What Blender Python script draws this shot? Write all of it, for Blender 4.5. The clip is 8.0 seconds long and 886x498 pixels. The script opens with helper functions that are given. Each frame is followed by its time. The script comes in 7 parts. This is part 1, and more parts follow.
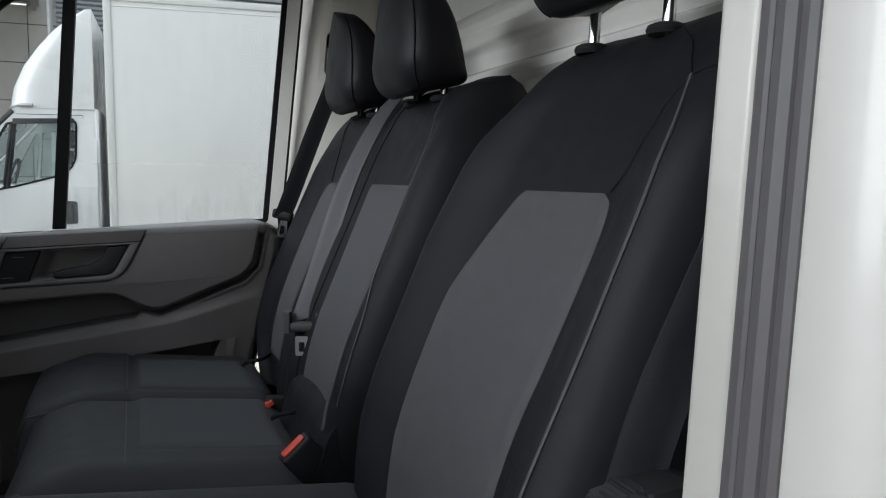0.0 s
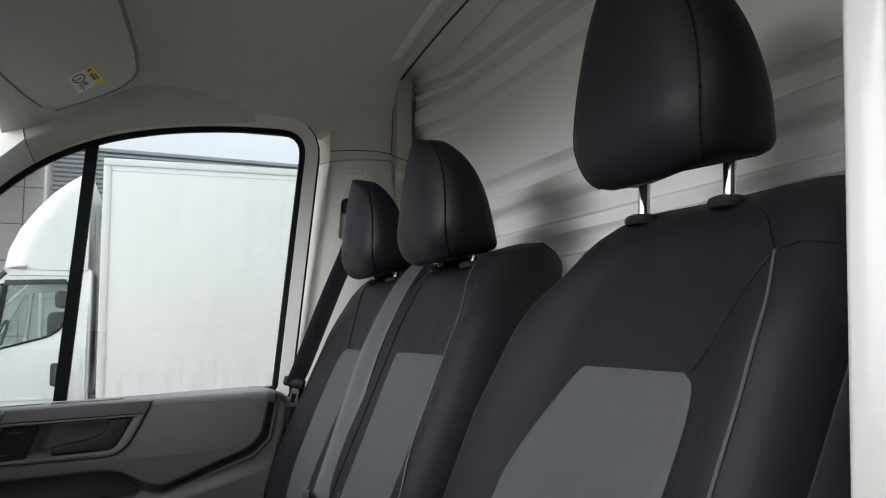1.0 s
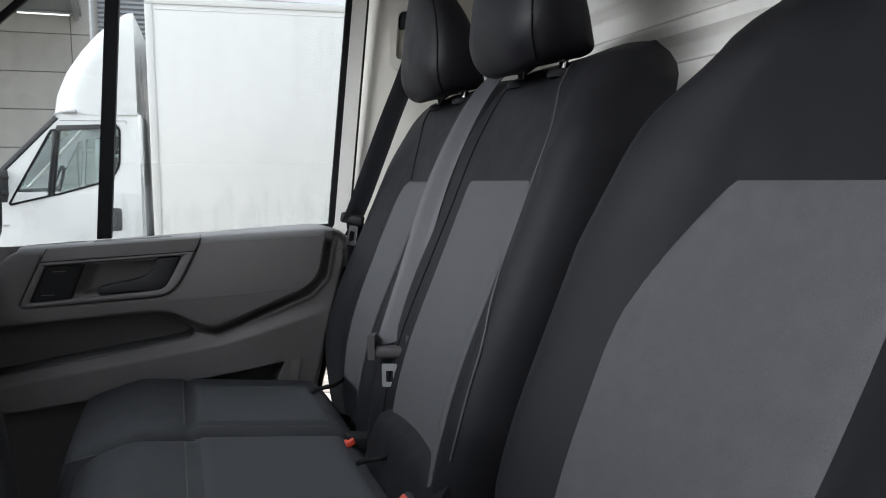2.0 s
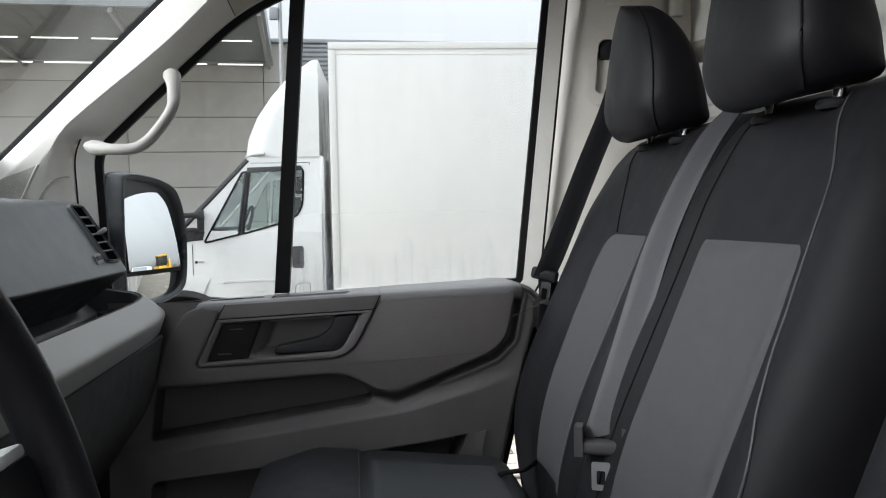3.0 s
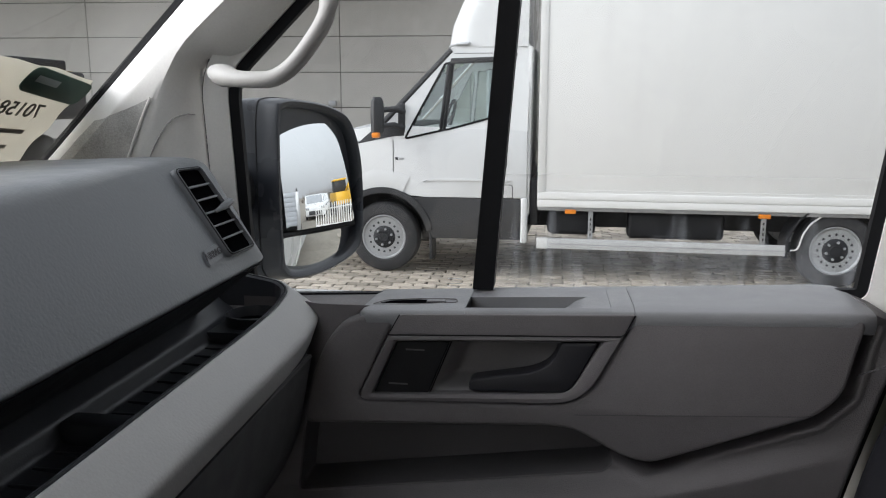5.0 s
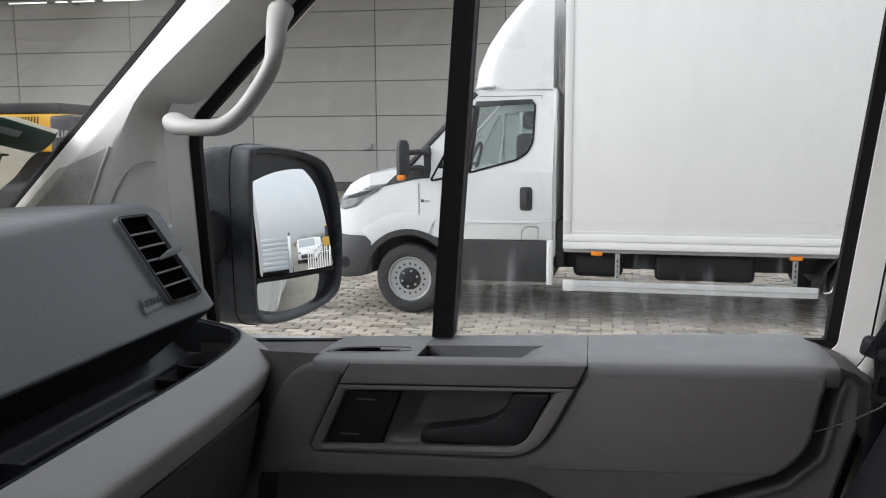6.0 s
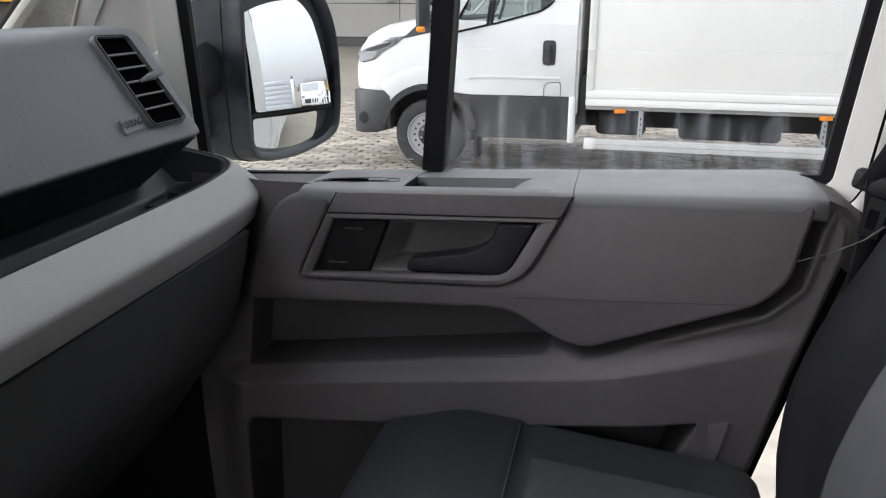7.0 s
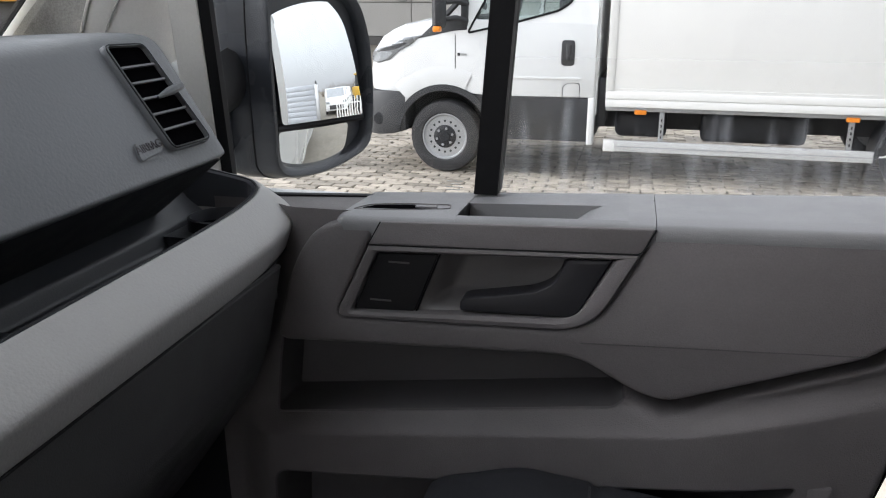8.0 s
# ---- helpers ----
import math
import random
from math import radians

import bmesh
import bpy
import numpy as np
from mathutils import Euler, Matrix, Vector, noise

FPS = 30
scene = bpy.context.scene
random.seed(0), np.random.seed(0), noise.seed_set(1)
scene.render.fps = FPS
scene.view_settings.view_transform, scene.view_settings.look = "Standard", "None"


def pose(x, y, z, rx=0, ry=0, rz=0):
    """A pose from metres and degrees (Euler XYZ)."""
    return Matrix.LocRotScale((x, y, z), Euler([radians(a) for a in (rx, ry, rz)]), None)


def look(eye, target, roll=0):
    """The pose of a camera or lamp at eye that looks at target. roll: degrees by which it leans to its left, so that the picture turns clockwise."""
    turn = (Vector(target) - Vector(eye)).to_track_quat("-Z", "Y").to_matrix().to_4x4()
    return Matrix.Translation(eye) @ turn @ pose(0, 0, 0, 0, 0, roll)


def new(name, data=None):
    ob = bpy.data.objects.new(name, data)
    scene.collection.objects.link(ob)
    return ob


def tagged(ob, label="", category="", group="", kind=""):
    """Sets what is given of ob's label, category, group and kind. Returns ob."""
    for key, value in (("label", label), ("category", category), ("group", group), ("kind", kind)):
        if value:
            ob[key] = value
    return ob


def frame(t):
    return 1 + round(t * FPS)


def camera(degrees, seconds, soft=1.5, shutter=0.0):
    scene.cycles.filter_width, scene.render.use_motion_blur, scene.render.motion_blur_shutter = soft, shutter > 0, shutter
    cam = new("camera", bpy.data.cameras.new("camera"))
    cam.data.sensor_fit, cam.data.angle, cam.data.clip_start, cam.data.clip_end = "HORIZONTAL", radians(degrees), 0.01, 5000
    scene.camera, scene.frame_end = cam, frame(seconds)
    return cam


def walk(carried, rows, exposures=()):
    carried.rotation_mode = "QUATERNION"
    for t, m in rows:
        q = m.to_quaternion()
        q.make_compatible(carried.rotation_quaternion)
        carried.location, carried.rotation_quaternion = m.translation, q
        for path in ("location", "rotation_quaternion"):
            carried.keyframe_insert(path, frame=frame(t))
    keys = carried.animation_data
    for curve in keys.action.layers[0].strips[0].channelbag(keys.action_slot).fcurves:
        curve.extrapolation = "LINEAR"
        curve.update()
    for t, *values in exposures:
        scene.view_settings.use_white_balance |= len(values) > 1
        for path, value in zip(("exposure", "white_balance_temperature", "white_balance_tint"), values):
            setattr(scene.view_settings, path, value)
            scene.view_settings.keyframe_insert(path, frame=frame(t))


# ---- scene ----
from mathutils.geometry import tessellate_polygon

cam = camera(58.8, 8.0, soft=1.1)
PATH = [
    (0, (-0.025, -2.194, 1.538), (0.702, -0.34, 1.353), 0.2),
    (0.5, (-0.057, -2.154, 1.568), (0.693, -0.307, 1.73), -0.2),
    (1, (-0.085, -2.121, 1.565), (0.675, -0.283, 1.769), -0.5),
    (1.5, (-0.046, -2.008, 1.52), (0.715, -0.159, 1.505), -0.4),
    (2.8, (-0.06, -1.725, 1.552), (0.252, 0.236, 1.317), -1.1),
    (3, (-0.053, -1.67, 1.561), (0.174, 0.316, 1.475), -1.1),
    (3.5, (-0.044, -1.483, 1.607), (-0.136, 0.504, 1.818), -0.6),
    (4, (-0.071, -1.271, 1.661), (-0.28, 0.718, 1.702), 0.2),
    (4.5, (-0.139, -1.124, 1.671), (-0.378, 0.831, 1.324), 0.4),
    (4.7, (-0.131, -1.075, 1.669), (-0.383, 0.875, 1.3), 0.3),
    (5.8, (-0.027, -1.044, 1.695), (-0.373, 0.902, 1.386), -0.3),
    (6, (0.002, -1.025, 1.679), (-0.368, 0.923, 1.415), -0.3),
    (6.5, (0.032, -1.019, 1.644), (-0.37, 0.909, 1.294), -0.1),
    (7, (0.05, -1.014, 1.636), (-0.364, 0.847, 1.029), 0.1),
    (7.5, (0.042, -0.949, 1.664), (-0.381, 0.909, 1.058), 0.1),
    (8, (-0.037, -0.89, 1.64), (-0.475, 0.964, 1.03), 0.0),
]
walk(cam, [(t, look(eye, target, roll)) for t, eye, target, roll in PATH],
     exposures=[(0, 1.35, 6050, 6), (0.5, 1.75, 6100, 6), (1.0, 1.75, 6100, 6), (1.5, 1.7, 6050, 7), (2.6, 2.0, 6200, 8), (3.0, 1.85, 6250, 8), (3.5, 1.46, 6350, 9), (4.0, 1.18, 6300, 10),
                (4.5, 1.78, 6250, 11), (6.0, 1.66, 6250, 11), (6.5, 1.68, 6250, 11), (7.0, 2.1, 6250, 12), (8.0, 2.12, 6250, 12)])

# ---- light ----
world = bpy.data.worlds.new("overcast_world")
scene.world = world
world.use_nodes = True
wt = world.node_tree
sky = wt.nodes.new("ShaderNodeTexSky")
sky.sky_type = "NISHITA"
sky.sun_disc = False
sky.sun_elevation, sky.sun_rotation = radians(20.5), radians(256)
sky.air_density, sky.dust_density, sky.ozone_density = 1.0, 6.0, 1.0
pale = wt.nodes.new("ShaderNodeHueSaturation")
pale.inputs["Saturation"].default_value = 0.25
wt.links.new(sky.outputs[0], pale.inputs["Color"])
# an even layer of cloud over the clear sky
cloud = wt.nodes.new("ShaderNodeTexNoise")
cloud.inputs["Scale"].default_value, cloud.inputs["Detail"].default_value = 1.6, 4.0
shade = wt.nodes.new("ShaderNodeMapRange")
shade.inputs[1].default_value, shade.inputs[2].default_value = 0.3, 0.7
shade.inputs[3].default_value, shade.inputs[4].default_value = 0.92, 1.08
wt.links.new(cloud.outputs[0], shade.inputs[0])
# overcast sky: the zenith about three times as bright as the horizon
where = wt.nodes.new("ShaderNodeTexCoord")
parts = wt.nodes.new("ShaderNodeSeparateXYZ")
wt.links.new(where.outputs["Generated"], parts.inputs[0])
height = wt.nodes.new("ShaderNodeMapRange")
height.inputs[3].default_value, height.inputs[4].default_value = 3.0, 8.0
wt.links.new(parts.outputs[2], height.inputs[0])
layer = wt.nodes.new("ShaderNodeMath"); layer.operation = "MULTIPLY"
wt.links.new(shade.outputs[0], layer.inputs[0]); wt.links.new(height.outputs[0], layer.inputs[1])
veil = wt.nodes.new("ShaderNodeMix"); veil.data_type = "RGBA"
veil.inputs[0].default_value = 0.75
grey = wt.nodes.new("ShaderNodeMix"); grey.data_type = "RGBA"; grey.blend_type = "MULTIPLY"; grey.inputs[0].default_value = 1.0
grey.inputs[6].default_value = (0.99, 1.0, 1.04, 1)
wt.links.new(layer.outputs[0], grey.inputs[7])
wt.links.new(pale.outputs[0], veil.inputs[6]); wt.links.new(grey.outputs[2], veil.inputs[7])
wt.links.new(veil.outputs[2], wt.nodes["Background"].inputs[0])
wt.nodes["Background"].inputs[1].default_value = 0.14

sun = new("sun", bpy.data.lights.new("sun", "SUN"))
sun.data.energy, sun.data.angle, sun.data.color = 1.2, radians(50), (1.0, 0.985, 1.0)
sun.matrix_world = look((-18, -4.5, 7), (0, 0, 0))


# ---- materials ----
def material(name, base, rough=0.6, metal=0.0, spread=0.12, grain=60.0, bump=0.0, bump_scale=300.0, wear=0.0,
             wear_colour=(0.3, 0.28, 0.25), wear_scale=4.0, spec=0.5, coat=0.0, pieces=0.0):
    """A surface with grain, large soft variation, optional stains and fine relief, all in metres."""
    m = bpy.data.materials.new(name)
    m.use_nodes = True
    n, k = m.node_tree.nodes, m.node_tree.links
    b = n["Principled BSDF"]
    b.inputs["Metallic"].default_value = metal
    b.inputs["Specular IOR Level"].default_value = spec
    b.inputs["Coat Weight"].default_value = coat
    co = n.new("ShaderNodeTexCoord")

    def tex(scale, detail=4.0):
        t = n.new("ShaderNodeTexNoise")
        t.inputs["Scale"].default_value = scale
        t.inputs["Detail"].default_value = detail
        k.new(co.outputs["Object"], t.inputs["Vector"])
        return t

    fine, broad = tex(grain, 3.0), tex(max(1.2, grain * 0.06), 5.0)
    add = n.new("ShaderNodeMath"); add.operation = "ADD"
    k.new(fine.outputs[0], add.inputs[0]); k.new(broad.outputs[0], add.inputs[1])
    ramp = n.new("ShaderNodeMapRange")
    ramp.inputs[1].default_value, ramp.inputs[2].default_value = 0.6, 1.4
    ramp.inputs[3].default_value, ramp.inputs[4].default_value = 1.0 - spread, 1.0 + spread
    k.new(add.outputs[0], ramp.inputs[0])
    value = ramp.outputs[0]
    if pieces:
        info = n.new("ShaderNodeObjectInfo")
        geo = n.new("ShaderNodeNewGeometry")
        both = n.new("ShaderNodeMath"); both.operation = "ADD"
        k.new(info.outputs["Random"], both.inputs[0]); k.new(geo.outputs["Random Per Island"], both.inputs[1])
        frac = n.new("ShaderNodeMath"); frac.operation = "FRACT"
        k.new(both.outputs[0], frac.inputs[0])
        pr = n.new("ShaderNodeMapRange")
        pr.inputs[3].default_value, pr.inputs[4].default_value = 1 - pieces, 1 + pieces
        k.new(frac.outputs[0], pr.inputs[0])
        mul = n.new("ShaderNodeMath"); mul.operation = "MULTIPLY"
        k.new(value, mul.inputs[0]); k.new(pr.outputs[0], mul.inputs[1])
        value = mul.outputs[0]
    tint = n.new("ShaderNodeMix"); tint.data_type = "RGBA"; tint.blend_type = "MULTIPLY"
    tint.inputs[0].default_value = 1.0
    tint.inputs[6].default_value = (*base, 1)
    k.new(value, tint.inputs[7])
    colour = tint.outputs[2]
    if wear:
        spots = tex(wear_scale, 6.0)
        cut = n.new("ShaderNodeMapRange")
        cut.inputs[1].default_value, cut.inputs[2].default_value = 0.52, 0.72
        cut.inputs[4].default_value = wear
        k.new(spots.outputs[0], cut.inputs[0])
        mix = n.new("ShaderNodeMix"); mix.data_type = "RGBA"
        k.new(cut.outputs[0], mix.inputs[0]); k.new(colour, mix.inputs[6])
        mix.inputs[7].default_value = (*wear_colour, 1)
        colour = mix.outputs[2]
    k.new(colour, b.inputs["Base Color"])
    rr = n.new("ShaderNodeMapRange")
    rr.inputs[1].default_value, rr.inputs[2].default_value = 0.3, 0.7
    rr.inputs[3].default_value, rr.inputs[4].default_value = max(0.02, rough - 0.06), min(1, rough + 0.06)
    k.new(broad.outputs[0], rr.inputs[0]); k.new(rr.outputs[0], b.inputs["Roughness"])
    if bump:
        t = tex(bump_scale, 2.0)
        bp = n.new("ShaderNodeBump")
        bp.inputs["Strength"].default_value = bump
        bp.inputs["Distance"].default_value = 0.001
        k.new(t.outputs[0], bp.inputs["Height"]); k.new(bp.outputs[0], b.inputs["Normal"])
    return m


def glass(name, tint, rough=0.0, dirt=0.0, streaks=False, ior=1.45):
    """Thin pane: clear straight-through glass with a mirror-like gloss and a film of dried dirt."""
    m = bpy.data.materials.new(name)
    m.use_nodes = True
    n, k = m.node_tree.nodes, m.node_tree.links
    n.remove(n["Principled BSDF"])
    out = n["Material Output"]
    clear = n.new("ShaderNodeBsdfTransparent"); clear.inputs[0].default_value = (*tint, 1)
    gloss = n.new("ShaderNodeBsdfGlossy"); gloss.inputs["Roughness"].default_value = rough
    fr = n.new("ShaderNodeFresnel"); fr.inputs[0].default_value = ior
    mix = n.new("ShaderNodeMixShader")
    k.new(fr.outputs[0], mix.inputs[0]); k.new(clear.outputs[0], mix.inputs[1]); k.new(gloss.outputs[0], mix.inputs[2])
    last = mix
    if dirt:
        co = n.new("ShaderNodeTexCoord")
        mp = n.new("ShaderNodeMapping")
        mp.inputs["Scale"].default_value = (34, 34, 2.2) if streaks else (9, 9, 9)
        k.new(co.outputs["Object"], mp.inputs[0])
        t = n.new("ShaderNodeTexNoise"); t.inputs["Scale"].default_value = 1.0; t.inputs["Detail"].default_value = 5
        k.new(mp.outputs[0], t.inputs["Vector"])
        r = n.new("ShaderNodeMapRange")
        r.inputs[1].default_value, r.inputs[2].default_value, r.inputs[4].default_value = 0.5, 0.75, dirt
        k.new(t.outputs[0], r.inputs[0])
        film = n.new("ShaderNodeBsdfDiffuse"); film.inputs[0].default_value = (0.55, 0.56, 0.56, 1)
        m2 = n.new("ShaderNodeMixShader")
        k.new(r.outputs[0], m2.inputs[0]); k.new(mix.outputs[0], m2.inputs[1]); k.new(film.outputs[0], m2.inputs[2])
        last = m2
    k.new(last.outputs[0], out.inputs[0])
    return m


def glow(name, colour, strength):
    m = bpy.data.materials.new(name)
    m.use_nodes = True
    b = m.node_tree.nodes["Principled BSDF"]
    b.inputs["Base Color"].default_value = (*colour, 1)
    b.inputs["Emission Color"].default_value = (*colour, 1)
    b.inputs["Emission Strength"].default_value = strength
    return m


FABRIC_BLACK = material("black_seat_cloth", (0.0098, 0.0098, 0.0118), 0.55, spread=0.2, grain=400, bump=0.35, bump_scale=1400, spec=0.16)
FABRIC_GREY = material("grey_seat_cloth", (0.061, 0.061, 0.066), 0.85, spread=0.22, grain=700, bump=0.5, bump_scale=1600, spec=0.3)
# Black seat cloth lightened: the sky light on the cushion tops is coloured in
CUSHION_LIT = material("lit_cushion_cloth", (0.036, 0.037, 0.043), 0.6, spread=0.2, grain=400, bump=0.4, bump_scale=1400, spec=0.4)
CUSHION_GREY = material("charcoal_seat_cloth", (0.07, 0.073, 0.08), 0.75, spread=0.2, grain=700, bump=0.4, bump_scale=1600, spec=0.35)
VINYL = material("black_vinyl", (0.009, 0.009, 0.0115), 0.48, spread=0.12, grain=300, bump=0.25, bump_scale=900, spec=0.24)
PIPING = material("grey_piping", (0.07, 0.07, 0.075), 0.5)
WEB = material("belt_webbing", (0.036, 0.036, 0.043), 0.55, spread=0.2, grain=500, bump=0.4, bump_scale=1200)
WEB_DARK = material("dark_belt_webbing", (0.014, 0.014, 0.017), 0.6, spread=0.2, grain=500, bump=0.3, bump_scale=1200, spec=0.15)
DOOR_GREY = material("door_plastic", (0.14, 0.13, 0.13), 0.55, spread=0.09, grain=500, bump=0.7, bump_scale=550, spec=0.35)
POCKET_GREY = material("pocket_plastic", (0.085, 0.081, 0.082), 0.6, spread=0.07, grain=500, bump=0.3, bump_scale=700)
# Same plastic as the door, lightened for the gloss the recess catches
RECESS_LIT = material("lit_recess_plastic", (0.17, 0.162, 0.16), 0.45, spread=0.06, grain=300, spec=0.4)
LEVER_BLACK = material("lever_plastic", (0.02, 0.02, 0.023), 0.38, spread=0.1, grain=400, spec=0.35)
# Door plastic made paler, so the ledge carries its sky light in colour
LIT_GREY = material("lit_grey_plastic", (0.2, 0.2, 0.205), 0.45, spread=0.07, grain=500, bump=0.4, bump_scale=700)
DARK_PLASTIC = material("dark_plastic", (0.014, 0.014, 0.015), 0.5, spread=0.1, grain=400, bump=0.3, bump_scale=800, spec=0.2)
DASH_GREY = material("dashboard_plastic", (0.135, 0.143, 0.151), 0.48, spread=0.08, grain=500, bump=0.55, bump_scale=260, spec=0.45)
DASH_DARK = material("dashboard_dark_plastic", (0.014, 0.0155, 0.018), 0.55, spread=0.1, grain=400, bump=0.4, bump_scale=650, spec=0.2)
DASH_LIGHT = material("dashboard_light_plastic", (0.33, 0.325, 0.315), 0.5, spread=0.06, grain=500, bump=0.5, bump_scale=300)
PILLAR = material("pillar_trim", (0.7, 0.685, 0.65), 0.6, spread=0.05, grain=300, bump=0.3, bump_scale=600)
HEADLINER = material("headliner_cloth", (0.54, 0.51, 0.45), 0.9, spread=0.07, grain=500, bump=0.3, bump_scale=900)
GRILLE = material("speaker_cloth", (0.40, 0.39, 0.37), 0.8, spread=0.35, grain=450, bump=0.5, bump_scale=900)
BULK = material("painted_bulkhead", (0.84, 0.83, 0.80), 0.16, spread=0.03, grain=60, coat=0.3)
# White van paint darkened: the shade on the driver's side is in its colour
BODY_SHADED = material("shaded_body_paint", (0.34, 0.335, 0.318), 0.35, spread=0.03, grain=30, coat=0.3, wear=0.08, wear_colour=(0.42, 0.41, 0.38), wear_scale=1.3)
# Post paint set below white to carry the shade at the open door
DOORPOST_SHADED = material("shaded_door_post_paint", (0.28, 0.272, 0.255), 0.4, spread=0.04, grain=60, coat=0.2)
WHITE = material("white_paint", (0.72, 0.73, 0.73), 0.3, spread=0.03, grain=30, coat=0.4, wear=0.05, wear_colour=(0.5, 0.48, 0.44), wear_scale=1.3)
BOXWHITE = material("white_box_panel", (0.71, 0.71, 0.695), 0.45, spread=0.03, grain=8, wear=0.06, wear_colour=(0.6, 0.6, 0.58), wear_scale=0.8)
TRAY = material("tray_plastic", (0.034, 0.037, 0.043), 0.4, spread=0.1, grain=400, bump=0.2, bump_scale=500, spec=0.45)
SHELL_BLACK = material("mirror_shell_plastic", (0.022, 0.025, 0.032), 0.3, spread=0.12, grain=90, bump=0.25, bump_scale=700, spec=0.6)
# PILLAR's plastic again, darker and beiger for the weaker light on the B-pillar
PILLAR_SHADED = material("shaded_pillar_trim", (0.54, 0.52, 0.475), 0.65, spread=0.05, grain=300, bump=0.3, bump_scale=600)
LAMP_DARK = material("headlamp_reflector", (0.24, 0.25, 0.26), 0.25, 0.5, spread=0.35, grain=30, coat=0.6)
RUBBER = material("black_rubber", (0.010, 0.010, 0.011), 0.6, spread=0.15, spec=0.12)
SEAL_GREY = material("grey_rubber_seal", (0.05, 0.047, 0.05), 0.6, spread=0.1)
CHROME = material("chrome", (0.75, 0.75, 0.76), 0.12, 1.0, spread=0.04)
STEEL = material("galvanised_steel", (0.42, 0.43, 0.44), 0.45, 0.7, spread=0.15, grain=25)
ALU = material("aluminium_profile", (0.62, 0.63, 0.63), 0.4, 0.35, spread=0.06, grain=20)
RED = material("red_button", (0.62, 0.06, 0.03), 0.4, spread=0.05)
ORANGE = material("orange_marker", (0.85, 0.27, 0.02), 0.35, spread=0.05)
YELLOW = material("yellow_print", (0.75, 0.55, 0.03), 0.6, spread=0.05)
PAPER = material("creased_paper", (0.78, 0.755, 0.70), 0.8, spread=0.08, grain=30, wear=0.35, wear_colour=(0.6, 0.57, 0.51), wear_scale=14)
_n, _k = PAPER.node_tree.nodes, PAPER.node_tree.links
_t = _n.new("ShaderNodeBsdfTranslucent"); _t.inputs[0].default_value = (0.72, 0.69, 0.62, 1)
_m = _n.new("ShaderNodeMixShader"); _m.inputs[0].default_value = 0.55
_k.new(_n["Principled BSDF"].outputs[0], _m.inputs[1]); _k.new(_t.outputs[0], _m.inputs[2]); _k.new(_m.outputs[0], _n["Material Output"].inputs[0])
VISOR_VINYL = material("visor_vinyl", (0.44, 0.44, 0.405), 0.75, spread=0.06, grain=400, bump=0.35, bump_scale=800)
# Sewn edge darkened to give the shadow gap between visor and headliner
VISOR_EDGE_SHADE = material("visor_edge", (0.16, 0.16, 0.145), 0.8)
PRINT = material("dark_print", (0.11, 0.10, 0.09), 0.8)
FAINT_PRINT = material("faint_print", (0.26, 0.24, 0.21), 0.8)
GREENTAG = material("green_print", (0.03, 0.09, 0.06), 0.5)
PALEPRINT = material("pale_print", (0.6, 0.62, 0.6), 0.7)
# Lighter line for the highlight along the seats' seams and bolster crest
SEAM_HIGHLIGHT = material("seam_highlight", (0.045, 0.045, 0.05), 0.6)
# Dashboard grey darkened for the shadow below the tray lip
DASH_SHADED = material("shaded_dashboard_plastic", (0.06, 0.06, 0.06), 0.5, spread=0.08, grain=500, bump=0.3, bump_scale=650, spec=0.4)
# Flat near-black for the shade inside the vents, the slot and the cup holder
HOLE_SHADE = material("hole_shade", (0.003, 0.003, 0.0035), 0.9, spec=0.0)
HANDLE_GREY = material("handle_grey", (0.38, 0.37, 0.35), 0.55, spread=0.05, grain=300, bump=0.3, bump_scale=600)
TYRE = material("tyre_rubber", (0.03, 0.03, 0.032), 0.75, spread=0.25, grain=60, wear=0.3, wear_colour=(0.1, 0.095, 0.085), wear_scale=12)
RIM = material("silver_rim", (0.38, 0.39, 0.40), 0.42, 0.4, spread=0.14, grain=40)
TRUCK_BLACK = material("truck_black_plastic", (0.03, 0.031, 0.034), 0.6, spread=0.15, grain=50, wear=0.2, wear_colour=(0.09, 0.09, 0.09), wear_scale=5)
CHASSIS = material("chassis_black", (0.012, 0.013, 0.016), 0.55, spread=0.3, grain=30)
LAMP_CLEAR = material("headlamp_lens", (0.34, 0.36, 0.38), 0.1, 0.3, spread=0.25, grain=40, coat=0.8)
CLAD = material("grey_cladding", (0.49, 0.475, 0.45), 0.7, spread=0.07, grain=3, wear=0.15, wear_colour=(0.36, 0.35, 0.33), wear_scale=0.35, pieces=0.025)
CLAD_JOINT = material("cladding_joint", (0.12, 0.115, 0.11), 0.8)
ROOF_METAL = material("metal_roof_edge", (0.36, 0.38, 0.41), 0.45, 0.3, spread=0.06, grain=4)
CANOPY_DARK = material("canopy_soffit", (0.22, 0.235, 0.24), 0.6, spread=0.15, grain=2)
COBBLE = material("concrete_cobble", (0.36, 0.32, 0.265), 0.65, spread=0.2, grain=45, bump=0.6, bump_scale=120, wear=0.65, wear_colour=(0.10, 0.092, 0.08), wear_scale=0.55, pieces=0.32)
JOINT = material("sand_joint", (0.085, 0.075, 0.062), 0.8, spread=0.3, grain=20)
TUBE = glow("lamp_tube", (1.0, 0.97, 0.9), 0.8)
PANE = glass("side_window_glass", (0.50, 0.512, 0.505), dirt=0.025, streaks=True)
SCREEN = glass("windscreen_glass", (0.57, 0.585, 0.575), dirt=0.02)
TRUCK_PANE = glass("truck_window_glass", (0.80, 0.90, 0.89), dirt=0.10, ior=1.7)
MIRROR = bpy.data.materials.new("mirror_glass")
MIRROR.use_nodes = True
_b = MIRROR.node_tree.nodes["Principled BSDF"]
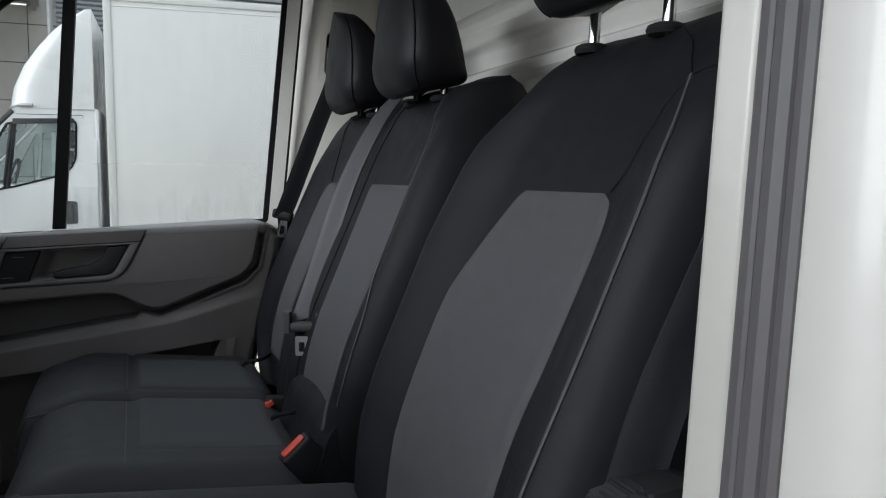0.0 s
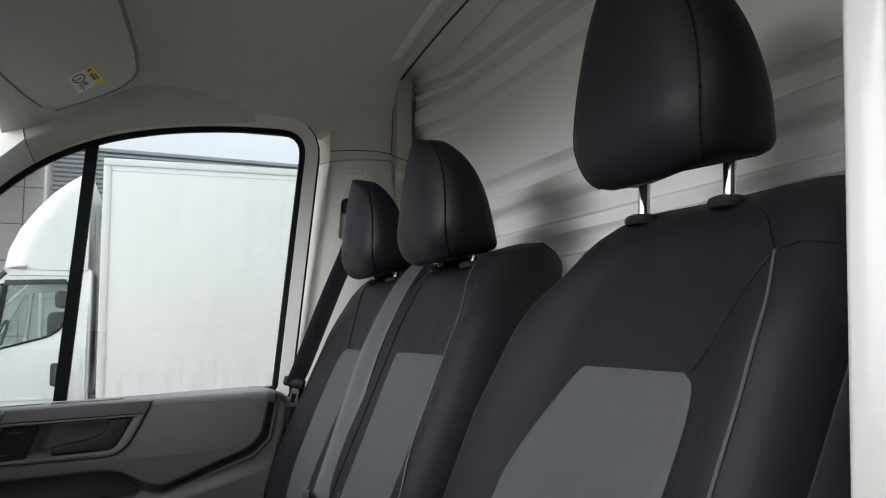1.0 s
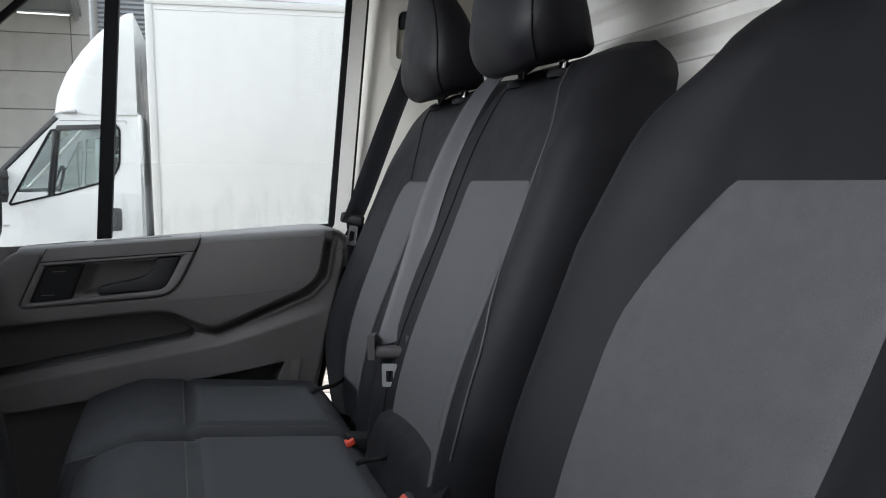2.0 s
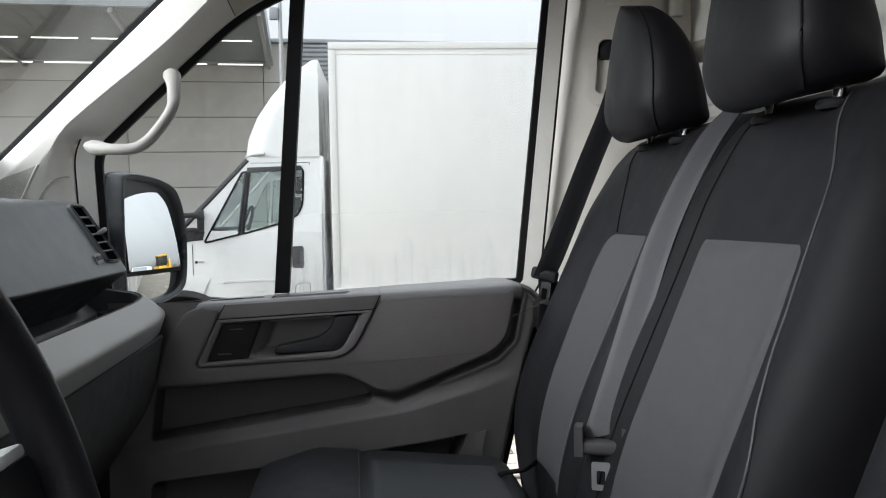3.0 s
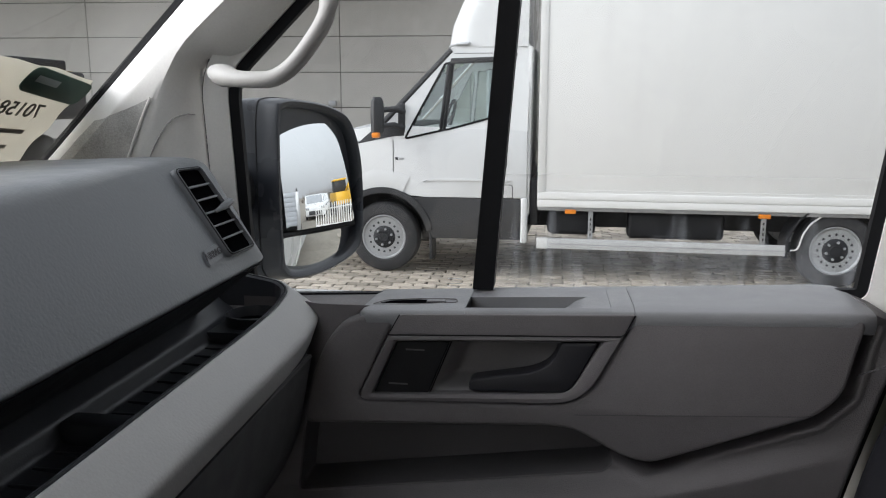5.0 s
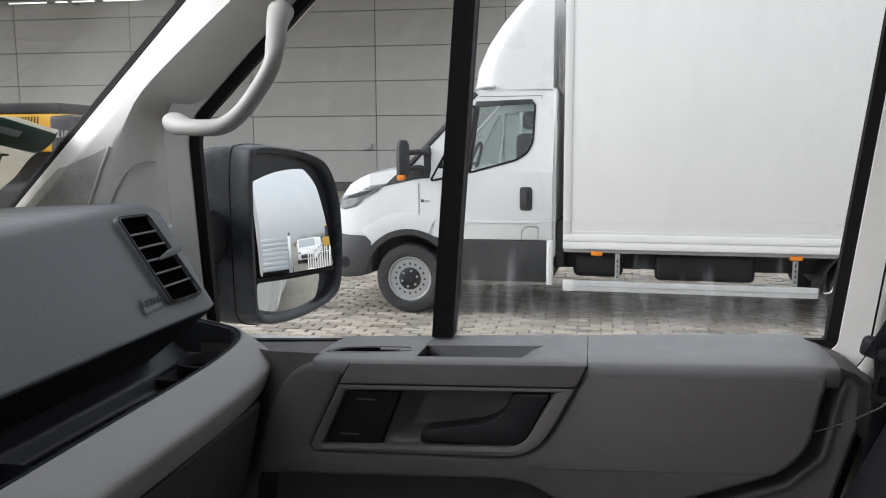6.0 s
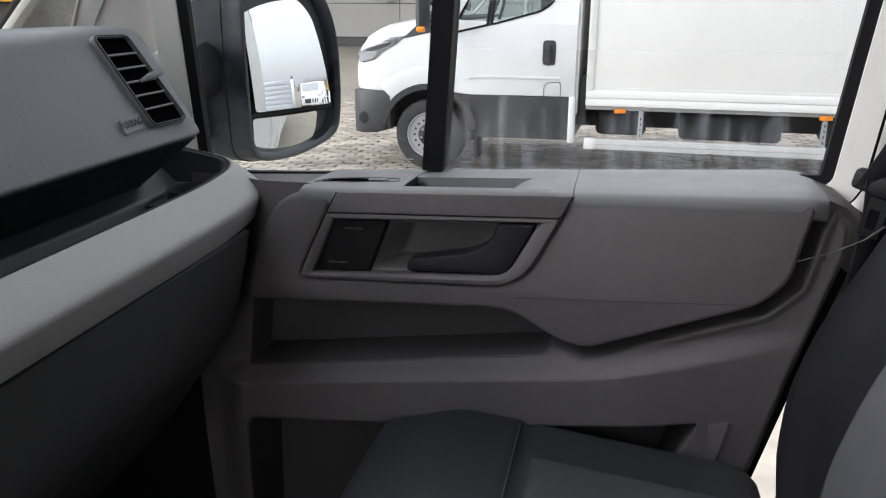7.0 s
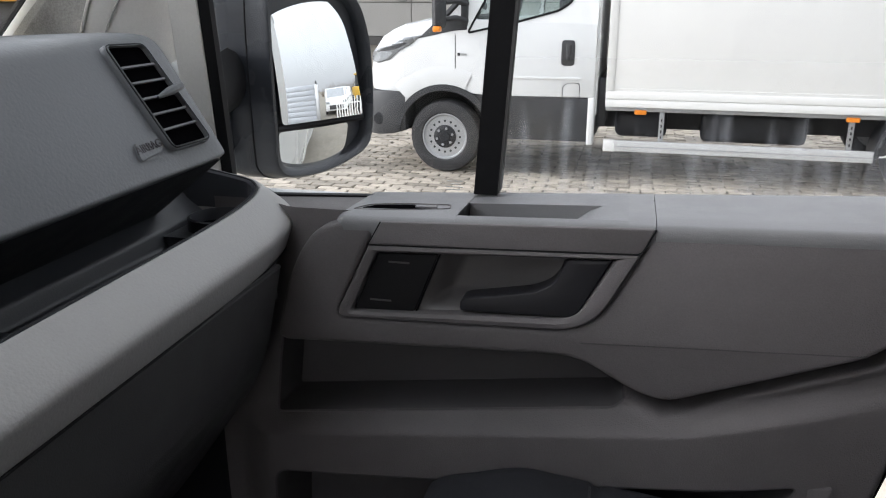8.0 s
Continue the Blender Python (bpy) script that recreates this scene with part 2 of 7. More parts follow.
_b.inputs["Base Color"].default_value = (0.86, 0.88, 0.88, 1)
_b.inputs["Metallic"].default_value, _b.inputs["Roughness"].default_value = 1.0, 0.01


def wet_film(name):
    """Dried run marks rising unevenly from the foot of a pane, over clear glass."""
    m = bpy.data.materials.new(name)
    m.use_nodes = True
    n, k = m.node_tree.nodes, m.node_tree.links
    n.remove(n["Principled BSDF"])
    co = n.new("ShaderNodeTexCoord")
    sep = n.new("ShaderNodeSeparateXYZ"); k.new(co.outputs["Object"], sep.inputs[0])

    def run(sx, sz, detail):
        mp = n.new("ShaderNodeMapping"); mp.inputs["Scale"].default_value = (sx, 0, sz)
        k.new(co.outputs["Object"], mp.inputs[0])
        t = n.new("ShaderNodeTexNoise"); t.inputs["Scale"].default_value = 1.0; t.inputs["Detail"].default_value = detail
        k.new(mp.outputs[0], t.inputs["Vector"])
        return t.outputs[0]

    def over(v, a, b, c, d):
        r = n.new("ShaderNodeMapRange")
        for i, w in zip((1, 2, 3, 4), (a, b, c, d)):
            r.inputs[i].default_value = w
        k.new(v, r.inputs[0])
        return r.outputs[0]

    def calc(op, a, b):
        q = n.new("ShaderNodeMath"); q.operation = op
        k.new(a, q.inputs[0]); k.new(b, q.inputs[1])
        return q.outputs[0]
    rise = over(run(22, 0.0, 3), 0.35, 0.65, 1.44, 1.535)
    reach = over(calc("SUBTRACT", rise, sep.outputs[2]), 0.0, 0.035, 0.0, 1.0)
    streak = over(run(75, 1.2, 4), 0.4, 0.70, 0.03, 0.17)
    fac = calc("MULTIPLY", reach, streak)
    clear = n.new("ShaderNodeBsdfTransparent")
    front = n.new("ShaderNodeBsdfDiffuse"); front.inputs[0].default_value = (0.62, 0.66, 0.70, 1)
    back = n.new("ShaderNodeBsdfTranslucent"); back.inputs[0].default_value = (0.85, 0.88, 0.92, 1)
    film = n.new("ShaderNodeMixShader"); film.inputs[0].default_value = 0.6
    k.new(front.outputs[0], film.inputs[1]); k.new(back.outputs[0], film.inputs[2])
    mix = n.new("ShaderNodeMixShader")
    k.new(fac, mix.inputs[0]); k.new(clear.outputs[0], mix.inputs[1]); k.new(film.outputs[0], mix.inputs[2])
    k.new(mix.outputs[0], n["Material Output"].inputs[0])
    return m


RUNS = wet_film("run_marks")


# ---- mesh helpers ----
def part(name, bm, mat, parent=None, label="", smooth=True, flat=35):
    """Links a bmesh as one mesh object, under parent where one is given."""
    bmesh.ops.recalc_face_normals(bm, faces=bm.faces[:])
    me = bpy.data.meshes.new(name)
    bm.to_mesh(me)
    bm.free()
    me.materials.append(mat)
    if smooth:
        me.polygons.foreach_set("use_smooth", [True] * len(me.polygons))
        me.set_sharp_from_angle(angle=radians(flat))
    ob = new(name, me)
    if parent is not None:
        ob.parent = parent
    if label:
        ob["label"] = label
    return ob


def thing(name, label, category, group="", kind="", m=None):
    """An Empty that carries a thing's parts."""
    ob = new(name)
    ob.empty_display_size = 0.1
    if m is not None:
        ob.matrix_world = m
    return tagged(ob, label, category, group, kind)


def box(bm, x0, x1, y0, y1, z0, z1, bevel=0.0, seg=2):
    vs = [bm.verts.new((x, y, z)) for x in (x0, x1) for y in (y0, y1) for z in (z0, z1)]
    fs = [bm.faces.new([vs[i] for i in q]) for q in
          ((0, 1, 3, 2), (4, 6, 7, 5), (0, 4, 5, 1), (2, 3, 7, 6), (0, 2, 6, 4), (1, 5, 7, 3))]
    if bevel:
        es = list({e for f in fs for e in f.edges})
        bmesh.ops.bevel(bm, geom=es, offset=bevel, segments=seg, affect="EDGES", profile=0.5)
    return vs


def prism(bm, pts, axis, a, b, bevel=0.0, seg=2):
    """A polygon in the two other axes, pushed from a to b along axis."""
    def at(p, w):
        return {"x": (w, p[0], p[1]), "y": (p[0], w, p[1]), "z": (p[0], p[1], w)}[axis]
    lo = [bm.verts.new(at(p, a)) for p in pts]
    hi = [bm.verts.new(at(p, b)) for p in pts]
    fs = [bm.faces.new(lo), bm.faces.new(hi[::-1])]
    n = len(pts)
    fs += [bm.faces.new((lo[i], lo[(i + 1) % n], hi[(i + 1) % n], hi[i])) for i in range(n)]
    if bevel:
        es = list({e for f in fs for e in f.edges})
        bmesh.ops.bevel(bm, geom=es, offset=bevel, segments=seg, affect="EDGES", profile=0.5)
    return lo + hi


def loft(bm, rings, cap=True, closed=True):
    rows = [[bm.verts.new(p) for p in r] for r in rings]
    n = len(rows[0])
    for a, b in zip(rows, rows[1:]):
        for i in range(n if closed else n - 1):
            bm.faces.new((a[i], a[(i + 1) % n], b[(i + 1) % n], b[i]))
    if cap and closed:
        bm.faces.new(rows[0][::-1])
        bm.faces.new(rows[-1])
    return rows


def sweep(bm, path, radius, sides=8, flat=1.0, closed=False, up=(0, 0, 1)):
    """A tube along points; flat squeezes it along its second axis; radius may be a list."""
    path = [Vector(p) for p in path]
    n = len(path)
    rings = []
    for i, p in enumerate(path):
        d = (path[(i + 1) % n] - path[i - 1]) if closed else path[min(i + 1, n - 1)] - path[max(i - 1, 0)]
        d.normalize()
        s = d.cross(Vector(up))
        if s.length < 1e-4:
            s = d.cross(Vector((1, 0, 0)))
        s.normalize()
        u = s.cross(d)
        r = radius[i] if isinstance(radius, (list, tuple)) else radius
        rings.append([p + s * (r * math.cos(a)) + u * (r * flat * math.sin(a))
                      for a in (2 * math.pi * j / sides for j in range(sides))])
    if closed:
        rings.append(rings[0])
        rows = [[bm.verts.new(p) for p in r] for r in rings[:-1]]
        for i in range(n):
            a, b = rows[i], rows[(i + 1) % n]
            for j in range(sides):
                bm.faces.new((a[j], a[(j + 1) % sides], b[(j + 1) % sides], b[j]))
    else:
        loft(bm, rings)


def revolve(bm, profile, centre, axis="y", sides=40):
    """Profile of (radius, along) turned round an axis through centre."""
    rings = []
    for r, h in profile:
        ring = []
        for j in range(sides):
            a = 2 * math.pi * j / sides
            c, s = r * math.cos(a), r * math.sin(a)
            v = {"y": (c, h, s), "x": (h, c, s), "z": (c, s, h)}[axis]
            ring.append(Vector(centre) + Vector(v))
        rings.append(ring)
    loft(bm, rings, cap=profile[0][0] > 1e-5)


def grid(bm, fn, nu, nv, keep=None):
    rows = [[bm.verts.new(fn(i / nu, j / nv)) for i in range(nu + 1)] for j in range(nv + 1)]
    for j in range(nv):
        for i in range(nu):
            if keep is None or keep((i + 0.5) / nu, (j + 0.5) / nv):
                bm.faces.new((rows[j][i], rows[j][i + 1], rows[j + 1][i + 1], rows[j + 1][i]))
    bmesh.ops.delete(bm, geom=[v for v in bm.verts if not v.link_faces], context="VERTS")
    return rows


def smooth_line(pts, n=8, closed=False):
    """Catmull-Rom through points."""
    pts = [Vector(p) for p in pts]
    out, m = [], len(pts)
    for i in range(m if closed else m - 1):
        p0, p1 = (pts[i - 1], pts[i]) if closed or i else (pts[0], pts[0])
        p2 = pts[(i + 1) % m]
        p3 = pts[(i + 2) % m] if closed or i + 2 < m else p2
        for j in range(n):
            t = j / n
            out.append(0.5 * (2 * p1 + (p2 - p0) * t + (2 * p0 - 5 * p1 + 4 * p2 - p3) * t * t + (3 * p1 - p0 - 3 * p2 + p3) * t ** 3))
    if not closed:
        out.append(pts[-1])
    return out


def step(a, b, v):
    t = min(1.0, max(0.0, (v - a) / (b - a)))
    return t * t * (3 - 2 * t)


def inside(p, poly, r=0.0):
    """Signed distance to a polygon, positive inside."""
    x, y = p
    best, odd = 1e9, False
    n = len(poly)
    for i in range(n):
        x0, y0 = poly[i]
        x1, y1 = poly[(i + 1) % n]
        dx, dy = x1 - x0, y1 - y0
        t = min(1, max(0, ((x - x0) * dx + (y - y0) * dy) / (dx * dx + dy * dy)))
        best = min(best, math.hypot(x - x0 - t * dx, y - y0 - t * dy))
        if (y0 > y) != (y1 > y) and x < (x1 - x0) * (y - y0) / (y1 - y0) + x0:
            odd = not odd
    return (best if odd else -best) + r


def frame_ring(bm, outer, inner, axis, a, b):
    """A flat frame between two outlines with as many points, from a to b along axis."""
    def at(p, w):
        return {"x": (w, p[0], p[1]), "y": (p[0], w, p[1]), "z": (p[0], p[1], w)}[axis]
    rows = [[bm.verts.new(at(p, w)) for p in o] for o, w in ((outer, a), (outer, b), (inner, b), (inner, a))]
    n = len(outer)
    for k in range(4):
        p, q = rows[k], rows[(k + 1) % 4]
        for i in range(n):
            bm.faces.new((p[i], p[(i + 1) % n], q[(i + 1) % n], q[i]))


def rounded(pts, r, n=4):
    """Polygon with rounded corners; r one radius or one for each corner."""
    out, m = [], len(pts)
    for i, p in enumerate(pts):
        p = Vector(p)
        q = r[i] if isinstance(r, (list, tuple)) else r
        a, b = Vector(pts[i - 1]) - p, Vector(pts[(i + 1) % m]) - p
        la, lb = a.length, b.length
        q = min(q, la * 0.49, lb * 0.49)
        if q < 1e-5:
            out.append(tuple(p))
            continue
        p0, p2 = p + a / la * q, p + b / lb * q
        for j in range(n + 1):
            t = j / n
            out.append(tuple((1 - t) ** 2 * p0 + 2 * t * (1 - t) * p + t * t * p2))
    return out


def lettering(name, body, size, mat, m, parent, label=""):
    cu = bpy.data.curves.new(name, "FONT")
    cu.body, cu.size, cu.align_x, cu.align_y, cu.extrude = body, size, "CENTER", "CENTER", 0.0006
    tmp = bpy.data.objects.new(name, cu)
    scene.collection.objects.link(tmp)
    me = bpy.data.meshes.new_from_object(tmp.evaluated_get(bpy.context.evaluated_depsgraph_get()))
    bpy.data.objects.remove(tmp)
    me.materials.clear()
    me.materials.append(mat)
    ob = new(name, me)
    ob.parent = parent
    ob.matrix_local = m
    if label:
        ob["label"] = label
    return ob


def towards(ob, way):
    """Turns a sheet's faces so that they look along way."""
    for p in ob.data.polygons:
        if p.normal.dot(Vector(way)) < 0:
            p.flip()
    ob.data.update()


# ---- the cab: setting ----
def lean(z):
    """How far out the passenger-side window stands at a height."""
    return 0.105 - 0.075 * (z - 1.40)


def widen(poly, d):
    """Outline pushed outwards by d (points run clockwise seen from the cab)."""
    out, n = [], len(poly)
    area = sum(poly[i - 1][0] * poly[i][1] - poly[i][0] * poly[i - 1][1] for i in range(n))
    s = 1 if area > 0 else -1
    for i, p in enumerate(poly):
        a, b = poly[i - 1], poly[(i + 1) % n]
        t = Vector((b[0] - a[0], b[1] - a[1])).normalized()
        out.append((p[0] + s * t.y * d, p[1] - s * t.x * d))
    return out


def dense(poly, gap=0.03):
    out = []
    for i, p in enumerate(poly):
        q = poly[(i + 1) % len(poly)]
        m = max(1, int(math.hypot(q[0] - p[0], q[1] - p[1]) / gap))
        out += [(p[0] + (q[0] - p[0]) * j / m, p[1] + (q[1] - p[1]) * j / m) for j in range(m)]
    return out


SILL = 1.40
OPENING = dense(rounded([(-0.572, SILL - 0.025), (0.318, SILL + 0.013), (0.383, 2.112), (0.20, 2.111), (0.02, 2.091), (-0.135, 2.053),
                         (-0.27, 1.988), (-0.42, 1.853), (-0.578, 1.705)],
                        [0.004, 0.004, 0.06, 0.2, 0.2, 0.2, 0.2, 0.3, 0.03], 5), 0.03)


def window_ring(bm, d0, d1, push0, push1):
    """A band round the side window, between two offsets of its outline."""
    a, b = widen(OPENING, d0), widen(OPENING, d1)
    n = len(a)
    rows = []
    for o, p in ((b, push1), (b, push1 - 0.012), (a, push0 - 0.012), (a, push0), ):
        rows.append([bm.verts.new((x, lean(z) + p, z)) for x, z in o])
    for k in range(4):
        p, q = rows[k], rows[(k + 1) % 4]
        for i in range(n):
            bm.faces.new((p[i], p[(i + 1) % n], q[(i + 1) % n], q[i]))


door = thing("door_1", "closed passenger door with grey plastic trim and a wet side window", "door", kind="structure")
bm = bmesh.new(); window_ring(bm, -0.001, 0.013, 0.0, -0.004); part("window_seal", bm, RUBBER, door, "black rubber window seal")
bm = bmesh.new(); window_ring(bm, 0.0132, 0.046, -0.008, -0.02); part("window_frame", bm, PILLAR, door, "pale grey painted window frame")
bm = bmesh.new(); window_ring(bm, 0.0462, 0.056, 0.004, 0.0); part("door_seal", bm, RUBBER, door, "thin dark seal round the door frame")

# the pane and its black divider bar
bm = bmesh.new()
bm.faces.new([bm.verts.new((x, lean(z) + 0.012, z)) for x, z in widen(OPENING, 0.006)])
pane = part("window_pane", bm, PANE, door, "wet, slightly dirty side window pane", smooth=False)
towards(pane, (0, -1, 0))
pane.visible_shadow = False
bm = bmesh.new()
loft(bm, [[(-0.228, lean(1.395) - 0.012, 1.395), (-0.197, lean(1.395) - 0.012, 1.395), (-0.197, lean(1.395) + 0.03, 1.395), (-0.228, lean(1.395) + 0.03, 1.395)],
          [(-0.171, lean(2.07) - 0.012, 2.058), (-0.141, lean(2.07) - 0.012, 2.072), (-0.141, lean(2.07) + 0.03, 2.072), (-0.171, lean(2.07) + 0.03, 2.058)]])
part("divider_bar", bm, RUBBER, door, "black upright bar dividing the side window")

# the door's trim. The ledge under the pane falls a little towards the front: sink() gives by how much
def sink(x, y):
    return x * (0.031 + 0.014 * (y + 0.03) / 0.13)


def sunk(bm):
    for v in bm.verts:
        v.co.z += sink(v.co.x, v.co.y)


def far_from(xs, zs, poly):
    """Signed distances of many points to a polygon, positive inside."""
    best, odd = np.full(xs.shape, 1e9), np.zeros(xs.shape, bool)
    for i, (x0, z0) in enumerate(poly):
        x1, z1 = poly[(i + 1) % len(poly)]
        dx, dz = x1 - x0, z1 - z0
        t = np.clip(((xs - x0) * dx + (zs - z0) * dz) / (dx * dx + dz * dz + 1e-12), 0, 1)
        best = np.minimum(best, np.hypot(xs - x0 - t * dx, zs - z0 - t * dz))
        if abs(dz) > 1e-9:
            odd ^= ((z0 > zs) != (z1 > zs)) & (xs < dx * (zs - z0) / dz + x0)
    return np.where(odd, best, -best)


def ease(a, b, v):
    t = np.clip((v - a) / (b - a), 0, 1)
    return t * t * (3 - 2 * t)


def inset(pts, d):
    """Polygon drawn in by d, corner by corner; also tells which corners stand out."""
    n = len(pts)
    area = sum(pts[i - 1][0] * pts[i][1] - pts[i][0] * pts[i - 1][1] for i in range(n))
    s = 1 if area > 0 else -1
    out, convex = [], []
    for i, p in enumerate(pts):
        p = Vector(p)
        e, f = (p - Vector(pts[i - 1])).normalized(), (Vector(pts[(i + 1) % n]) - p).normalized()
        ne, nf = Vector((-e.y, e.x)) * s, Vector((-f.y, f.x)) * s
        out.append(tuple(p + (ne + nf) * (d / max(0.3, 1 + ne.dot(nf)))))
        convex.append((e.x * f.y - e.y * f.x) * s > 0)
    return out, convex


def plate(bm, pts, radii, face, back, r, n=5):
    """A moulded plate facing the cab: corners in x and z with their roundings, and an edge rounded by r."""
    radii = radii if isinstance(radii, (list, tuple)) else [radii] * len(pts)
    rows = []
    for d, y in ((0, back), (0, face + r), (0.12 * r, face + 0.5 * r), (0.4 * r, face + 0.15 * r), (r, face)):
        q, convex = inset(pts, d)
        rows.append([bm.verts.new((x, y, z)) for x, z in rounded(q, [max(0.0005, w - d if c else w + d) for w, c in zip(radii, convex)], n)])
    m = len(rows[0])
    for p, q in zip(rows, rows[1:]):
        for i in range(m):
            bm.faces.new((p[i], p[(i + 1) % m], q[(i + 1) % m], q[i]))
    for t in tessellate_polygon([[v.co for v in rows[-1]]]):
        bm.faces.new([rows[-1][i] for i in t])


ARM = ([(-0.4615, 1.219), (-0.443, 1.294), (-0.423, 1.341), (-0.399, 1.372), (-0.366, 1.384), (-0.3165, 1.3855), (-0.333, 1.357), (-0.380, 1.259), (-0.062, 1.269), (-0.011, 1.368), (0.0015, 1.3965),
               (0.292, 1.404), (0.283, 1.369), (0.270, 1.300), (0.238, 1.268), (0.028, 1.188), (-0.008, 1.197), (-0.072, 1.232), (-0.105, 1.2355)],
        [0.02, 0.03, 0.03, 0.03, 0.01, 0.001, 0.004, 0.018, 0.045, 0.01, 0.001, 0.03, 0.04, 0.03, 0.03, 0.03, 0.02, 0.03, 0.02])
ARM_WHOLE = [(-0.4615, 1.219), (-0.443, 1.294), (-0.423, 1.341), (-0.366, 1.389), (0.292, 1.404), (0.283, 1.369), (0.270, 1.300), (0.238, 1.268), (0.028, 1.188), (-0.008, 1.197), (-0.072, 1.232), (-0.105, 1.2355)]
POCKET = rounded([(-0.476, 1.106), (-0.463, 1.216), (-0.10, 1.233), (-0.058, 1.218), (-0.016, 1.180), (-0.028, 1.166)], [0.012, 0.004, 0.03, 0.04, 0.008, 0.012], 5)
LOWPOCKET = rounded([(-0.48, 0.74), (-0.470, 1.034), (-0.234, 1.053), (0.185, 1.099), (0.150, 1.02), (0.10, 0.74)], [0.01, 0.02, 0.3, 0.012, 0.05, 0.01], 5)
DX0, DZ0, DZ1 = -0.56, 0.72, 1.392


def rear_edge(z):
    """Where the rear edge of the trim lies at a height."""
    return np.interp(z, (0.72, 0.98, 1.165, 1.33, 1.372, 1.392), (0.200, 0.262, 0.308, 0.352, 0.352, 0.337))


# lower trim: base sheet, the shadow groove round the armrest, the swelling below the pocket
nu, nv = 420, 330
uu, vv = np.meshgrid(np.linspace(0, 1, nu + 1), np.linspace(0, 1, nv + 1))
zz = DZ0 + (DZ1 - DZ0) * vv
xx = DX0 + (rear_edge(zz) - DX0) * uu
for outline in (POCKET, LOWPOCKET):
    # draw the sheet's points next to a pocket onto its edge
    gap, e = far_from(xx, zz, outline), 0.0004
    gx, gz = far_from(xx + e, zz, outline) - far_from(xx - e, zz, outline), far_from(xx, zz + e, outline) - far_from(xx, zz - e, outline)
    near = np.abs(gap) < 0.0021
    xx, zz = np.where(near, xx - gap * gx / (2 * e), xx), np.where(near, zz - gap * gz / (2 * e), zz)


def relief(x, z):
    """Depth of the lower trim over x and z."""
    arm, line = far_from(x, z, ARM_WHOLE), 1.092 + 0.125 * (x + 0.46) + 0.10 * np.maximum(0, x - 0.04)
    y = -0.012 + 0.030 * ease(-0.43, -0.50, x) * ease(1.19, 1.26, z)
    y += 0.034 * ease(-0.0205, -0.0145, arm) * ease(-0.10, -0.02, x)
    y -= 0.004 * ease(-0.034, -0.024, arm) * ease(-0.018, -0.022, arm) * ease(-0.05, 0.0, x)
    y -= 0.034 * ease(0.026, -0.006, z - line) * ease(0.34, 0.06, x) * ease(-0.54, -0.47, x)
    y += 0.014 * ease(0.0, -0.30, z - 1.02)
    return y + 0.05 * ease(-0.030, 0.0, x - rear_edge(z)) ** 2


yy = relief(xx, zz) + 0.035 * ease(0.992, 1.0, uu)
arm = far_from(xx, zz, ARM_WHOLE)
keep = (far_from(xx, zz, POCKET) < 0.0005) & (far_from(xx, zz, LOWPOCKET) < 0.0005) & (arm < 0.03)
ids = np.arange((nu + 1) * (nv + 1)).reshape(nv + 1, nu + 1)
ok = keep[:-1, :-1] & keep[1:, 1:] & keep[:-1, 1:] & keep[1:, :-1]
quads = np.stack([ids[:-1, :-1][ok], ids[:-1, 1:][ok], ids[1:, 1:][ok], ids[1:, :-1][ok]], 1)
me = bpy.data.meshes.new("door_trim")
me.from_pydata(np.stack([xx.ravel(), yy.ravel(), zz.ravel()], 1).tolist(), [], quads.tolist())
bm = bmesh.new(); bm.from_mesh(me); bpy.data.meshes.remove(me)
bmesh.ops.delete(bm, geom=[v for v in bm.verts if not v.link_faces], context="VERTS")
part("door_trim", bm, DOOR_GREY, door, "dark grey grained plastic door trim", flat=80)


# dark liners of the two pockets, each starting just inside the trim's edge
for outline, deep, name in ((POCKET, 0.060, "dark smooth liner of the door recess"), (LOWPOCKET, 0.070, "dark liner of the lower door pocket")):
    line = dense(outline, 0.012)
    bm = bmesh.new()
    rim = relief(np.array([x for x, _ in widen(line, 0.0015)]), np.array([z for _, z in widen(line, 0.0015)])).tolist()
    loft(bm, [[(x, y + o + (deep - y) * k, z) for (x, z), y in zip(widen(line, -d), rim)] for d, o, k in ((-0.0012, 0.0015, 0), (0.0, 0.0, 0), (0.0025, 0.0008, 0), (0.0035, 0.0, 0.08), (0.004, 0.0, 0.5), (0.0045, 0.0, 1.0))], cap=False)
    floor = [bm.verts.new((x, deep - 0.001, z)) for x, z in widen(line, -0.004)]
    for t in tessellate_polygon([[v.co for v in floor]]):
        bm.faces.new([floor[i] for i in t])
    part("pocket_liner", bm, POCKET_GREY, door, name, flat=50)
bm = bmesh.new()
loft(bm, [[(0.150, 0.068, 0.9), (0.185, 0.068, 0.9), (0.19, -0.02, 0.9), (0.158, -0.02, 0.9)], [(0.168, 0.068, 1.05), (0.205, 0.068, 1.05), (0.21, -0.03, 1.05), (0.176, -0.03, 1.05)], [(0.180, 0.068, 1.092), (0.215, 0.068, 1.10), (0.22, -0.03, 1.10), (0.190, -0.03, 1.095)]])
part("pocket_end", bm, DOOR_GREY, door, "slanted end of the lower door pocket")

# armrest panel with a notch for the pull, and the crease across its rear half
bm = bmesh.new()
plate(bm, *ARM, -0.033, 0.03, 0.007)
part("armrest_panel", bm, DOOR_GREY, door, "grained grey armrest panel", flat=50)
# crease drawn as a thin strip on the flat panel, its shade in the colour
bm = bmesh.new()
loft(bm, [[(-0.074, -0.0335, 1.2545 + d), (0.232, -0.0335, 1.2695 + d), (0.232, -0.030, 1.2695 + d), (-0.074, -0.030, 1.2545 + d)] for d in (-0.0006, 0.0006)])
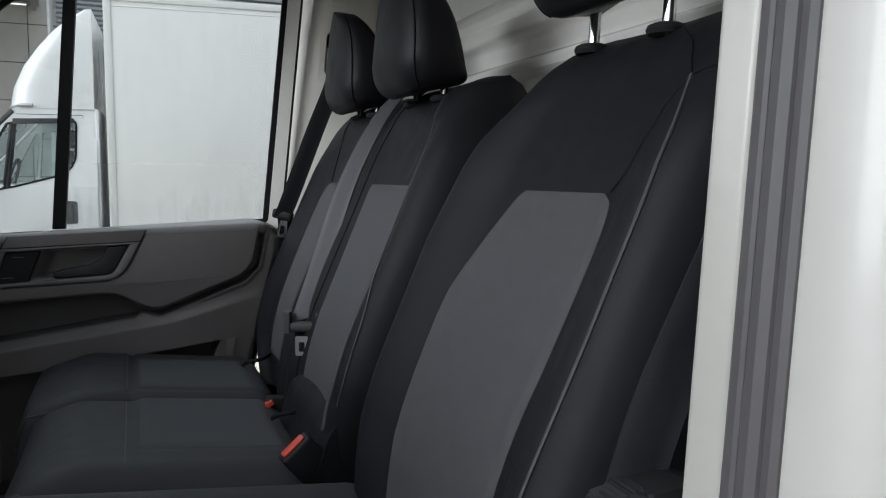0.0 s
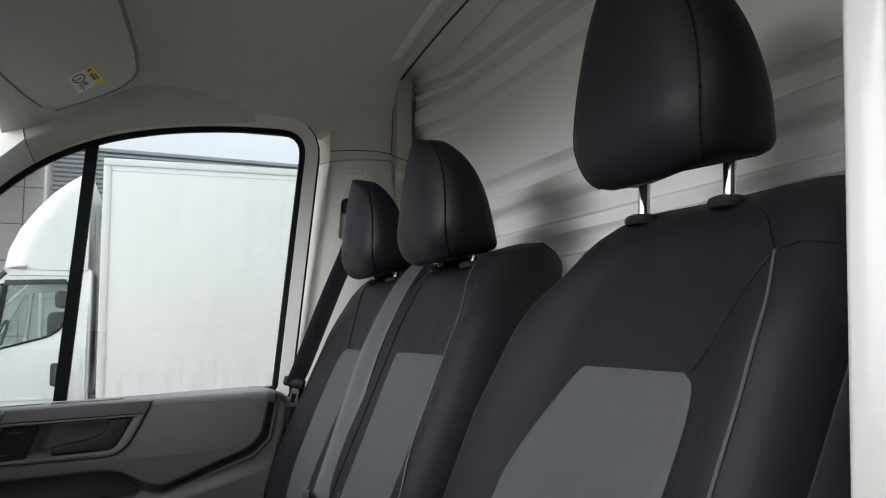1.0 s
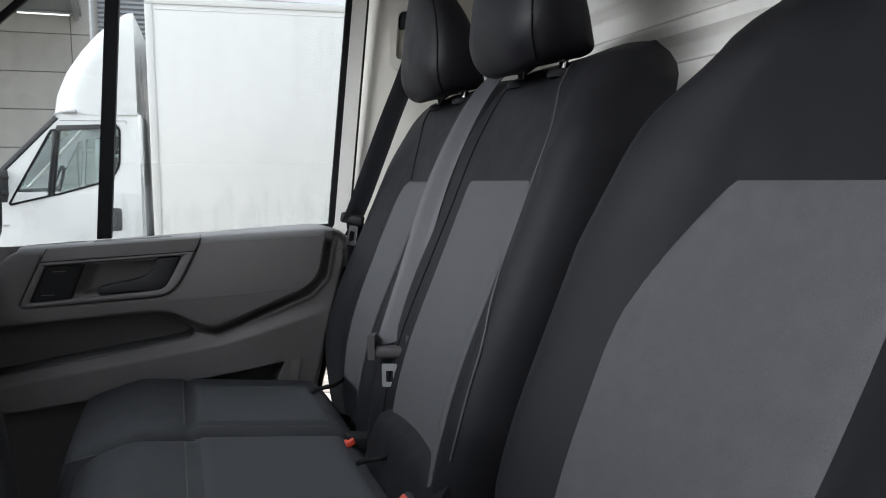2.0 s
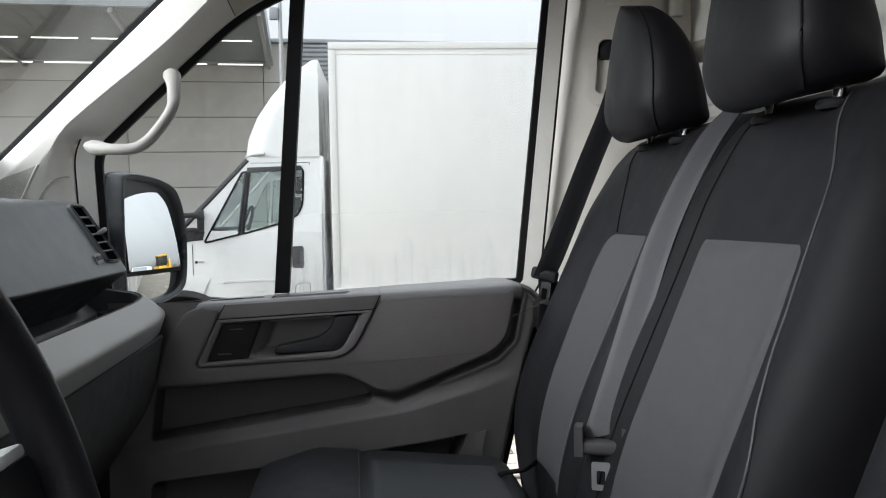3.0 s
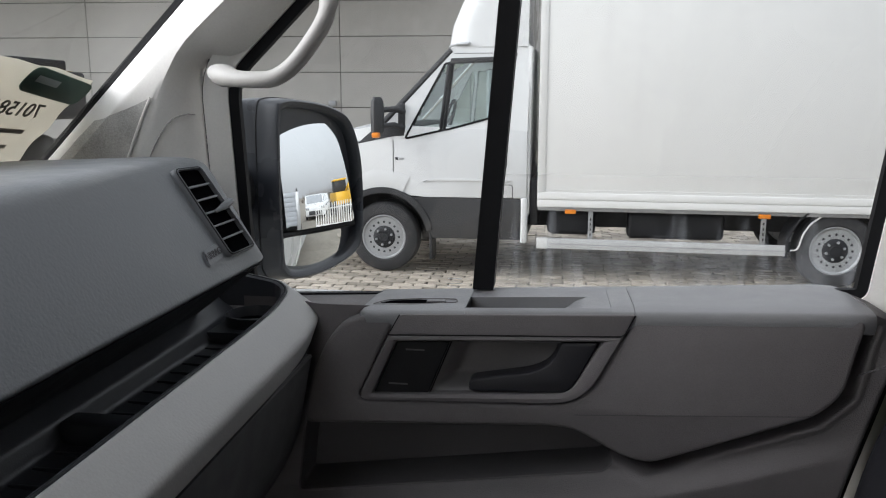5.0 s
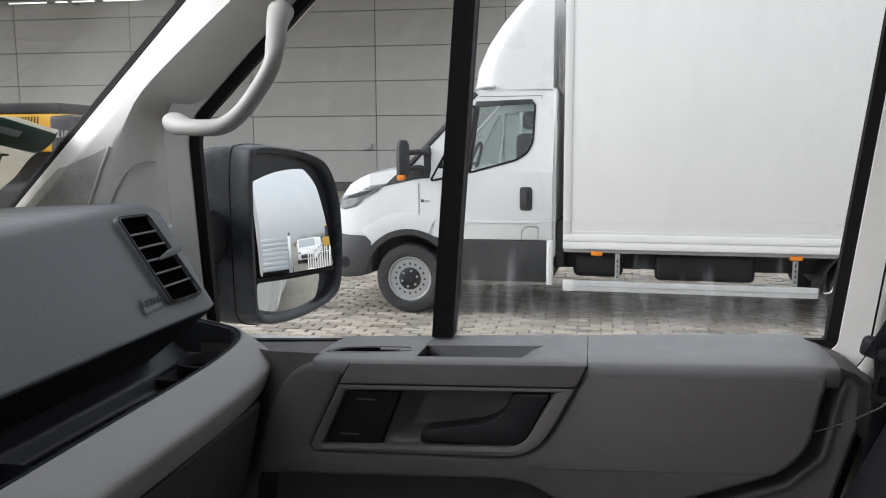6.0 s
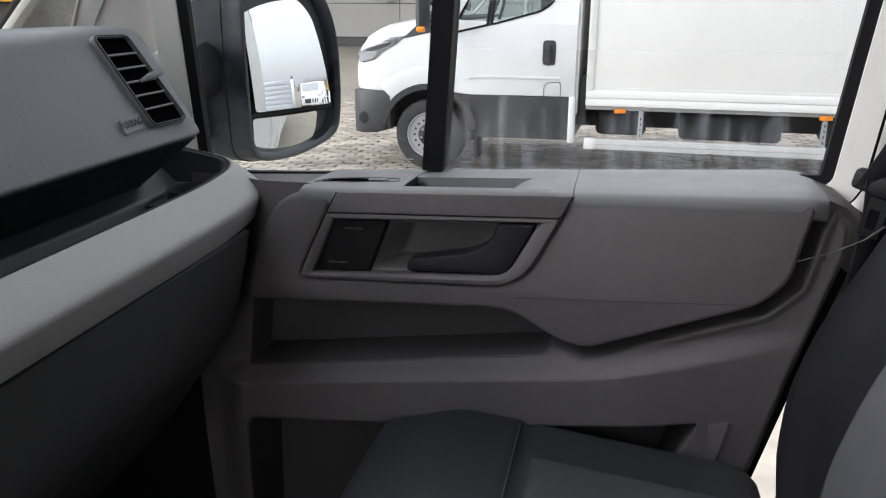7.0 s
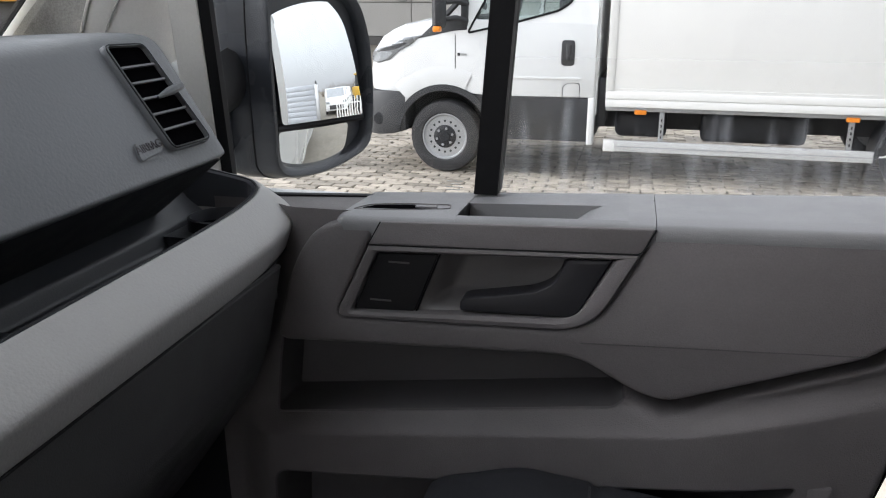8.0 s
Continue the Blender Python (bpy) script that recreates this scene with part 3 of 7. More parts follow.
part("crease", bm, POCKET_GREY, door, "thin dark strip for the shaded crease across the armrest panel", smooth=False)

# dark rear edge of the trim and the door's shell behind it
bm = bmesh.new()
loft(bm, [[(rear_edge(z) - 0.012, 0.045, z), (rear_edge(z) + 0.008, 0.035, z), (rear_edge(z) + 0.016, 0.06, z), (rear_edge(z) + 0.014, 0.092, z), (rear_edge(z) - 0.012, 0.092, z)] for z in (0.72, 0.85, 0.98, 1.08, 1.165, 1.25, 1.33, 1.372)])
part("trim_edge", bm, DARK_PLASTIC, door, "dark rear edge of the door trim")
bm = bmesh.new()
loft(bm, [[(-0.60, 0.086, z), (rear_edge(z) + 0.012, 0.086, z), (rear_edge(z) + 0.03, 0.20, z), (-0.60, 0.20, z)] for z in (0.55, 0.98, 1.165, 1.33, 1.36)])
part("door_shell", bm, WHITE, door, "white painted door shell")

# run marks and a small printed stamp at the foot of the pane
bm = bmesh.new()
bm.faces.new([bm.verts.new((x, lean(z) + 0.009, z)) for x, z in ((-0.20, 1.392), (0.318, 1.412), (0.333, 1.57), (-0.19, 1.57))])
film = part("run_marks", bm, RUNS, door, "grey run marks on the wet pane", smooth=False)
towards(film, (0, -1, 0))
film.visible_shadow = False
for x0, x1, z in ((-0.268, -0.247, 1.4145), (-0.262, -0.250, 1.4105), (-0.270, -0.246, 1.4065), (-0.270, -0.250, 1.4025)):
    bm = bmesh.new(); box(bm, x0, x1, lean(z) + 0.0085, lean(z) + 0.0095, z - 0.0085, z - 0.0077); part("stamp_bar", bm, STEEL, door, smooth=False)

# sill cap: the ledge below the pane, with a slot and an open bin
LEDGE = rounded([(0.122, 1.36), (0.122, 1.4015), (-0.010, 1.4045), (-0.0325, 1.4005), (-0.0345, 1.388), (-0.030, 1.376), (-0.015, 1.37)], [0, 0.004, 0.012, 0.008, 0.006, 0.003, 0.003], 5)
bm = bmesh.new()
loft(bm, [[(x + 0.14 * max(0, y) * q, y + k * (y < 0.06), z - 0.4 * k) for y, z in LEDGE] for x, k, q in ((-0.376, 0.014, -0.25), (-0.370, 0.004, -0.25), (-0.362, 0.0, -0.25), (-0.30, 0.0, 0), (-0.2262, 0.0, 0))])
sunk(bm); part("sill_cap", bm, LIT_GREY, door, "grey plastic window ledge")
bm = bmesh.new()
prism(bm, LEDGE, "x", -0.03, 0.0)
sunk(bm); part("sill_cap", bm, LIT_GREY, door, "grey plastic window ledge")
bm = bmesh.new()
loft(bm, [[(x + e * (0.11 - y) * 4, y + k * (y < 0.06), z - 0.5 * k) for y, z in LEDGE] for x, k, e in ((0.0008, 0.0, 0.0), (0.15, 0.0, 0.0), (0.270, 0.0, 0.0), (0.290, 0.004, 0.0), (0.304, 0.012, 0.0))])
sunk(bm); part("rear_ledge", bm, LIT_GREY, door, "grey plastic window ledge")
bm = bmesh.new()
prism(bm, [(0.122, 1.36), (0.122, 1.4015), (0.052, 1.402), (0.05, 1.36)], "x", -0.226, -0.0298)
sunk(bm); part("sill_edge", bm, LIT_GREY, door)
bm = bmesh.new()
prism(bm, rounded([(-0.021, 1.355), (-0.0205, 1.4035), (-0.021, 1.4040), (-0.0325, 1.4005), (-0.0345, 1.388), (-0.030, 1.376), (-0.015, 1.37)], [0, 0.0005, 0.0005, 0.006, 0.006, 0.003, 0.003], 5), "x", -0.226, -0.0298)
sunk(bm); part("sill_edge", bm, LIT_GREY, door)
bm = bmesh.new()
loft(bm, [[(x, -0.021, z), (x, 0.052, z)] for x, z in ((-0.226, 1.372), (-0.12, 1.370), (-0.105, 1.374), (-0.075, 1.396), (-0.06, 1.4018), (-0.03, 1.4028))], closed=False)
sunk(bm); part("bin_floor", bm, LIT_GREY, door, "sloping grey floor of the ledge bin", smooth=True)
bm = bmesh.new(); box(bm, -0.2275, -0.2245, -0.021, 0.052, 1.372, 1.4032, 0.0008); sunk(bm); part("gap", bm, RUBBER, door, "dark gap at the end of the bin")
bm = bmesh.new()
prism(bm, rounded([(-0.352, 0.004), (-0.338, 0.020), (-0.30, 0.026), (-0.268, 0.022), (-0.256, 0.012), (-0.30, 0.002)], 0.004), "z", 1.400, 1.4047)
sunk(bm); part("ledge_slot", bm, HOLE_SHADE, door, "dark slot in the window ledge")
bm = bmesh.new(); box(bm, -0.285, -0.258, 0.010, 0.020, 1.4040, 1.4065, 0.001); sunk(bm); part("slot_clip", bm, LIT_GREY, door)
bm = bmesh.new()
frame_ring(bm, rounded([(-0.362, -0.004), (-0.346, 0.026), (-0.30, 0.034), (-0.244, 0.032), (-0.24, 0.010), (-0.30, -0.004)], 0.006), rounded([(-0.3605, -0.003), (-0.345, 0.025), (-0.30, 0.033), (-0.245, 0.031), (-0.2412, 0.0108), (-0.30, -0.003)], 0.006), "z", 1.401, 1.4049)
sunk(bm); part("slot_surround", bm, DOOR_GREY, door)
# front end of the ledge, a little lower, and the rounded rear end
bm = bmesh.new()
prism(bm, rounded([(0.122, 1.34), (0.122, 1.400), (0.03, 1.396), (0.008, 1.386), (0.006, 1.34)], 0.01), "x", -0.60, -0.372)
sunk(bm); part("ledge_end", bm, DOOR_GREY, door)
bm = bmesh.new()
loft(bm, [[(0.3042, 0.11, 1.33), (0.3042, 0.11, 1.409), (0.3042, 0.02, 1.411), (0.3042, -0.014, 1.405), (0.3042, -0.016, 1.33)],
          [(0.330, 0.11, 1.32), (0.330, 0.11, 1.400), (0.330, 0.02, 1.400), (0.330, 0.000, 1.393), (0.330, -0.002, 1.32)],
          [(0.352, 0.11, 1.30), (0.352, 0.11, 1.383), (0.352, 0.03, 1.383), (0.352, 0.020, 1.372), (0.352, 0.018, 1.30)],
          [(0.372, 0.11, 1.27), (0.372, 0.11, 1.355), (0.372, 0.06, 1.352), (0.372, 0.050, 1.345), (0.372, 0.05, 1.27)]])
part("ledge_end", bm, DOOR_GREY, door)

# pull: capping with a strip under it, bezel, tweeter cover, dished recess and lever
bm = bmesh.new()
plate(bm, [(-0.3145, 1.3872), (0.0, 1.3985), (-0.0125, 1.3715), (-0.0175, 1.3685), (-0.3305, 1.3578)], 0.0025, -0.0355, 0.0, 0.002, 2)
part("pull_capping", bm, DOOR_GREY, door, "warm grey capping over the door pull")
bm = bmesh.new()
plate(bm, [(-0.3302, 1.3572), (-0.0178, 1.3677), (-0.0425, 1.3595), (-0.3215, 1.3478)], 0.001, -0.0335, 0.0, 0.0015, 2)
part("capping_strip", bm, DOOR_GREY, door, "narrow strip under the capping")
BO = rounded([(-0.331, 1.3565), (-0.378, 1.261), (-0.063, 1.271), (-0.0135, 1.367)], [0.002, 0.016, 0.045, 0.004], 6)
BI = rounded([(-0.3212, 1.3468), (-0.355, 1.270), (-0.083, 1.285), (-0.0425, 1.3588)], [0.002, 0.006, 0.022, 0.002], 6)
bm = bmesh.new()
loft(bm, [[(a[0] + (b[0] - a[0]) * k, y, a[1] + (b[1] - a[1]) * k) for a, b in zip(BO, BI)] for k, y in ((0, 0.02), (0, -0.0335), (0.10, -0.0365), (0.5, -0.037), (0.85, -0.034), (1.0, -0.027), (1.0, 0.03))], cap=False)
part("pull_bezel", bm, DOOR_GREY, door, "raised grey bezel round the door pull")
for line in ([(-0.3155, -0.034, 1.3865), (-0.332, -0.034, 1.3572), (-0.0178, -0.0345, 1.3681), (-0.0122, -0.0345, 1.371), (0.0008, -0.034, 1.3975)],):
    bm = bmesh.new(); sweep(bm, line, 0.0011, 6); part("gap", bm, RUBBER, door, "dark gap round the capping")
bm = bmesh.new(); sweep(bm, [(x, -0.0322, z) for x, z in widen(BO, 0.0012)[7:22]], 0.0008, 6); part("gap", bm, POCKET_GREY, door, "fine gap round the bezel")
bm = bmesh.new()
plate(bm, [(-0.3210, 1.3462), (-0.2465, 1.3487), (-0.2765, 1.2735), (-0.3545, 1.2705)], 0.003, -0.0285, 0.01, 0.002, 2)
part("tweeter_cover", bm, DARK_PLASTIC, door, "black square tweeter cover")
for x0, x1, z in ((-0.308, -0.282, 1.3345), (-0.333, -0.306, 1.284)):
    bm = bmesh.new(); box(bm, x0, x1, -0.0292, -0.028, z, z + 0.0022, 0); part("cover_mark", bm, POCKET_GREY, door)
bm = bmesh.new(); loft(bm, [[(-0.2455, -0.029, 1.3487), (-0.2435, -0.028, 1.3487), (-0.2435, 0.0, 1.3487), (-0.2455, 0.0, 1.3487)], [(-0.2755, -0.029, 1.2737), (-0.2735, -0.028, 1.2737), (-0.2735, 0.0, 1.2737), (-0.2755, 0.0, 1.2737)]])
part("gap", bm, RUBBER, door, "dark gap beside the tweeter cover")


def recess(u, v):
    """Back of the pull: steep beside the cover, rising slowly towards the lever's root."""
    x, z = -0.39 + 0.36 * u + 0.06 * v, 1.262 + 0.108 * v
    s = (x - (-0.276 + 0.03 * (z - 1.272) / 0.075)) / 0.2
    return (x, -0.022 + 0.046 * step(0.0, 0.16, s) * step(1.08, 0.35, s) * step(1.275, 1.292, z), z)


bm = bmesh.new()
grid(bm, recess, 80, 30)
part("pull_recess", bm, RECESS_LIT, door, "smooth dished recess behind the lever", flat=70)
bm = bmesh.new()
plate(bm, [(-0.2205, 1.2805), (-0.2195, 1.2935), (-0.213, 1.298), (-0.130, 1.313), (-0.106, 1.327), (-0.095, 1.3565), (-0.0435, 1.3585), (-0.079, 1.289), (-0.088, 1.2835)],
      [0.006, 0.006, 0.006, 0.03, 0.02, 0.006, 0.006, 0.015, 0.01], -0.033, -0.004, 0.005)
part("door_lever", bm, LEVER_BLACK, door, "black angled inner door lever")

# A-pillar trim with a ridge, between windscreen and side window
pillar_a = thing("trim_a_pillar", "pale grey plastic windscreen pillar trim with a speaker grille", "pillar trim", kind="structure")
ARCH = sorted((p for p in widen(OPENING, 0.0135) if p[1] > 1.66 and p[0] < 0.345 and (p[1] > 2.0 or p[0] < 0.2)), key=lambda p: p[0])


def arch_z(x):
    """Height of the window's arch."""
    for p, q in zip(ARCH, ARCH[1:]):
        if x <= q[0] and q[0] > p[0]:
            return p[1] + (q[1] - p[1]) * (x - p[0]) / (q[0] - p[0])
    return ARCH[-1][1]


bm = bmesh.new()
rows = []
for i in range(25):
    t = i / 24
    w = Vector((-0.90 + 0.555 * t, 0.045, 1.562 + 0.545 * t))
    nx, nz = -0.632, 1.45 + 0.285 * min(t / 0.35, 1)
    if t >= 0.35:
        k = (t - 0.35) / 0.65
        nx = -0.632 + 0.347 * k
        nz = 1.735 + (arch_z(max(nx, -0.56)) - 1.735) * step(0.0, 0.25, k)
    nn = Vector((nx, lean(nz) - 0.006 * step(0.35, 0.5, t), nz))
    f = nn - w
    low = max(0.0, 1 - t / 0.40)
    r = w + Vector((0.70 * 0.042, 0.3 * f.y - 0.046, -0.714 * 0.042))
    wide, up = 0.056 + 0.027 * step(0.40, 0.85, t) + 0.11 * low ** 1.4, 0.66 * (f.x * 0.714 + f.z * 0.70)
    q = w + Vector((0.70 * wide + 0.714 * up, 0.66 * f.y - 0.062, -0.714 * wide + 0.70 * up))
    s = nn + Vector((-0.004, -0.02, 0))
    rows.append([w + Vector((-0.03, 0.06, 0)), w, w.lerp(r, 0.12) + Vector((0, -0.005, 0)), r.lerp(w, 0.14), r.lerp(w, 0.05) + Vector((0, -0.001, 0)), r.lerp(q, 0.08),
                 q.lerp(r, 0.30), q.lerp(r, 0.10), q.lerp(s, 0.10) + Vector((0, 0.001, 0)), q.lerp(s, 0.35), s, nn, nn + Vector((0, 0.05, 0))])
loft(bm, rows)
part("pillar_cover", bm, PILLAR, pillar_a, flat=40)
bm = bmesh.new()
loft(bm, [[rows[i][0] + Vector((-0.004, 0, 0.006)), rows[i][0] + Vector((0.01, 0.0, -0.004)), rows[i][1] + Vector((0.003, 0.0, -0.003)), rows[i][1] + Vector((0.002, -0.005, 0.0)), rows[i][1] + Vector((-0.006, -0.003, 0.006))] for i in range(25)])
part("windscreen_seal", bm, RUBBER, pillar_a, "black windscreen edge seal")
bm = bmesh.new()


def on_pillar(t, k):
    """Point on the pillar cover: t up the pillar, k from windscreen to door, just proud of it."""
    i = min(23, int(t * 24))
    f = t * 24 - i
    row = [rows[i][j].lerp(rows[i + 1][j], f) for j in (1, 3, 4, 5, 7, 9, 10)]
    at = (0.0, 0.34, 0.40, 0.46, 0.72, 0.88, 1.0)
    j = max(m for m in range(6) if k >= at[m] or m == 0)
    return row[j].lerp(row[j + 1], (k - at[j]) / (at[j + 1] - at[j])) + Vector((0.001, -0.003, 0))


grid(bm, lambda u, v: on_pillar(0.0 + 0.185 * v + 0.085 * u * v, 0.12 + 0.10 * v + (0.56 - 0.12 * v) * u), 24, 24)
part("speaker_grille", bm, GRILLE, pillar_a, "grey perforated speaker grille")
bm = bmesh.new(); sweep(bm, [on_pillar(0.27 * i / 10, 0.69 - 0.025 * i / 10) for i in range(11)], 0.0022, 6)
part("grille_rim", bm, PILLAR, pillar_a, "raised pale rim of the grille")
bm = bmesh.new(); sweep(bm, [on_pillar(0.10 + 0.15 * math.sin(i / 10 * 1.57), 0.78 + 0.20 * (1 - math.cos(i / 10 * 1.57))) for i in range(11)], 0.0011, 5)
part("cover_seam", bm, GRILLE, pillar_a)
# lining that runs from the window's seal to the roof, growing out of the pillar cover
run = [p for p in ARCH if p[0] > -0.27]
first = rows[24][11]
start = [rows[24][j] - first for j in (11, 10, 9, 8, 7, 5, 4, 1)]
rings = [[first + o for o in start] + [first + start[-1] + Vector((0, 0.04, 0)), first + Vector((0, 0.016, 0))]]
for i, (x, z) in enumerate(run):
    a, b = run[max(0, i - 1)], run[min(len(run) - 1, i + 1)]
    t = Vector((b[0] - a[0], 0, b[1] - a[1])).normalized()
    n = Vector((-t.z, 0, t.x))
    wide, deep = 0.17 * (1 - 0.86 * step(0.0, 0.345, x)), 0.075 * (1 - 0.80 * step(0.05, 0.345, x))
    base = Vector((x, lean(z) - 0.006, z))
    k = step(-0.29, -0.13, x)
    ring = [base + o.lerp(n * (wide * d) + Vector((0, -deep * e, 0)), k) for o, d, e in zip(start, (0, 0.015, 0.05, 0.12, 0.25, 0.45, 0.7, 1.0), (0, 0.14, 0.30, 0.48, 0.66, 0.82, 0.93, 1.0))]
    rings.append(ring + [ring[-1] + Vector((0, 0.04, 0)) + n * 0.004, base + n * 0.012 + Vector((0, 0.012, 0))])
bm = bmesh.new(); loft(bm, rings); part("header_lining", bm, HEADLINER, pillar_a, "beige moulded lining over the side window", flat=70)
bm = bmesh.new(); sweep(bm, [first + o + Vector((0.001, -0.0008, 0.001)) for o in start], 0.0011, 6); part("joint", bm, SEAL_GREY, pillar_a, "fine joint between pillar cover and lining")
# grab handle on the pillar
handle = thing("grab_handle", "pale grey curved grab handle on the windscreen pillar", "handle")
bm = bmesh.new()
sweep(bm, smooth_line([(-0.585, 0.004, 1.716), (-0.558, -0.022, 1.709), (-0.530, -0.048, 1.704), (-0.50, -0.060, 1.702), (-0.472, -0.063, 1.704), (-0.446, -0.063, 1.720), (-0.420, -0.063, 1.750),
                       (-0.402, -0.063, 1.778), (-0.397, -0.058, 1.806), (-0.401, -0.040, 1.834), (-0.412, 0.0, 1.856)], 5), [0.007, 0.010, 0.013, 0.0155, 0.0172, 0.018, 0.0178, 0.0165, 0.0152, 0.0142, 0.0135] + [0.013] * 32 + [0.0132, 0.0136, 0.0142, 0.0150, 0.0158, 0.0166, 0.0174, 0.018], 14, 0.85)
part("grip", bm, HANDLE_GREY, handle)

# B-pillar trim on the passenger side
pillar_b = thing("trim_b_pillar", "pale grey moulded pillar trim beside the passenger seat", "pillar trim", kind="structure")
bm = bmesh.new()
prof = lambda z: [(0.372 + 0.085 * (z - 1.4) / 0.7 + (0.0 if z > 1.0 else 0.02), lean(max(z, 1.4)) + 0.03), (0.385 + 0.085 * (z - 1.4) / 0.7, lean(max(z, 1.4)) - 0.010),
                  (0.445 + 0.03 * (z - 1.4) / 0.7, 0.045), (0.50, 0.012), (0.56, -0.012), (0.615, -0.02), (0.64, -0.005), (0.66, 0.06), (0.66, 0.16), (0.42, 0.16)]
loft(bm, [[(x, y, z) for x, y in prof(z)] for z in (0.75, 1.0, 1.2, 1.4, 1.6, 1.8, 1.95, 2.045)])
part("pillar_cover", bm, PILLAR_SHADED, pillar_b, flat=50)
bm = bmesh.new()
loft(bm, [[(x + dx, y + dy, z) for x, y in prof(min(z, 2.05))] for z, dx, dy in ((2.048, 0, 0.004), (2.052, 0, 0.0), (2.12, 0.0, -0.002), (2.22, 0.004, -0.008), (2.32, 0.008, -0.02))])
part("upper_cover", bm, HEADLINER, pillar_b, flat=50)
# cover that closes the corner to the bulkhead, behind a narrow joint
bm = bmesh.new()
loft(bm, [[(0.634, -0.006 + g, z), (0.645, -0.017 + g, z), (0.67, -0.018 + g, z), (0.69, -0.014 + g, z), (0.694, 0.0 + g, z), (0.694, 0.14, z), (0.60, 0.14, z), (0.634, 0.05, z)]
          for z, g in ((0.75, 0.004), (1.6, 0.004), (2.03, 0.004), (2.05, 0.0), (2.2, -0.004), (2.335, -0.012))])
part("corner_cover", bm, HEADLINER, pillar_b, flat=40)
for line in ([(0.633, -0.019, 2.30), (0.632, -0.019, 2.2), (0.628, -0.020, 2.11), (0.626, -0.021, 2.068)],
             [(0.46, 0.03, 2.072), (0.50, 0.010, 2.074), (0.56, -0.013, 2.072), (0.61, -0.021, 2.068), (0.65, -0.0195, 2.057), (0.69, -0.015, 2.048)],
             [(0.693, -0.018, 2.045), (0.692, -0.019, 2.12), (0.696, -0.019, 2.2), (0.70, -0.019, 2.245), (0.692, -0.022, 2.262), (0.70, -0.022, 2.275)]):
    bm = bmesh.new(); sweep(bm, smooth_line(line, 6), 0.0014, 6); part("joint", bm, SEAL_GREY, pillar_b, "dark joint between the covers")
bm = bmesh.new(); box(bm, -0.014, 0.014, -0.016, 0.006, -0.02, 0.02, 0.007, 3)
bmesh.ops.transform(bm, matrix=pose(0.652, -0.018, 2.0, 0, 0, 0), verts=bm.verts[:]); part("coat_hook", bm, PILLAR_SHADED, pillar_b, "small pale coat hook")
bm = bmesh.new(); box(bm, 0.43, 0.86, 0.145, 0.175, 0.5, 2.2, 0.004); part("body_side", bm, WHITE, pillar_b, "white painted body side")
bm = bmesh.new(); box(bm, -0.022, 0.022, -0.002, 0.002, -0.008, 0.008, 0.002)
bmesh.ops.transform(bm, matrix=pose(0.525, 0.0, 2.015, 0, 0, -26), verts=bm.verts[:])
part("airbag_badge", bm, PILLAR_SHADED, pillar_b, "small raised badge")
bm = bmesh.new()
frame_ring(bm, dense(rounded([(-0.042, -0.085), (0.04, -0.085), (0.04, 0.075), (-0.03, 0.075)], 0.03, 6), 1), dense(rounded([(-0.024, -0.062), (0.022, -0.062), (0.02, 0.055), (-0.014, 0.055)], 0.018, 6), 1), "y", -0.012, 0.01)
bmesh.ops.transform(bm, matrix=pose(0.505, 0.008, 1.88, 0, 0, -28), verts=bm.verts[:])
part("belt_guide", bm, PILLAR_SHADED, pillar_b, "pale belt guide with a dark slot")
bm = bmesh.new(); box(bm, -0.019, 0.019, -0.009, 0.008, 0.012, 0.056, 0.008)
bmesh.ops.transform(bm, matrix=pose(0.507, 0.011, 1.88, 0, 0, -28), verts=bm.verts[:])
part("guide_slot", bm, DASH_DARK, pillar_b)

# bulkhead with pressed beads
bulkhead = thing("wall_rear", "glossy pale grey pressed-steel bulkhead behind the seats", "bulkhead", kind="structure")
BEADS = ((1.30, 0.035), (1.55, 0.03), (1.735, 0.022), (1.815, 0.030), (1.905, 0.022), (2.13, 0.022), (2.215, 0.012), (2.262, 0.012))


def bead(z):
    d = 0.0
    for c, h in BEADS:
        d += 0.028 * step(h * 1.15, h * 0.6, abs(z - c))
    return d


bm = bmesh.new()
zs = [0.7 + 0.005 * i for i in range(345)]
loft(bm, [[(0.752 - 0.055 * step(-0.16, -0.01, y) + bead(z) * step(0.0, 0.05, y + 1.80) * step(0.16, 0.10, y), y, z) for y in [-1.86, -1.82, -1.78, -1.74] + [-1.7 + 0.09 * k for k in range(21)] + [0.12, 0.14, 0.16, 0.2]] for z in zs], closed=False)
part("bulkhead_sheet", bm, BULK, bulkhead, flat=60)
bm = bmesh.new(); box(bm, 0.79, 0.80, -1.9, 0.2, 0.6, 2.36); part("bulkhead_back", bm, WHITE, bulkhead)
def crown(y):
    return 2.355 - 0.062 * ((y + 0.90) / 0.88) ** 2


bm = bmesh.new()
loft(bm, [[(0.632, y, crown(y) + 0.012), (0.630, y, crown(y) - 0.002), (0.640, y, crown(y) - 0.010), (0.70, y, crown(y) - 0.004), (0.708, y, crown(y) + 0.002), (0.745, y, crown(y) + 0.008), (0.76, y, crown(y) + 0.03), (0.76, y, crown(y) + 0.06), (0.632, y, crown(y) + 0.06)]
          for y in [-1.84 + 0.092 * i for i in range(22)]])
for v in bm.verts:
    if v.co.x < 0.72:
        v.co.x += -0.052 + 0.03 * (v.co.y + 0.0) * step(0.0, -0.6, v.co.y) * step(0.72, 0.66, v.co.x)
part("roof_rail", bm, BULK, bulkhead, "pale painted rail under the roof", flat=30)
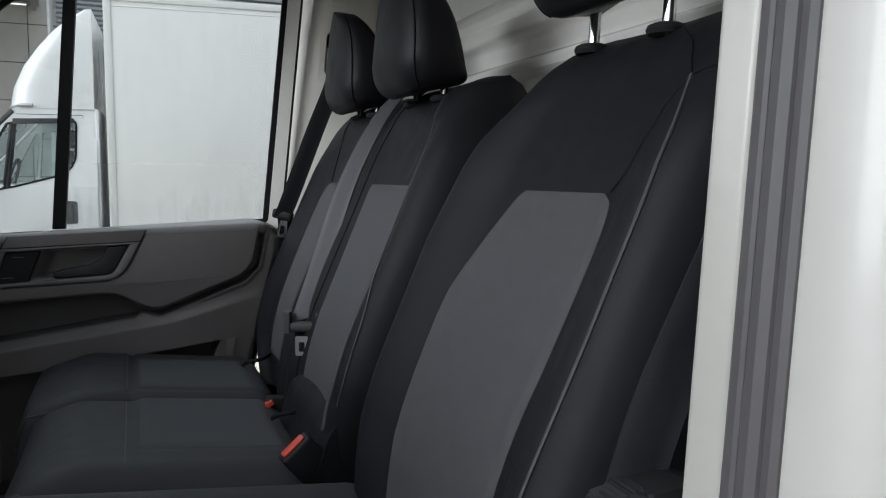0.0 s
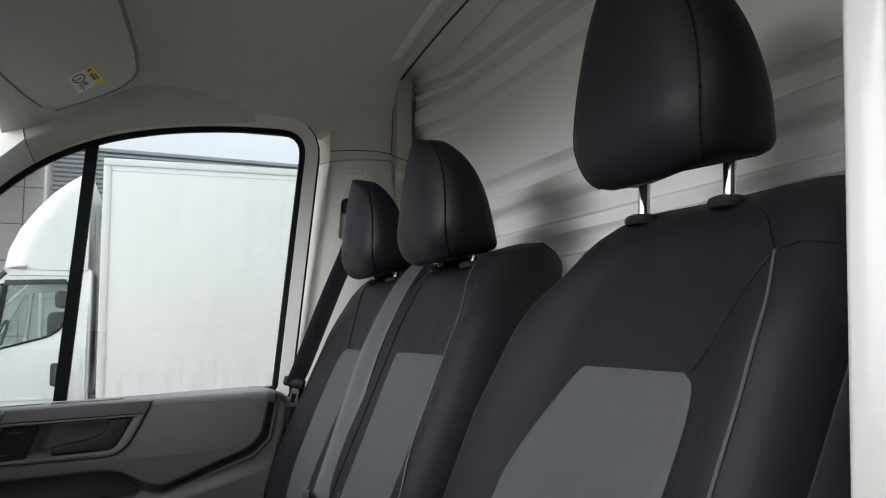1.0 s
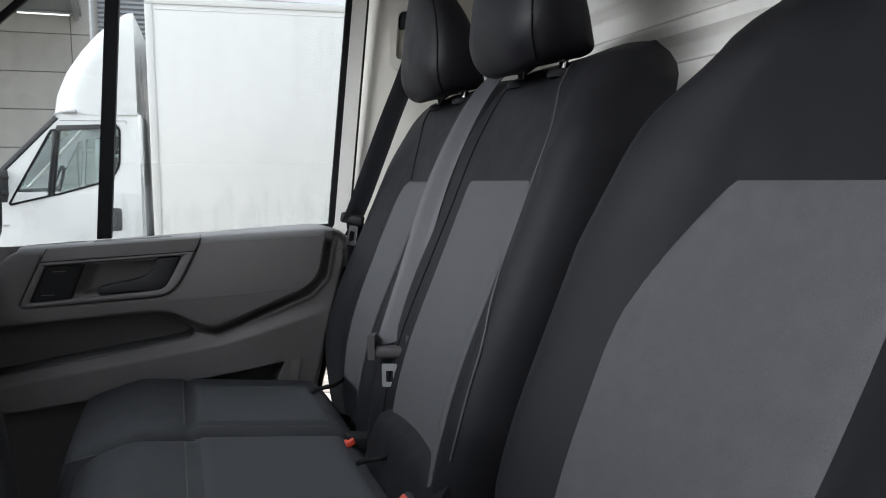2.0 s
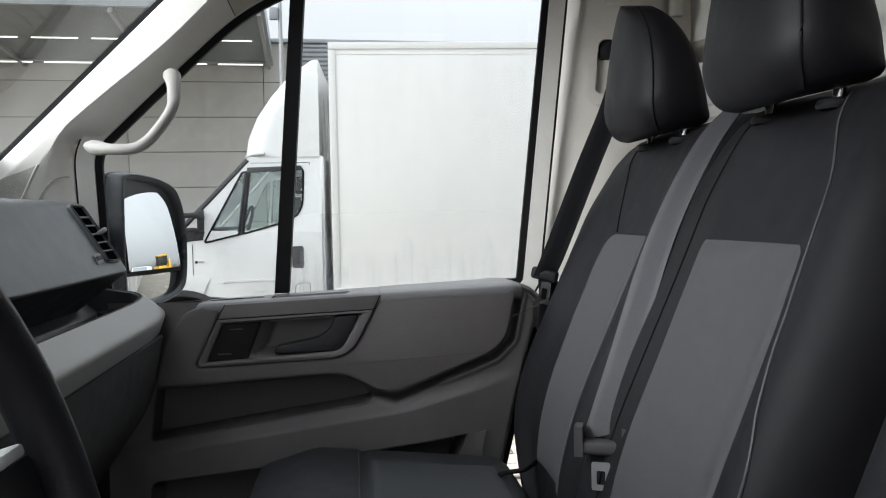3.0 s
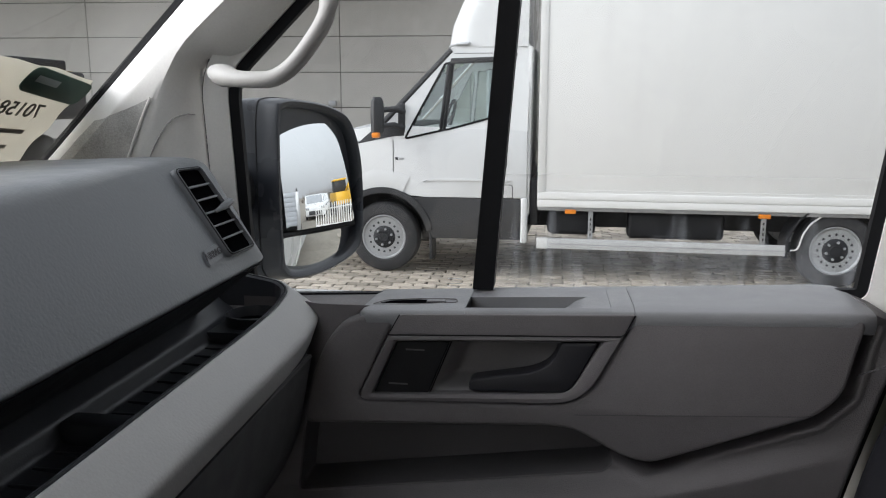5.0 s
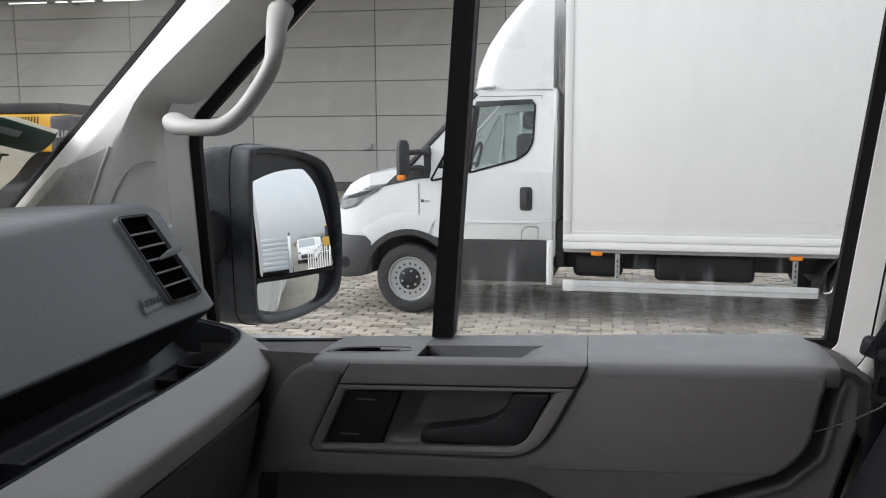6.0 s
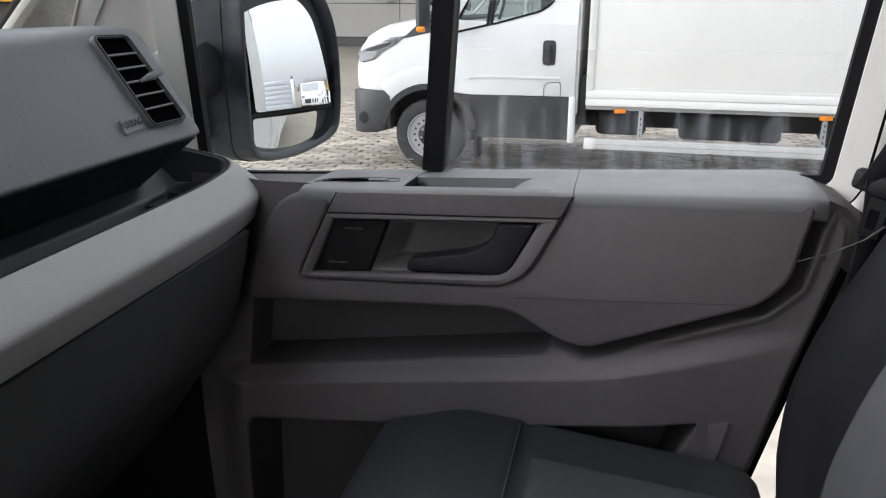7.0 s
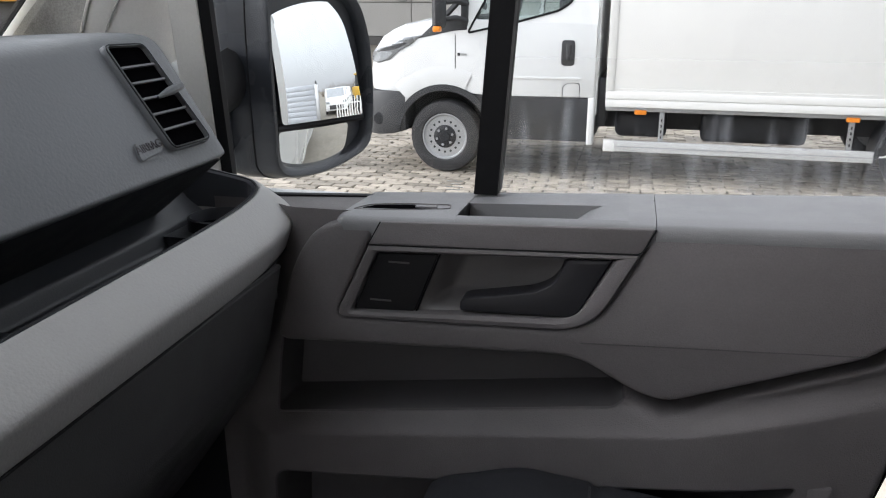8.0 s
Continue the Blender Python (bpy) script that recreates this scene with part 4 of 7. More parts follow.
bm = bmesh.new(); sweep(bm, [(0.576 + 0.03 * y * step(0.0, -0.6, y), y, crown(y) - 0.004) for y in [-1.8 + 0.1 * i for i in range(19)]], 0.0028, 6); part("joint", bm, CHASSIS, bulkhead, "dark joint along the rail")
# dark strip drawn as the shadow line below the rail
bm = bmesh.new(); sweep(bm, [(0.655, y, crown(y) - 0.006) for y in [-1.8 + 0.1 * i for i in range(19)]], 0.003, 6); part("joint", bm, CHASSIS, bulkhead)

# headliner
bm = bmesh.new()


def roof_z(x, y):
    side = step(-0.16, 0.085, y) + step(-1.64, -1.885, y)
    front = step(0.0, -0.36, x)
    return crown(y) + 0.004 - 0.152 * side ** 1.3 - 0.212 * front * (1 - 0.55 * side)


grid(bm, lambda u, v: (-0.36 + 0.99 * v, -1.90 + 1.99 * u, roof_z(-0.36 + 0.99 * v, -1.90 + 1.99 * u)), 80, 40)
bmesh.ops.solidify(bm, geom=bm.faces[:], thickness=-0.012)
tagged(part("ceiling", bm, HEADLINER, flat=70), "beige-grey cloth headliner of the van cab", "ceiling", kind="structure")
bm = bmesh.new()
prism(bm, rounded([(-0.40, 2.13), (-0.30, 2.38), (-0.1, 2.45), (0.86, 2.47), (0.86, 2.42), (-0.1, 2.40), (-0.27, 2.33), (-0.37, 2.12)], 0.01), "y", -1.95, 0.15)
tagged(part("roof_panel", bm, WHITE), "white painted cab roof panel", "roof", kind="structure")
bm = bmesh.new(); box(bm, -0.36, 0.86, 0.10, 0.15, 2.16, 2.44, 0.01)
tagged(part("roof_side", bm, WHITE), "white painted roof side above the door", "roof", kind="structure")
bm = bmesh.new(); box(bm, -0.36, 0.86, -1.95, -1.89, 2.20, 2.44, 0.01)
tagged(part("roof_side", bm, WHITE), "white painted roof side above the open door", "roof", kind="structure")

# sun visor with its warning label
visor = thing("sun_visor", "grey-beige folded sun visor with a warning label", "sun visor")
def visor_z(x):
    return 2.122 + 0.12 * (x + 0.2)


VISOR = rounded([(-0.335, -0.84), (-0.11, -0.84), (-0.066, -0.46), (-0.060, -0.31), (-0.10, -0.20), (-0.18, -0.095), (-0.236, -0.030), (-0.256, -0.030), (-0.272, -0.075), (-0.295, -0.165), (-0.325, -0.33)], [0.03, 0.04, 0.1, 0.06, 0.05, 0.05, 0.015, 0.012, 0.015, 0.03, 0.04], 5)
bm = bmesh.new()
prism(bm, VISOR, "z", -0.011, 0.011, 0.006, 3)
for v in bm.verts:
    v.co.z += visor_z(v.co.x)
part("visor_board", bm, VISOR_VINYL, visor)
bm = bmesh.new(); sweep(bm, [(x, y, visor_z(x) - 0.0085) for x, y in dense(VISOR, 0.05)], 0.0045, 6, closed=True); part("visor_edge", bm, VISOR_EDGE_SHADE, visor, "sewn edge, darkened for the shadow behind the visor")


def visor_patch(name, outline, mat, down, label=""):
    b = bmesh.new()
    prism(b, outline, "z", -0.0112 - down - 0.0006, -0.0112 - down)
    for v in b.verts:
        v.co.z += visor_z(v.co.x)
    return part(name, b, mat, visor, label, smooth=False)


LA, LB, LC, LD = Vector((-0.202, -0.295)), Vector((-0.150, -0.385)), Vector((-0.128, -0.273)), Vector((-0.182, -0.175))
def on_label(u, v):
    return tuple(LA.lerp(LB, u).lerp(LD.lerp(LC, u), v))
def label_box(u0, u1, v0, v1):
    return [on_label(u0, v0), on_label(u1, v0), on_label(u1, v1), on_label(u0, v1)]
visor_patch("warning_label", label_box(0, 0.68, 0, 1), PALEPRINT, 0.0002, "white part of a warning label")
visor_patch("label_band", label_box(0.685, 1, 0, 1), YELLOW, 0.0002, "yellow part of a warning label")
ringo = [on_label(0.34 + 0.24 * math.cos(a), 0.30 + 0.22 * math.sin(a)) for a in (2 * math.pi * i / 20 for i in range(20))]
ringi = [on_label(0.34 + 0.19 * math.cos(a), 0.30 + 0.17 * math.sin(a)) for a in (2 * math.pi * i / 20 for i in range(20))]
bm = bmesh.new(); frame_ring(bm, ringo, ringi, "z", -0.0124, -0.0118)
for v in bm.verts:
    v.co.z += visor_z(v.co.x)
part("label_print", bm, PRINT, visor, smooth=False)
for q in ((0.2, 0.46, 0.28, 0.33), (0.18, 0.30, 0.60, 0.66), (0.32, 0.5, 0.55, 0.62), (0.36, 0.52, 0.66, 0.74), (0.14, 0.34, 0.74, 0.78), (0.2, 0.3, 0.84, 0.9), (0.76, 0.9, 0.1, 0.2), (0.74, 0.84, 0.35, 0.7), (0.88, 0.93, 0.4, 0.75)):
    visor_patch("label_print", label_box(*q), PRINT, 0.001)
bm = bmesh.new(); box(bm, -0.02, 0.025, -0.012, 0.012, -0.012, 0.02, 0.006)
bmesh.ops.transform(bm, matrix=pose(-0.270, -0.052, 2.108, 0, 20, 20), verts=bm.verts[:])
part("visor_clip", bm, HEADLINER, visor)

# windscreen
bm = bmesh.new()


def screen_point(u, v):
    y = -1.82 + 1.87 * u
    bulge = 0.06 * (1 - (2 * u - 1) ** 4)
    return Vector((-0.352 - 0.58 * (1 - v) - bulge, y, 2.108 - 0.58 * (1 - v)))


grid(bm, lambda u, v: screen_point(u, 1.06 * v), 24, 12)
screen = tagged(part("window_1", bm, SCREEN), "clear laminated windscreen of the van cab", "windscreen", kind="structure")
towards(screen, (1, 0, -0.5))
screen.visible_shadow = False
bm = bmesh.new(); sweep(bm, [screen_point(i / 24, 1.04) + Vector((0.010, 0, 0.006)) for i in range(25)], 0.012, 8)
part("window_frame", bm, HEADLINER, screen, "pale lining along the windscreen head")
bm = bmesh.new(); sweep(bm, [screen_point(i / 24, 1.035) + Vector((-0.004, 0, -0.006)) for i in range(25)], 0.005, 6)
part("window_seal", bm, RUBBER, screen, "black windscreen edge")
# rounded upper corner of the windscreen opening
CORNER, ACROSS, DOWN = Vector((-0.334, 0.062, 2.128)), Vector((0, -1, 0)), Vector((-0.70, -0.01, -0.714))
curve = [CORNER + ACROSS * (0.065 * (1 - t) ** 2) + DOWN * (0.075 * t ** 2) + (ACROSS + DOWN) * (0.006 * 2 * t * (1 - t)) for t in [i / 14 for i in range(15)]]
bm = bmesh.new()
loft(bm, [[CORNER + Vector((0.012, 0, -0.004)), CORNER + Vector((0.02, 0, -0.012)), p + Vector((0.012, 0, -0.012)), p + Vector((0.003, 0, -0.003))] for p in curve])
part("corner_fillet", bm, PILLAR, pillar_a, flat=60)
bm = bmesh.new(); sweep(bm, [p + Vector((0.006, 0, -0.006)) for p in curve], 0.006, 6); part("corner_seal", bm, RUBBER, pillar_a)

# driver's side pillar at the open door, with its grey seal and the white body side
pillar_n = thing("trim_door_pillar", "pale painted door pillar with a grey rubber seal and white body side", "pillar", kind="structure")
def slanted(bm):
    for v in bm.verts:
        v.co.x += 0.06 * (v.co.z - 1.5)
bm = bmesh.new()
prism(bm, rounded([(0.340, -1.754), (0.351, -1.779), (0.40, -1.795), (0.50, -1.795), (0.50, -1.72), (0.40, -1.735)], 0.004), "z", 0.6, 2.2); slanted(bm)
part("inner_flange", bm, DOORPOST_SHADED, pillar_n)
bm = bmesh.new()
for px, py, r in ((0.358, -1.788, 0.0105), (0.357, -1.803, 0.0115), (0.361, -1.817, 0.009)):
    sweep(bm, [(px, py, z) for z in (0.6, 1.1, 1.6, 2.2)], r, 10)
slanted(bm)
part("door_seal", bm, SEAL_GREY, pillar_n, "ribbed grey rubber door seal")
bm = bmesh.new()
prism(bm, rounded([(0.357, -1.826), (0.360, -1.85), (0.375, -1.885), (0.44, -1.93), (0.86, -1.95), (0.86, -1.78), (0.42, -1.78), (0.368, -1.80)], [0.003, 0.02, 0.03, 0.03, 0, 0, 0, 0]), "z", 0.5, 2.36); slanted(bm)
part("body_side", bm, BODY_SHADED, pillar_n, "white painted body side")

# floor, front wall and the driver's door sill
bm = bmesh.new(); box(bm, -1.25, 0.80, -1.80, 0.10, 0.62, 0.70, 0.01)
tagged(part("floor", bm, DASH_DARK), "dark rubber cab floor", "floor", kind="structure")
bm = bmesh.new(); box(bm, -1.30, -1.22, -1.82, 0.12, 0.5, 1.56, 0.01)
tagged(part("wall_front", bm, DASH_DARK), "dark front wall under the windscreen", "wall", kind="structure")
bm = bmesh.new(); box(bm, -1.25, -0.62, 0.07, 0.16, 0.5, 1.56, 0.01)
tagged(part("wall_side", bm, WHITE), "white front wing beside the dashboard", "wall", kind="structure")
bm = bmesh.new(); box(bm, -1.25, -0.85, -1.92, -1.82, 0.5, 1.56, 0.01)
tagged(part("wall_wing", bm, WHITE), "white front wing on the driver's side", "wall", kind="structure")
bm = bmesh.new(); box(bm, -1.6, -0.5, -1.9, 0.2, 0.42, 0.60, 0.03)
tagged(part("wall_bonnet", bm, WHITE), "white lower front of the van", "wall", kind="structure")
bm = bmesh.new(); sweep(bm, [(-0.95, -1.83, 1.50), (-0.62, -1.80, 1.83), (-0.36, -1.78, 2.12)], 0.06, 8)
tagged(part("trim_pillar", bm, PILLAR), "pale pillar on the driver's side", "pillar", kind="structure")
# a plain wall added out of view holds back light on the driver's side
bm = bmesh.new(); box(bm, -16, 26, -6.6, -6.3, -0.04, 3.6, 0.02)
tagged(part("wall_yard", bm, CLAD), "unseen plain wall added to hold back daylight", "wall", kind="structure")
# the white cargo box behind the cab
bm = bmesh.new(); box(bm, 0.86, 5.2, -1.97, 0.15, 0.75, 3.0, 0.03)
cargo = tagged(part("wall_cargo_box", bm, BOXWHITE), "white cargo box behind the cab", "cargo box", kind="structure")
for z in (0.80, 2.95):
    bm = bmesh.new(); box(bm, 0.85, 5.21, 0.152, 0.168, z - 0.04, z + 0.04, 0.005); part("edge_profile", bm, ALU, cargo, "aluminium edge profile")


# ---- the seats ----
def back_line(z):
    """Where the front of a backrest stands at a height."""
    if z > 1.30:
        return 0.437 + 0.45 * (z - 1.525)
    t = 1.30 - z
    return 0.336 - 0.45 * t + 0.85 * t * t


def backrest(name, parent, yc, shape, z0, z1, thick, mat, crown=0.018, bolster=0.03, mirror=1.0):
    """A padded backrest. shape: rows of (height share, half width to +y, half width to -y)."""
    def half(v, k):
        for a, b in zip(shape, shape[1:]):
            if v <= b[0]:
                t = (v - a[0]) / (b[0] - a[0])
                t = t * t * (3 - 2 * t) if a[0] > 0.7 else t
                return a[k] + (b[k] - a[k]) * t
        return shape[-1][k]

    def front(u, v, off=0.0):
        z = z0 + (z1 - z0) * v
        w = half(v, 1) if u > 0 else half(v, 2)
        a = abs(u)
        x = back_line(z) + crown * (1 - (a / 0.55) ** 2 if a < 0.55 else 0) * 0.4
        x -= bolster * step(0.45, 0.80, a) * step(1.0, 0.75, v)
        x += (thick * 0.5) * (1 - math.sqrt(max(0.0, 1 - ((a - 0.78) / 0.22) ** 2))) if a > 0.78 else 0
        top = max(0.0, (v - 0.90) / 0.10)
        x += thick * 0.32 * (1 - math.sqrt(max(0.0, 1 - top ** 2)))
        x = min(x, back_line(z) + thick * 0.48)
        return Vector((x - off, yc + u * w, z))

    bm = bmesh.new()
    rings = []
    nv = 44
    for j in range(nv + 1):
        v = j / nv
        f = [front(-1 + 2 * i / 40, v) for i in range(41)]
        z = f[0].z
        top = max(0.0, (v - 0.90) / 0.10)
        xb = back_line(z) + thick * (1 - 0.45 * (1 - math.sqrt(max(0, 1 - top ** 2))))
        b = []
        for i in range(11):
            u = 1 - 2 * i / 10
            w = (half(v, 1) if u > 0 else half(v, 2)) * 0.97
            b.append(Vector((max(xb - 0.02 * abs(u) ** 3, f[0].x + 0.004), yc + u * w, z)))
        rings.append(f + b)
    loft(bm, rings)
    part(name, bm, mat, parent, flat=70)
    return front


def patch(name, parent, fn, outline, mat, off=0.004, label="", n=26):
    """A sewn-in panel that follows a padded surface: outline rows of (v, u left, u right)."""
    bm = bmesh.new()

    def edge(v, k):
        for a, b in zip(outline, outline[1:]):
            if v <= b[0]:
                return a[k] + (b[k] - a[k]) * (v - a[0]) / (b[0] - a[0])
        return outline[-1][k]

    v0, v1 = outline[0][0], outline[-1][0]

    def at(i, j):
        v = v0 + (v1 - v0) * j
        r = 0.008 * (1 - min(1, min(i, 1 - i, j, 1 - j) / 0.03) ** 0.5)
        return fn(edge(v, 1) + (edge(v, 2) - edge(v, 1)) * i, v, off - r)
    grid(bm, at, n, n + 10)
    return part(name, bm, mat, parent, label, flat=80)


def seam(name, parent, fn, uv, mat=PIPING, r=0.0022, off=0.001):
    bm = bmesh.new()
    sweep(bm, [fn(p.x, p.y, off) for p in smooth_line([(u, v, 0) for u, v in uv], 8)], r, 6)
    part(name, bm, mat, parent)


def headrest(parent, x, yc, z0, w, h, d, rods, spread=0.0775, egged=2.2):
    """A domed vinyl headrest on two chrome rods."""
    def section(t):
        # half width, depth at a share of the height
        hw = w / 2 * (0.93 + 0.07 * step(0, 0.30, t))
        egg = 0.05 + 0.95 * math.sqrt(max(0.0, 1 - (max(0, t - 0.24) / 0.76) ** egged))
        dome = math.sqrt(max(0.0, 1 - max(0, (t - 0.45) / 0.55) ** 2.3))
        foot = 0.88 + 0.12 * math.sqrt(1 - (1 - min(t / 0.09, 1)) ** 2)
        dd = d * (1.06 - 0.42 * t)
        return hw * egg * foot, dd * (0.06 + 0.94 * dome) * foot
    bm = bmesh.new()
    rings, lines = [], []
    for j in range(27):
        t = (j / 26) ** 1.35
        hw, dd = section(t)
        z = z0 + h * t
        cx = x - d / 2 + dd / 2 + 0.014 * (t - 0.5)
        ring = []
        for i in range(40):
            a = 2 * math.pi * i / 40
            c, s = math.cos(a), math.sin(a)
            e = 0.46 + 0.32 * t
            lip = (1 - math.sqrt(1 - (1 - min(t / 0.30, 1)) ** 2)) * (0.5 - 0.5 * c)
            ring.append((cx + math.copysign(abs(c) ** e, c) * dd / 2 - 0.012 * (1 - s * s) + 0.045 * lip, yc + math.copysign(abs(s) ** e, s) * hw * (1 - 0.22 * lip), z + 0.028 * (0.5 + 0.5 * c) * (1 - t) ** 4))
        rings.append(ring)
        lines.append(ring)
    loft(bm, rings)
    body = part("headrest", bm, VINYL, parent, "black vinyl headrest on chrome rods", flat=75)
    for i in (14, 26):
        bm = bmesh.new()
        sweep(bm, [Vector(r[i]) + Vector((-0.001, 0, 0)) for r in lines[1:-1]], 0.0018, 6)
        part("stitching", bm, RUBBER, body)
    for s in (-1, 1):
        bm = bmesh.new()
        sweep(bm, [(x + 0.012, yc + s * spread, z0 - rods - 0.05), (x + 0.018, yc + s * spread, z0 + 0.03)], 0.0075, 14)
        part("rod", bm, CHROME, body, "chrome headrest rod")
        bm = bmesh.new()
        revolve(bm, [(0.0001, 0.005), (0.014, 0.005), (0.021, 0.002), (0.023, -0.003), (0.021, -0.008)], (x + 0.012, yc + s * spread, z0 - rods - 0.004), "z", 20)
        part("rod_collar", bm, DARK_PLASTIC, body, "black plastic rod collar")


def cushion(name, parent, x0, x1, y0, y1, top, depth, mat, r=0.05, groove=None, label=""):
    """A padded seat cushion: top(x, y) gives its height, groove(x, y) sinks the seams."""
    bm = bmesh.new()
    n = 46
    us = [0] * 3 + [i / n for i in range(n + 1)] + [1] * 3
    drop = [depth, depth * 0.6, r * 1.0] + [0] * (n + 1) + [r * 1.0, depth * 0.6, depth]
    rows = []
    for j, v in enumerate(us):
        row = []
        for i, u in enumerate(us):
            x, y = x0 + (x1 - x0) * u, y0 + (y1 - y0) * v
            e = min(x - x0, x1 - x, r) / r
            f = min(y - y0, y1 - y, r) / r
            z = top(x, y) - r * (1 - math.sqrt(max(0, 1 - (1 - e) ** 2))) - r * 0.8 * (1 - math.sqrt(max(0, 1 - (1 - f) ** 2)))
            z -= max(drop[i], drop[j]) - (0 if max(drop[i], drop[j]) < r * 1.01 else 0)
            if groove:
                z -= groove(x, y)
            if drop[i] > r:
                x += 0.02 * (1 if u == 0 else -1)
            row.append(bm.verts.new((x, y, z)))
        rows.append(row)
    for j in range(len(us) - 1):
        for i in range(len(us) - 1):
            bm.faces.new((rows[j][i], rows[j][i + 1], rows[j + 1][i + 1], rows[j + 1][i]))
    ob = part(name, bm, mat, parent, label, flat=75)
    return ob


# driver's seat
YD = -1.385
seat = thing("driver_seat", "black and grey cloth driver's seat with a raised headrest", "seat")
shape_d = [(0.0, 0.235, 0.235), (0.25, 0.30, 0.26), (0.62, 0.312, 0.255), (0.80, 0.278, 0.255), (0.93, 0.205, 0.235), (1.0, 0.155, 0.195)]
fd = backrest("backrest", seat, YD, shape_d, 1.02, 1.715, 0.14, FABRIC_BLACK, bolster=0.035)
patch("back_panel", seat, fd, [(0.04, -0.40, 0.60), (0.14, -0.41, 0.58), (0.27, -0.425, 0.575), (0.38, -0.44, 0.572), (0.48, -0.47, 0.575), (0.53, -0.485, 0.565), (0.58, -0.495, 0.525), (0.62, -0.50, 0.48), (0.66, -0.497, 0.425), (0.69, -0.475, 0.375), (0.712, -0.44, 0.335), (0.722, -0.41, 0.315), (0.727, -0.37, 0.29)], FABRIC_GREY, 0.005, "grey woven centre panel")
seam("stitching", seat, fd, [(-0.75, 0.02), (-0.78, 0.15), (-0.82, 0.35), (-0.84, 0.5), (-0.845, 0.62), (-0.846, 0.72), (-0.832, 0.80), (-0.79, 0.885)], SEAM_HIGHLIGHT, 0.0019, 0.0012)
seam("stitching", seat, fd, [(-0.42, 0.722), (-0.56, 0.79), (-0.79, 0.885)], RUBBER, 0.0015)
seam("stitching", seat, fd, [(-0.79, 0.885), (-0.62, 0.945), (-0.44, 0.985)], RUBBER, 0.0013)
seam("stitching", seat, fd, [(-0.79, 0.885), (-0.88, 0.895), (-0.96, 0.89)], RUBBER, 0.0013)
headrest(seat, 0.525, YD + 0.017, 1.735, 0.274, 0.272, 0.135, 0.026, egged=2.1)
top_d = lambda x, y: 1.075 + 0.10 * (0.25 - x) + 0.03 * step(0.14, 0.22, abs(y - YD))
cushion("seat_cushion", seat, -0.22, 0.30, YD - 0.27, YD + 0.29, top_d, 0.16, CUSHION_LIT, 0.06)
bm = bmesh.new(); box(bm, -0.15, 0.32, YD - 0.22, YD + 0.22, 0.70, 0.96, 0.03); part("seat_base", bm, DARK_PLASTIC, seat, "dark plastic seat base")
bm = bmesh.new()
loft(bm, [[(0.30, YD - 0.285, 0.98), (0.42, YD - 0.285, 0.98), (0.42, YD - 0.335, 0.98), (0.30, YD - 0.335, 0.98)],
          [(0.24, YD - 0.285, 1.10), (0.44, YD - 0.285, 1.14), (0.44, YD - 0.335, 1.14), (0.24, YD - 0.335, 1.10)],
          [(0.31, YD - 0.285, 1.15), (0.42, YD - 0.285, 1.17), (0.42, YD - 0.325, 1.17), (0.31, YD - 0.325, 1.15)]])
bmesh.ops.bevel(bm, geom=bm.edges[:], offset=0.012, segments=3, affect="EDGES")
part("hinge_cover", bm, DARK_PLASTIC, seat, "dark plastic hinge cover")

# passenger bench
bench = thing("passenger_bench", "black and grey cloth double passenger bench with two headrests", "bench seat")
shape_p = [(0.0, 0.07, 0.22), (0.08, 0.15, 0.22), (0.14, 0.215, 0.222), (0.22, 0.255, 0.223), (0.34, 0.268, 0.225), (0.75, 0.264, 0.222), (0.90, 0.252, 0.22), (0.96, 0.235, 0.205), (1.0, 0.20, 0.19)]
shape_m = [(0.0, 0.23, 0.215), (0.25, 0.227, 0.25), (0.62, 0.226, 0.25), (0.80, 0.225, 0.235), (0.93, 0.21, 0.205), (1.0, 0.195, 0.19)]
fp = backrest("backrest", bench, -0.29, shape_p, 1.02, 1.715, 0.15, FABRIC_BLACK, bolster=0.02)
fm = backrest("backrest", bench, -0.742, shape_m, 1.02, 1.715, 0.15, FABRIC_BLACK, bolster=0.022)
patch("back_panel", bench, fp, [(0.10, -0.62, 0.30), (0.25, -0.62, 0.30), (0.38, -0.62, 0.32), (0.50, -0.62, 0.36), (0.60, -0.62, 0.375), (0.66, -0.62, 0.37), (0.69, -0.62, 0.34), (0.712, -0.62, 0.285), (0.725, -0.62, 0.21)], FABRIC_GREY, 0.005, "grey woven centre panel")
patch("back_panel", bench, fm, [(0.10, -0.74, 0.50), (0.30, -0.73, 0.50), (0.46, -0.67, 0.51), (0.60, -0.59, 0.53), (0.70, -0.53, 0.54), (0.718, -0.515, 0.535), (0.727, -0.48, 0.52)], FABRIC_GREY, 0.005, "grey woven centre panel")
seam("stitching", bench, fm, [(-0.88, 0.2), (-0.86, 0.40), (-0.78, 0.5), (-0.70, 0.58), (-0.64, 0.68), (-0.57, 0.80), (-0.44, 0.90), (-0.30, 0.975)], SEAM_HIGHLIGHT, 0.0017, 0.001)
seam("stitching", bench, fm, [(0.60, 0.15), (0.61, 0.5), (0.62, 0.72), (0.66, 0.95)], RUBBER, 0.0014)
seam("stitching", bench, fp, [(0.21, 0.725), (0.34, 0.80), (0.52, 0.92), (0.60, 0.97)], RUBBER, 0.0014)
headrest(bench, 0.513, -0.262, 1.691, 0.272, 0.245, 0.13, 0.0)
headrest(bench, 0.513, -0.705, 1.691, 0.278, 0.245, 0.135, 0.0)
top_b = lambda x, y: 1.048 + 0.11 * (0.25 - x) - 0.035 * step(-0.12, -0.24, x) + 0.006 * math.cos((y + 0.22) * 7)
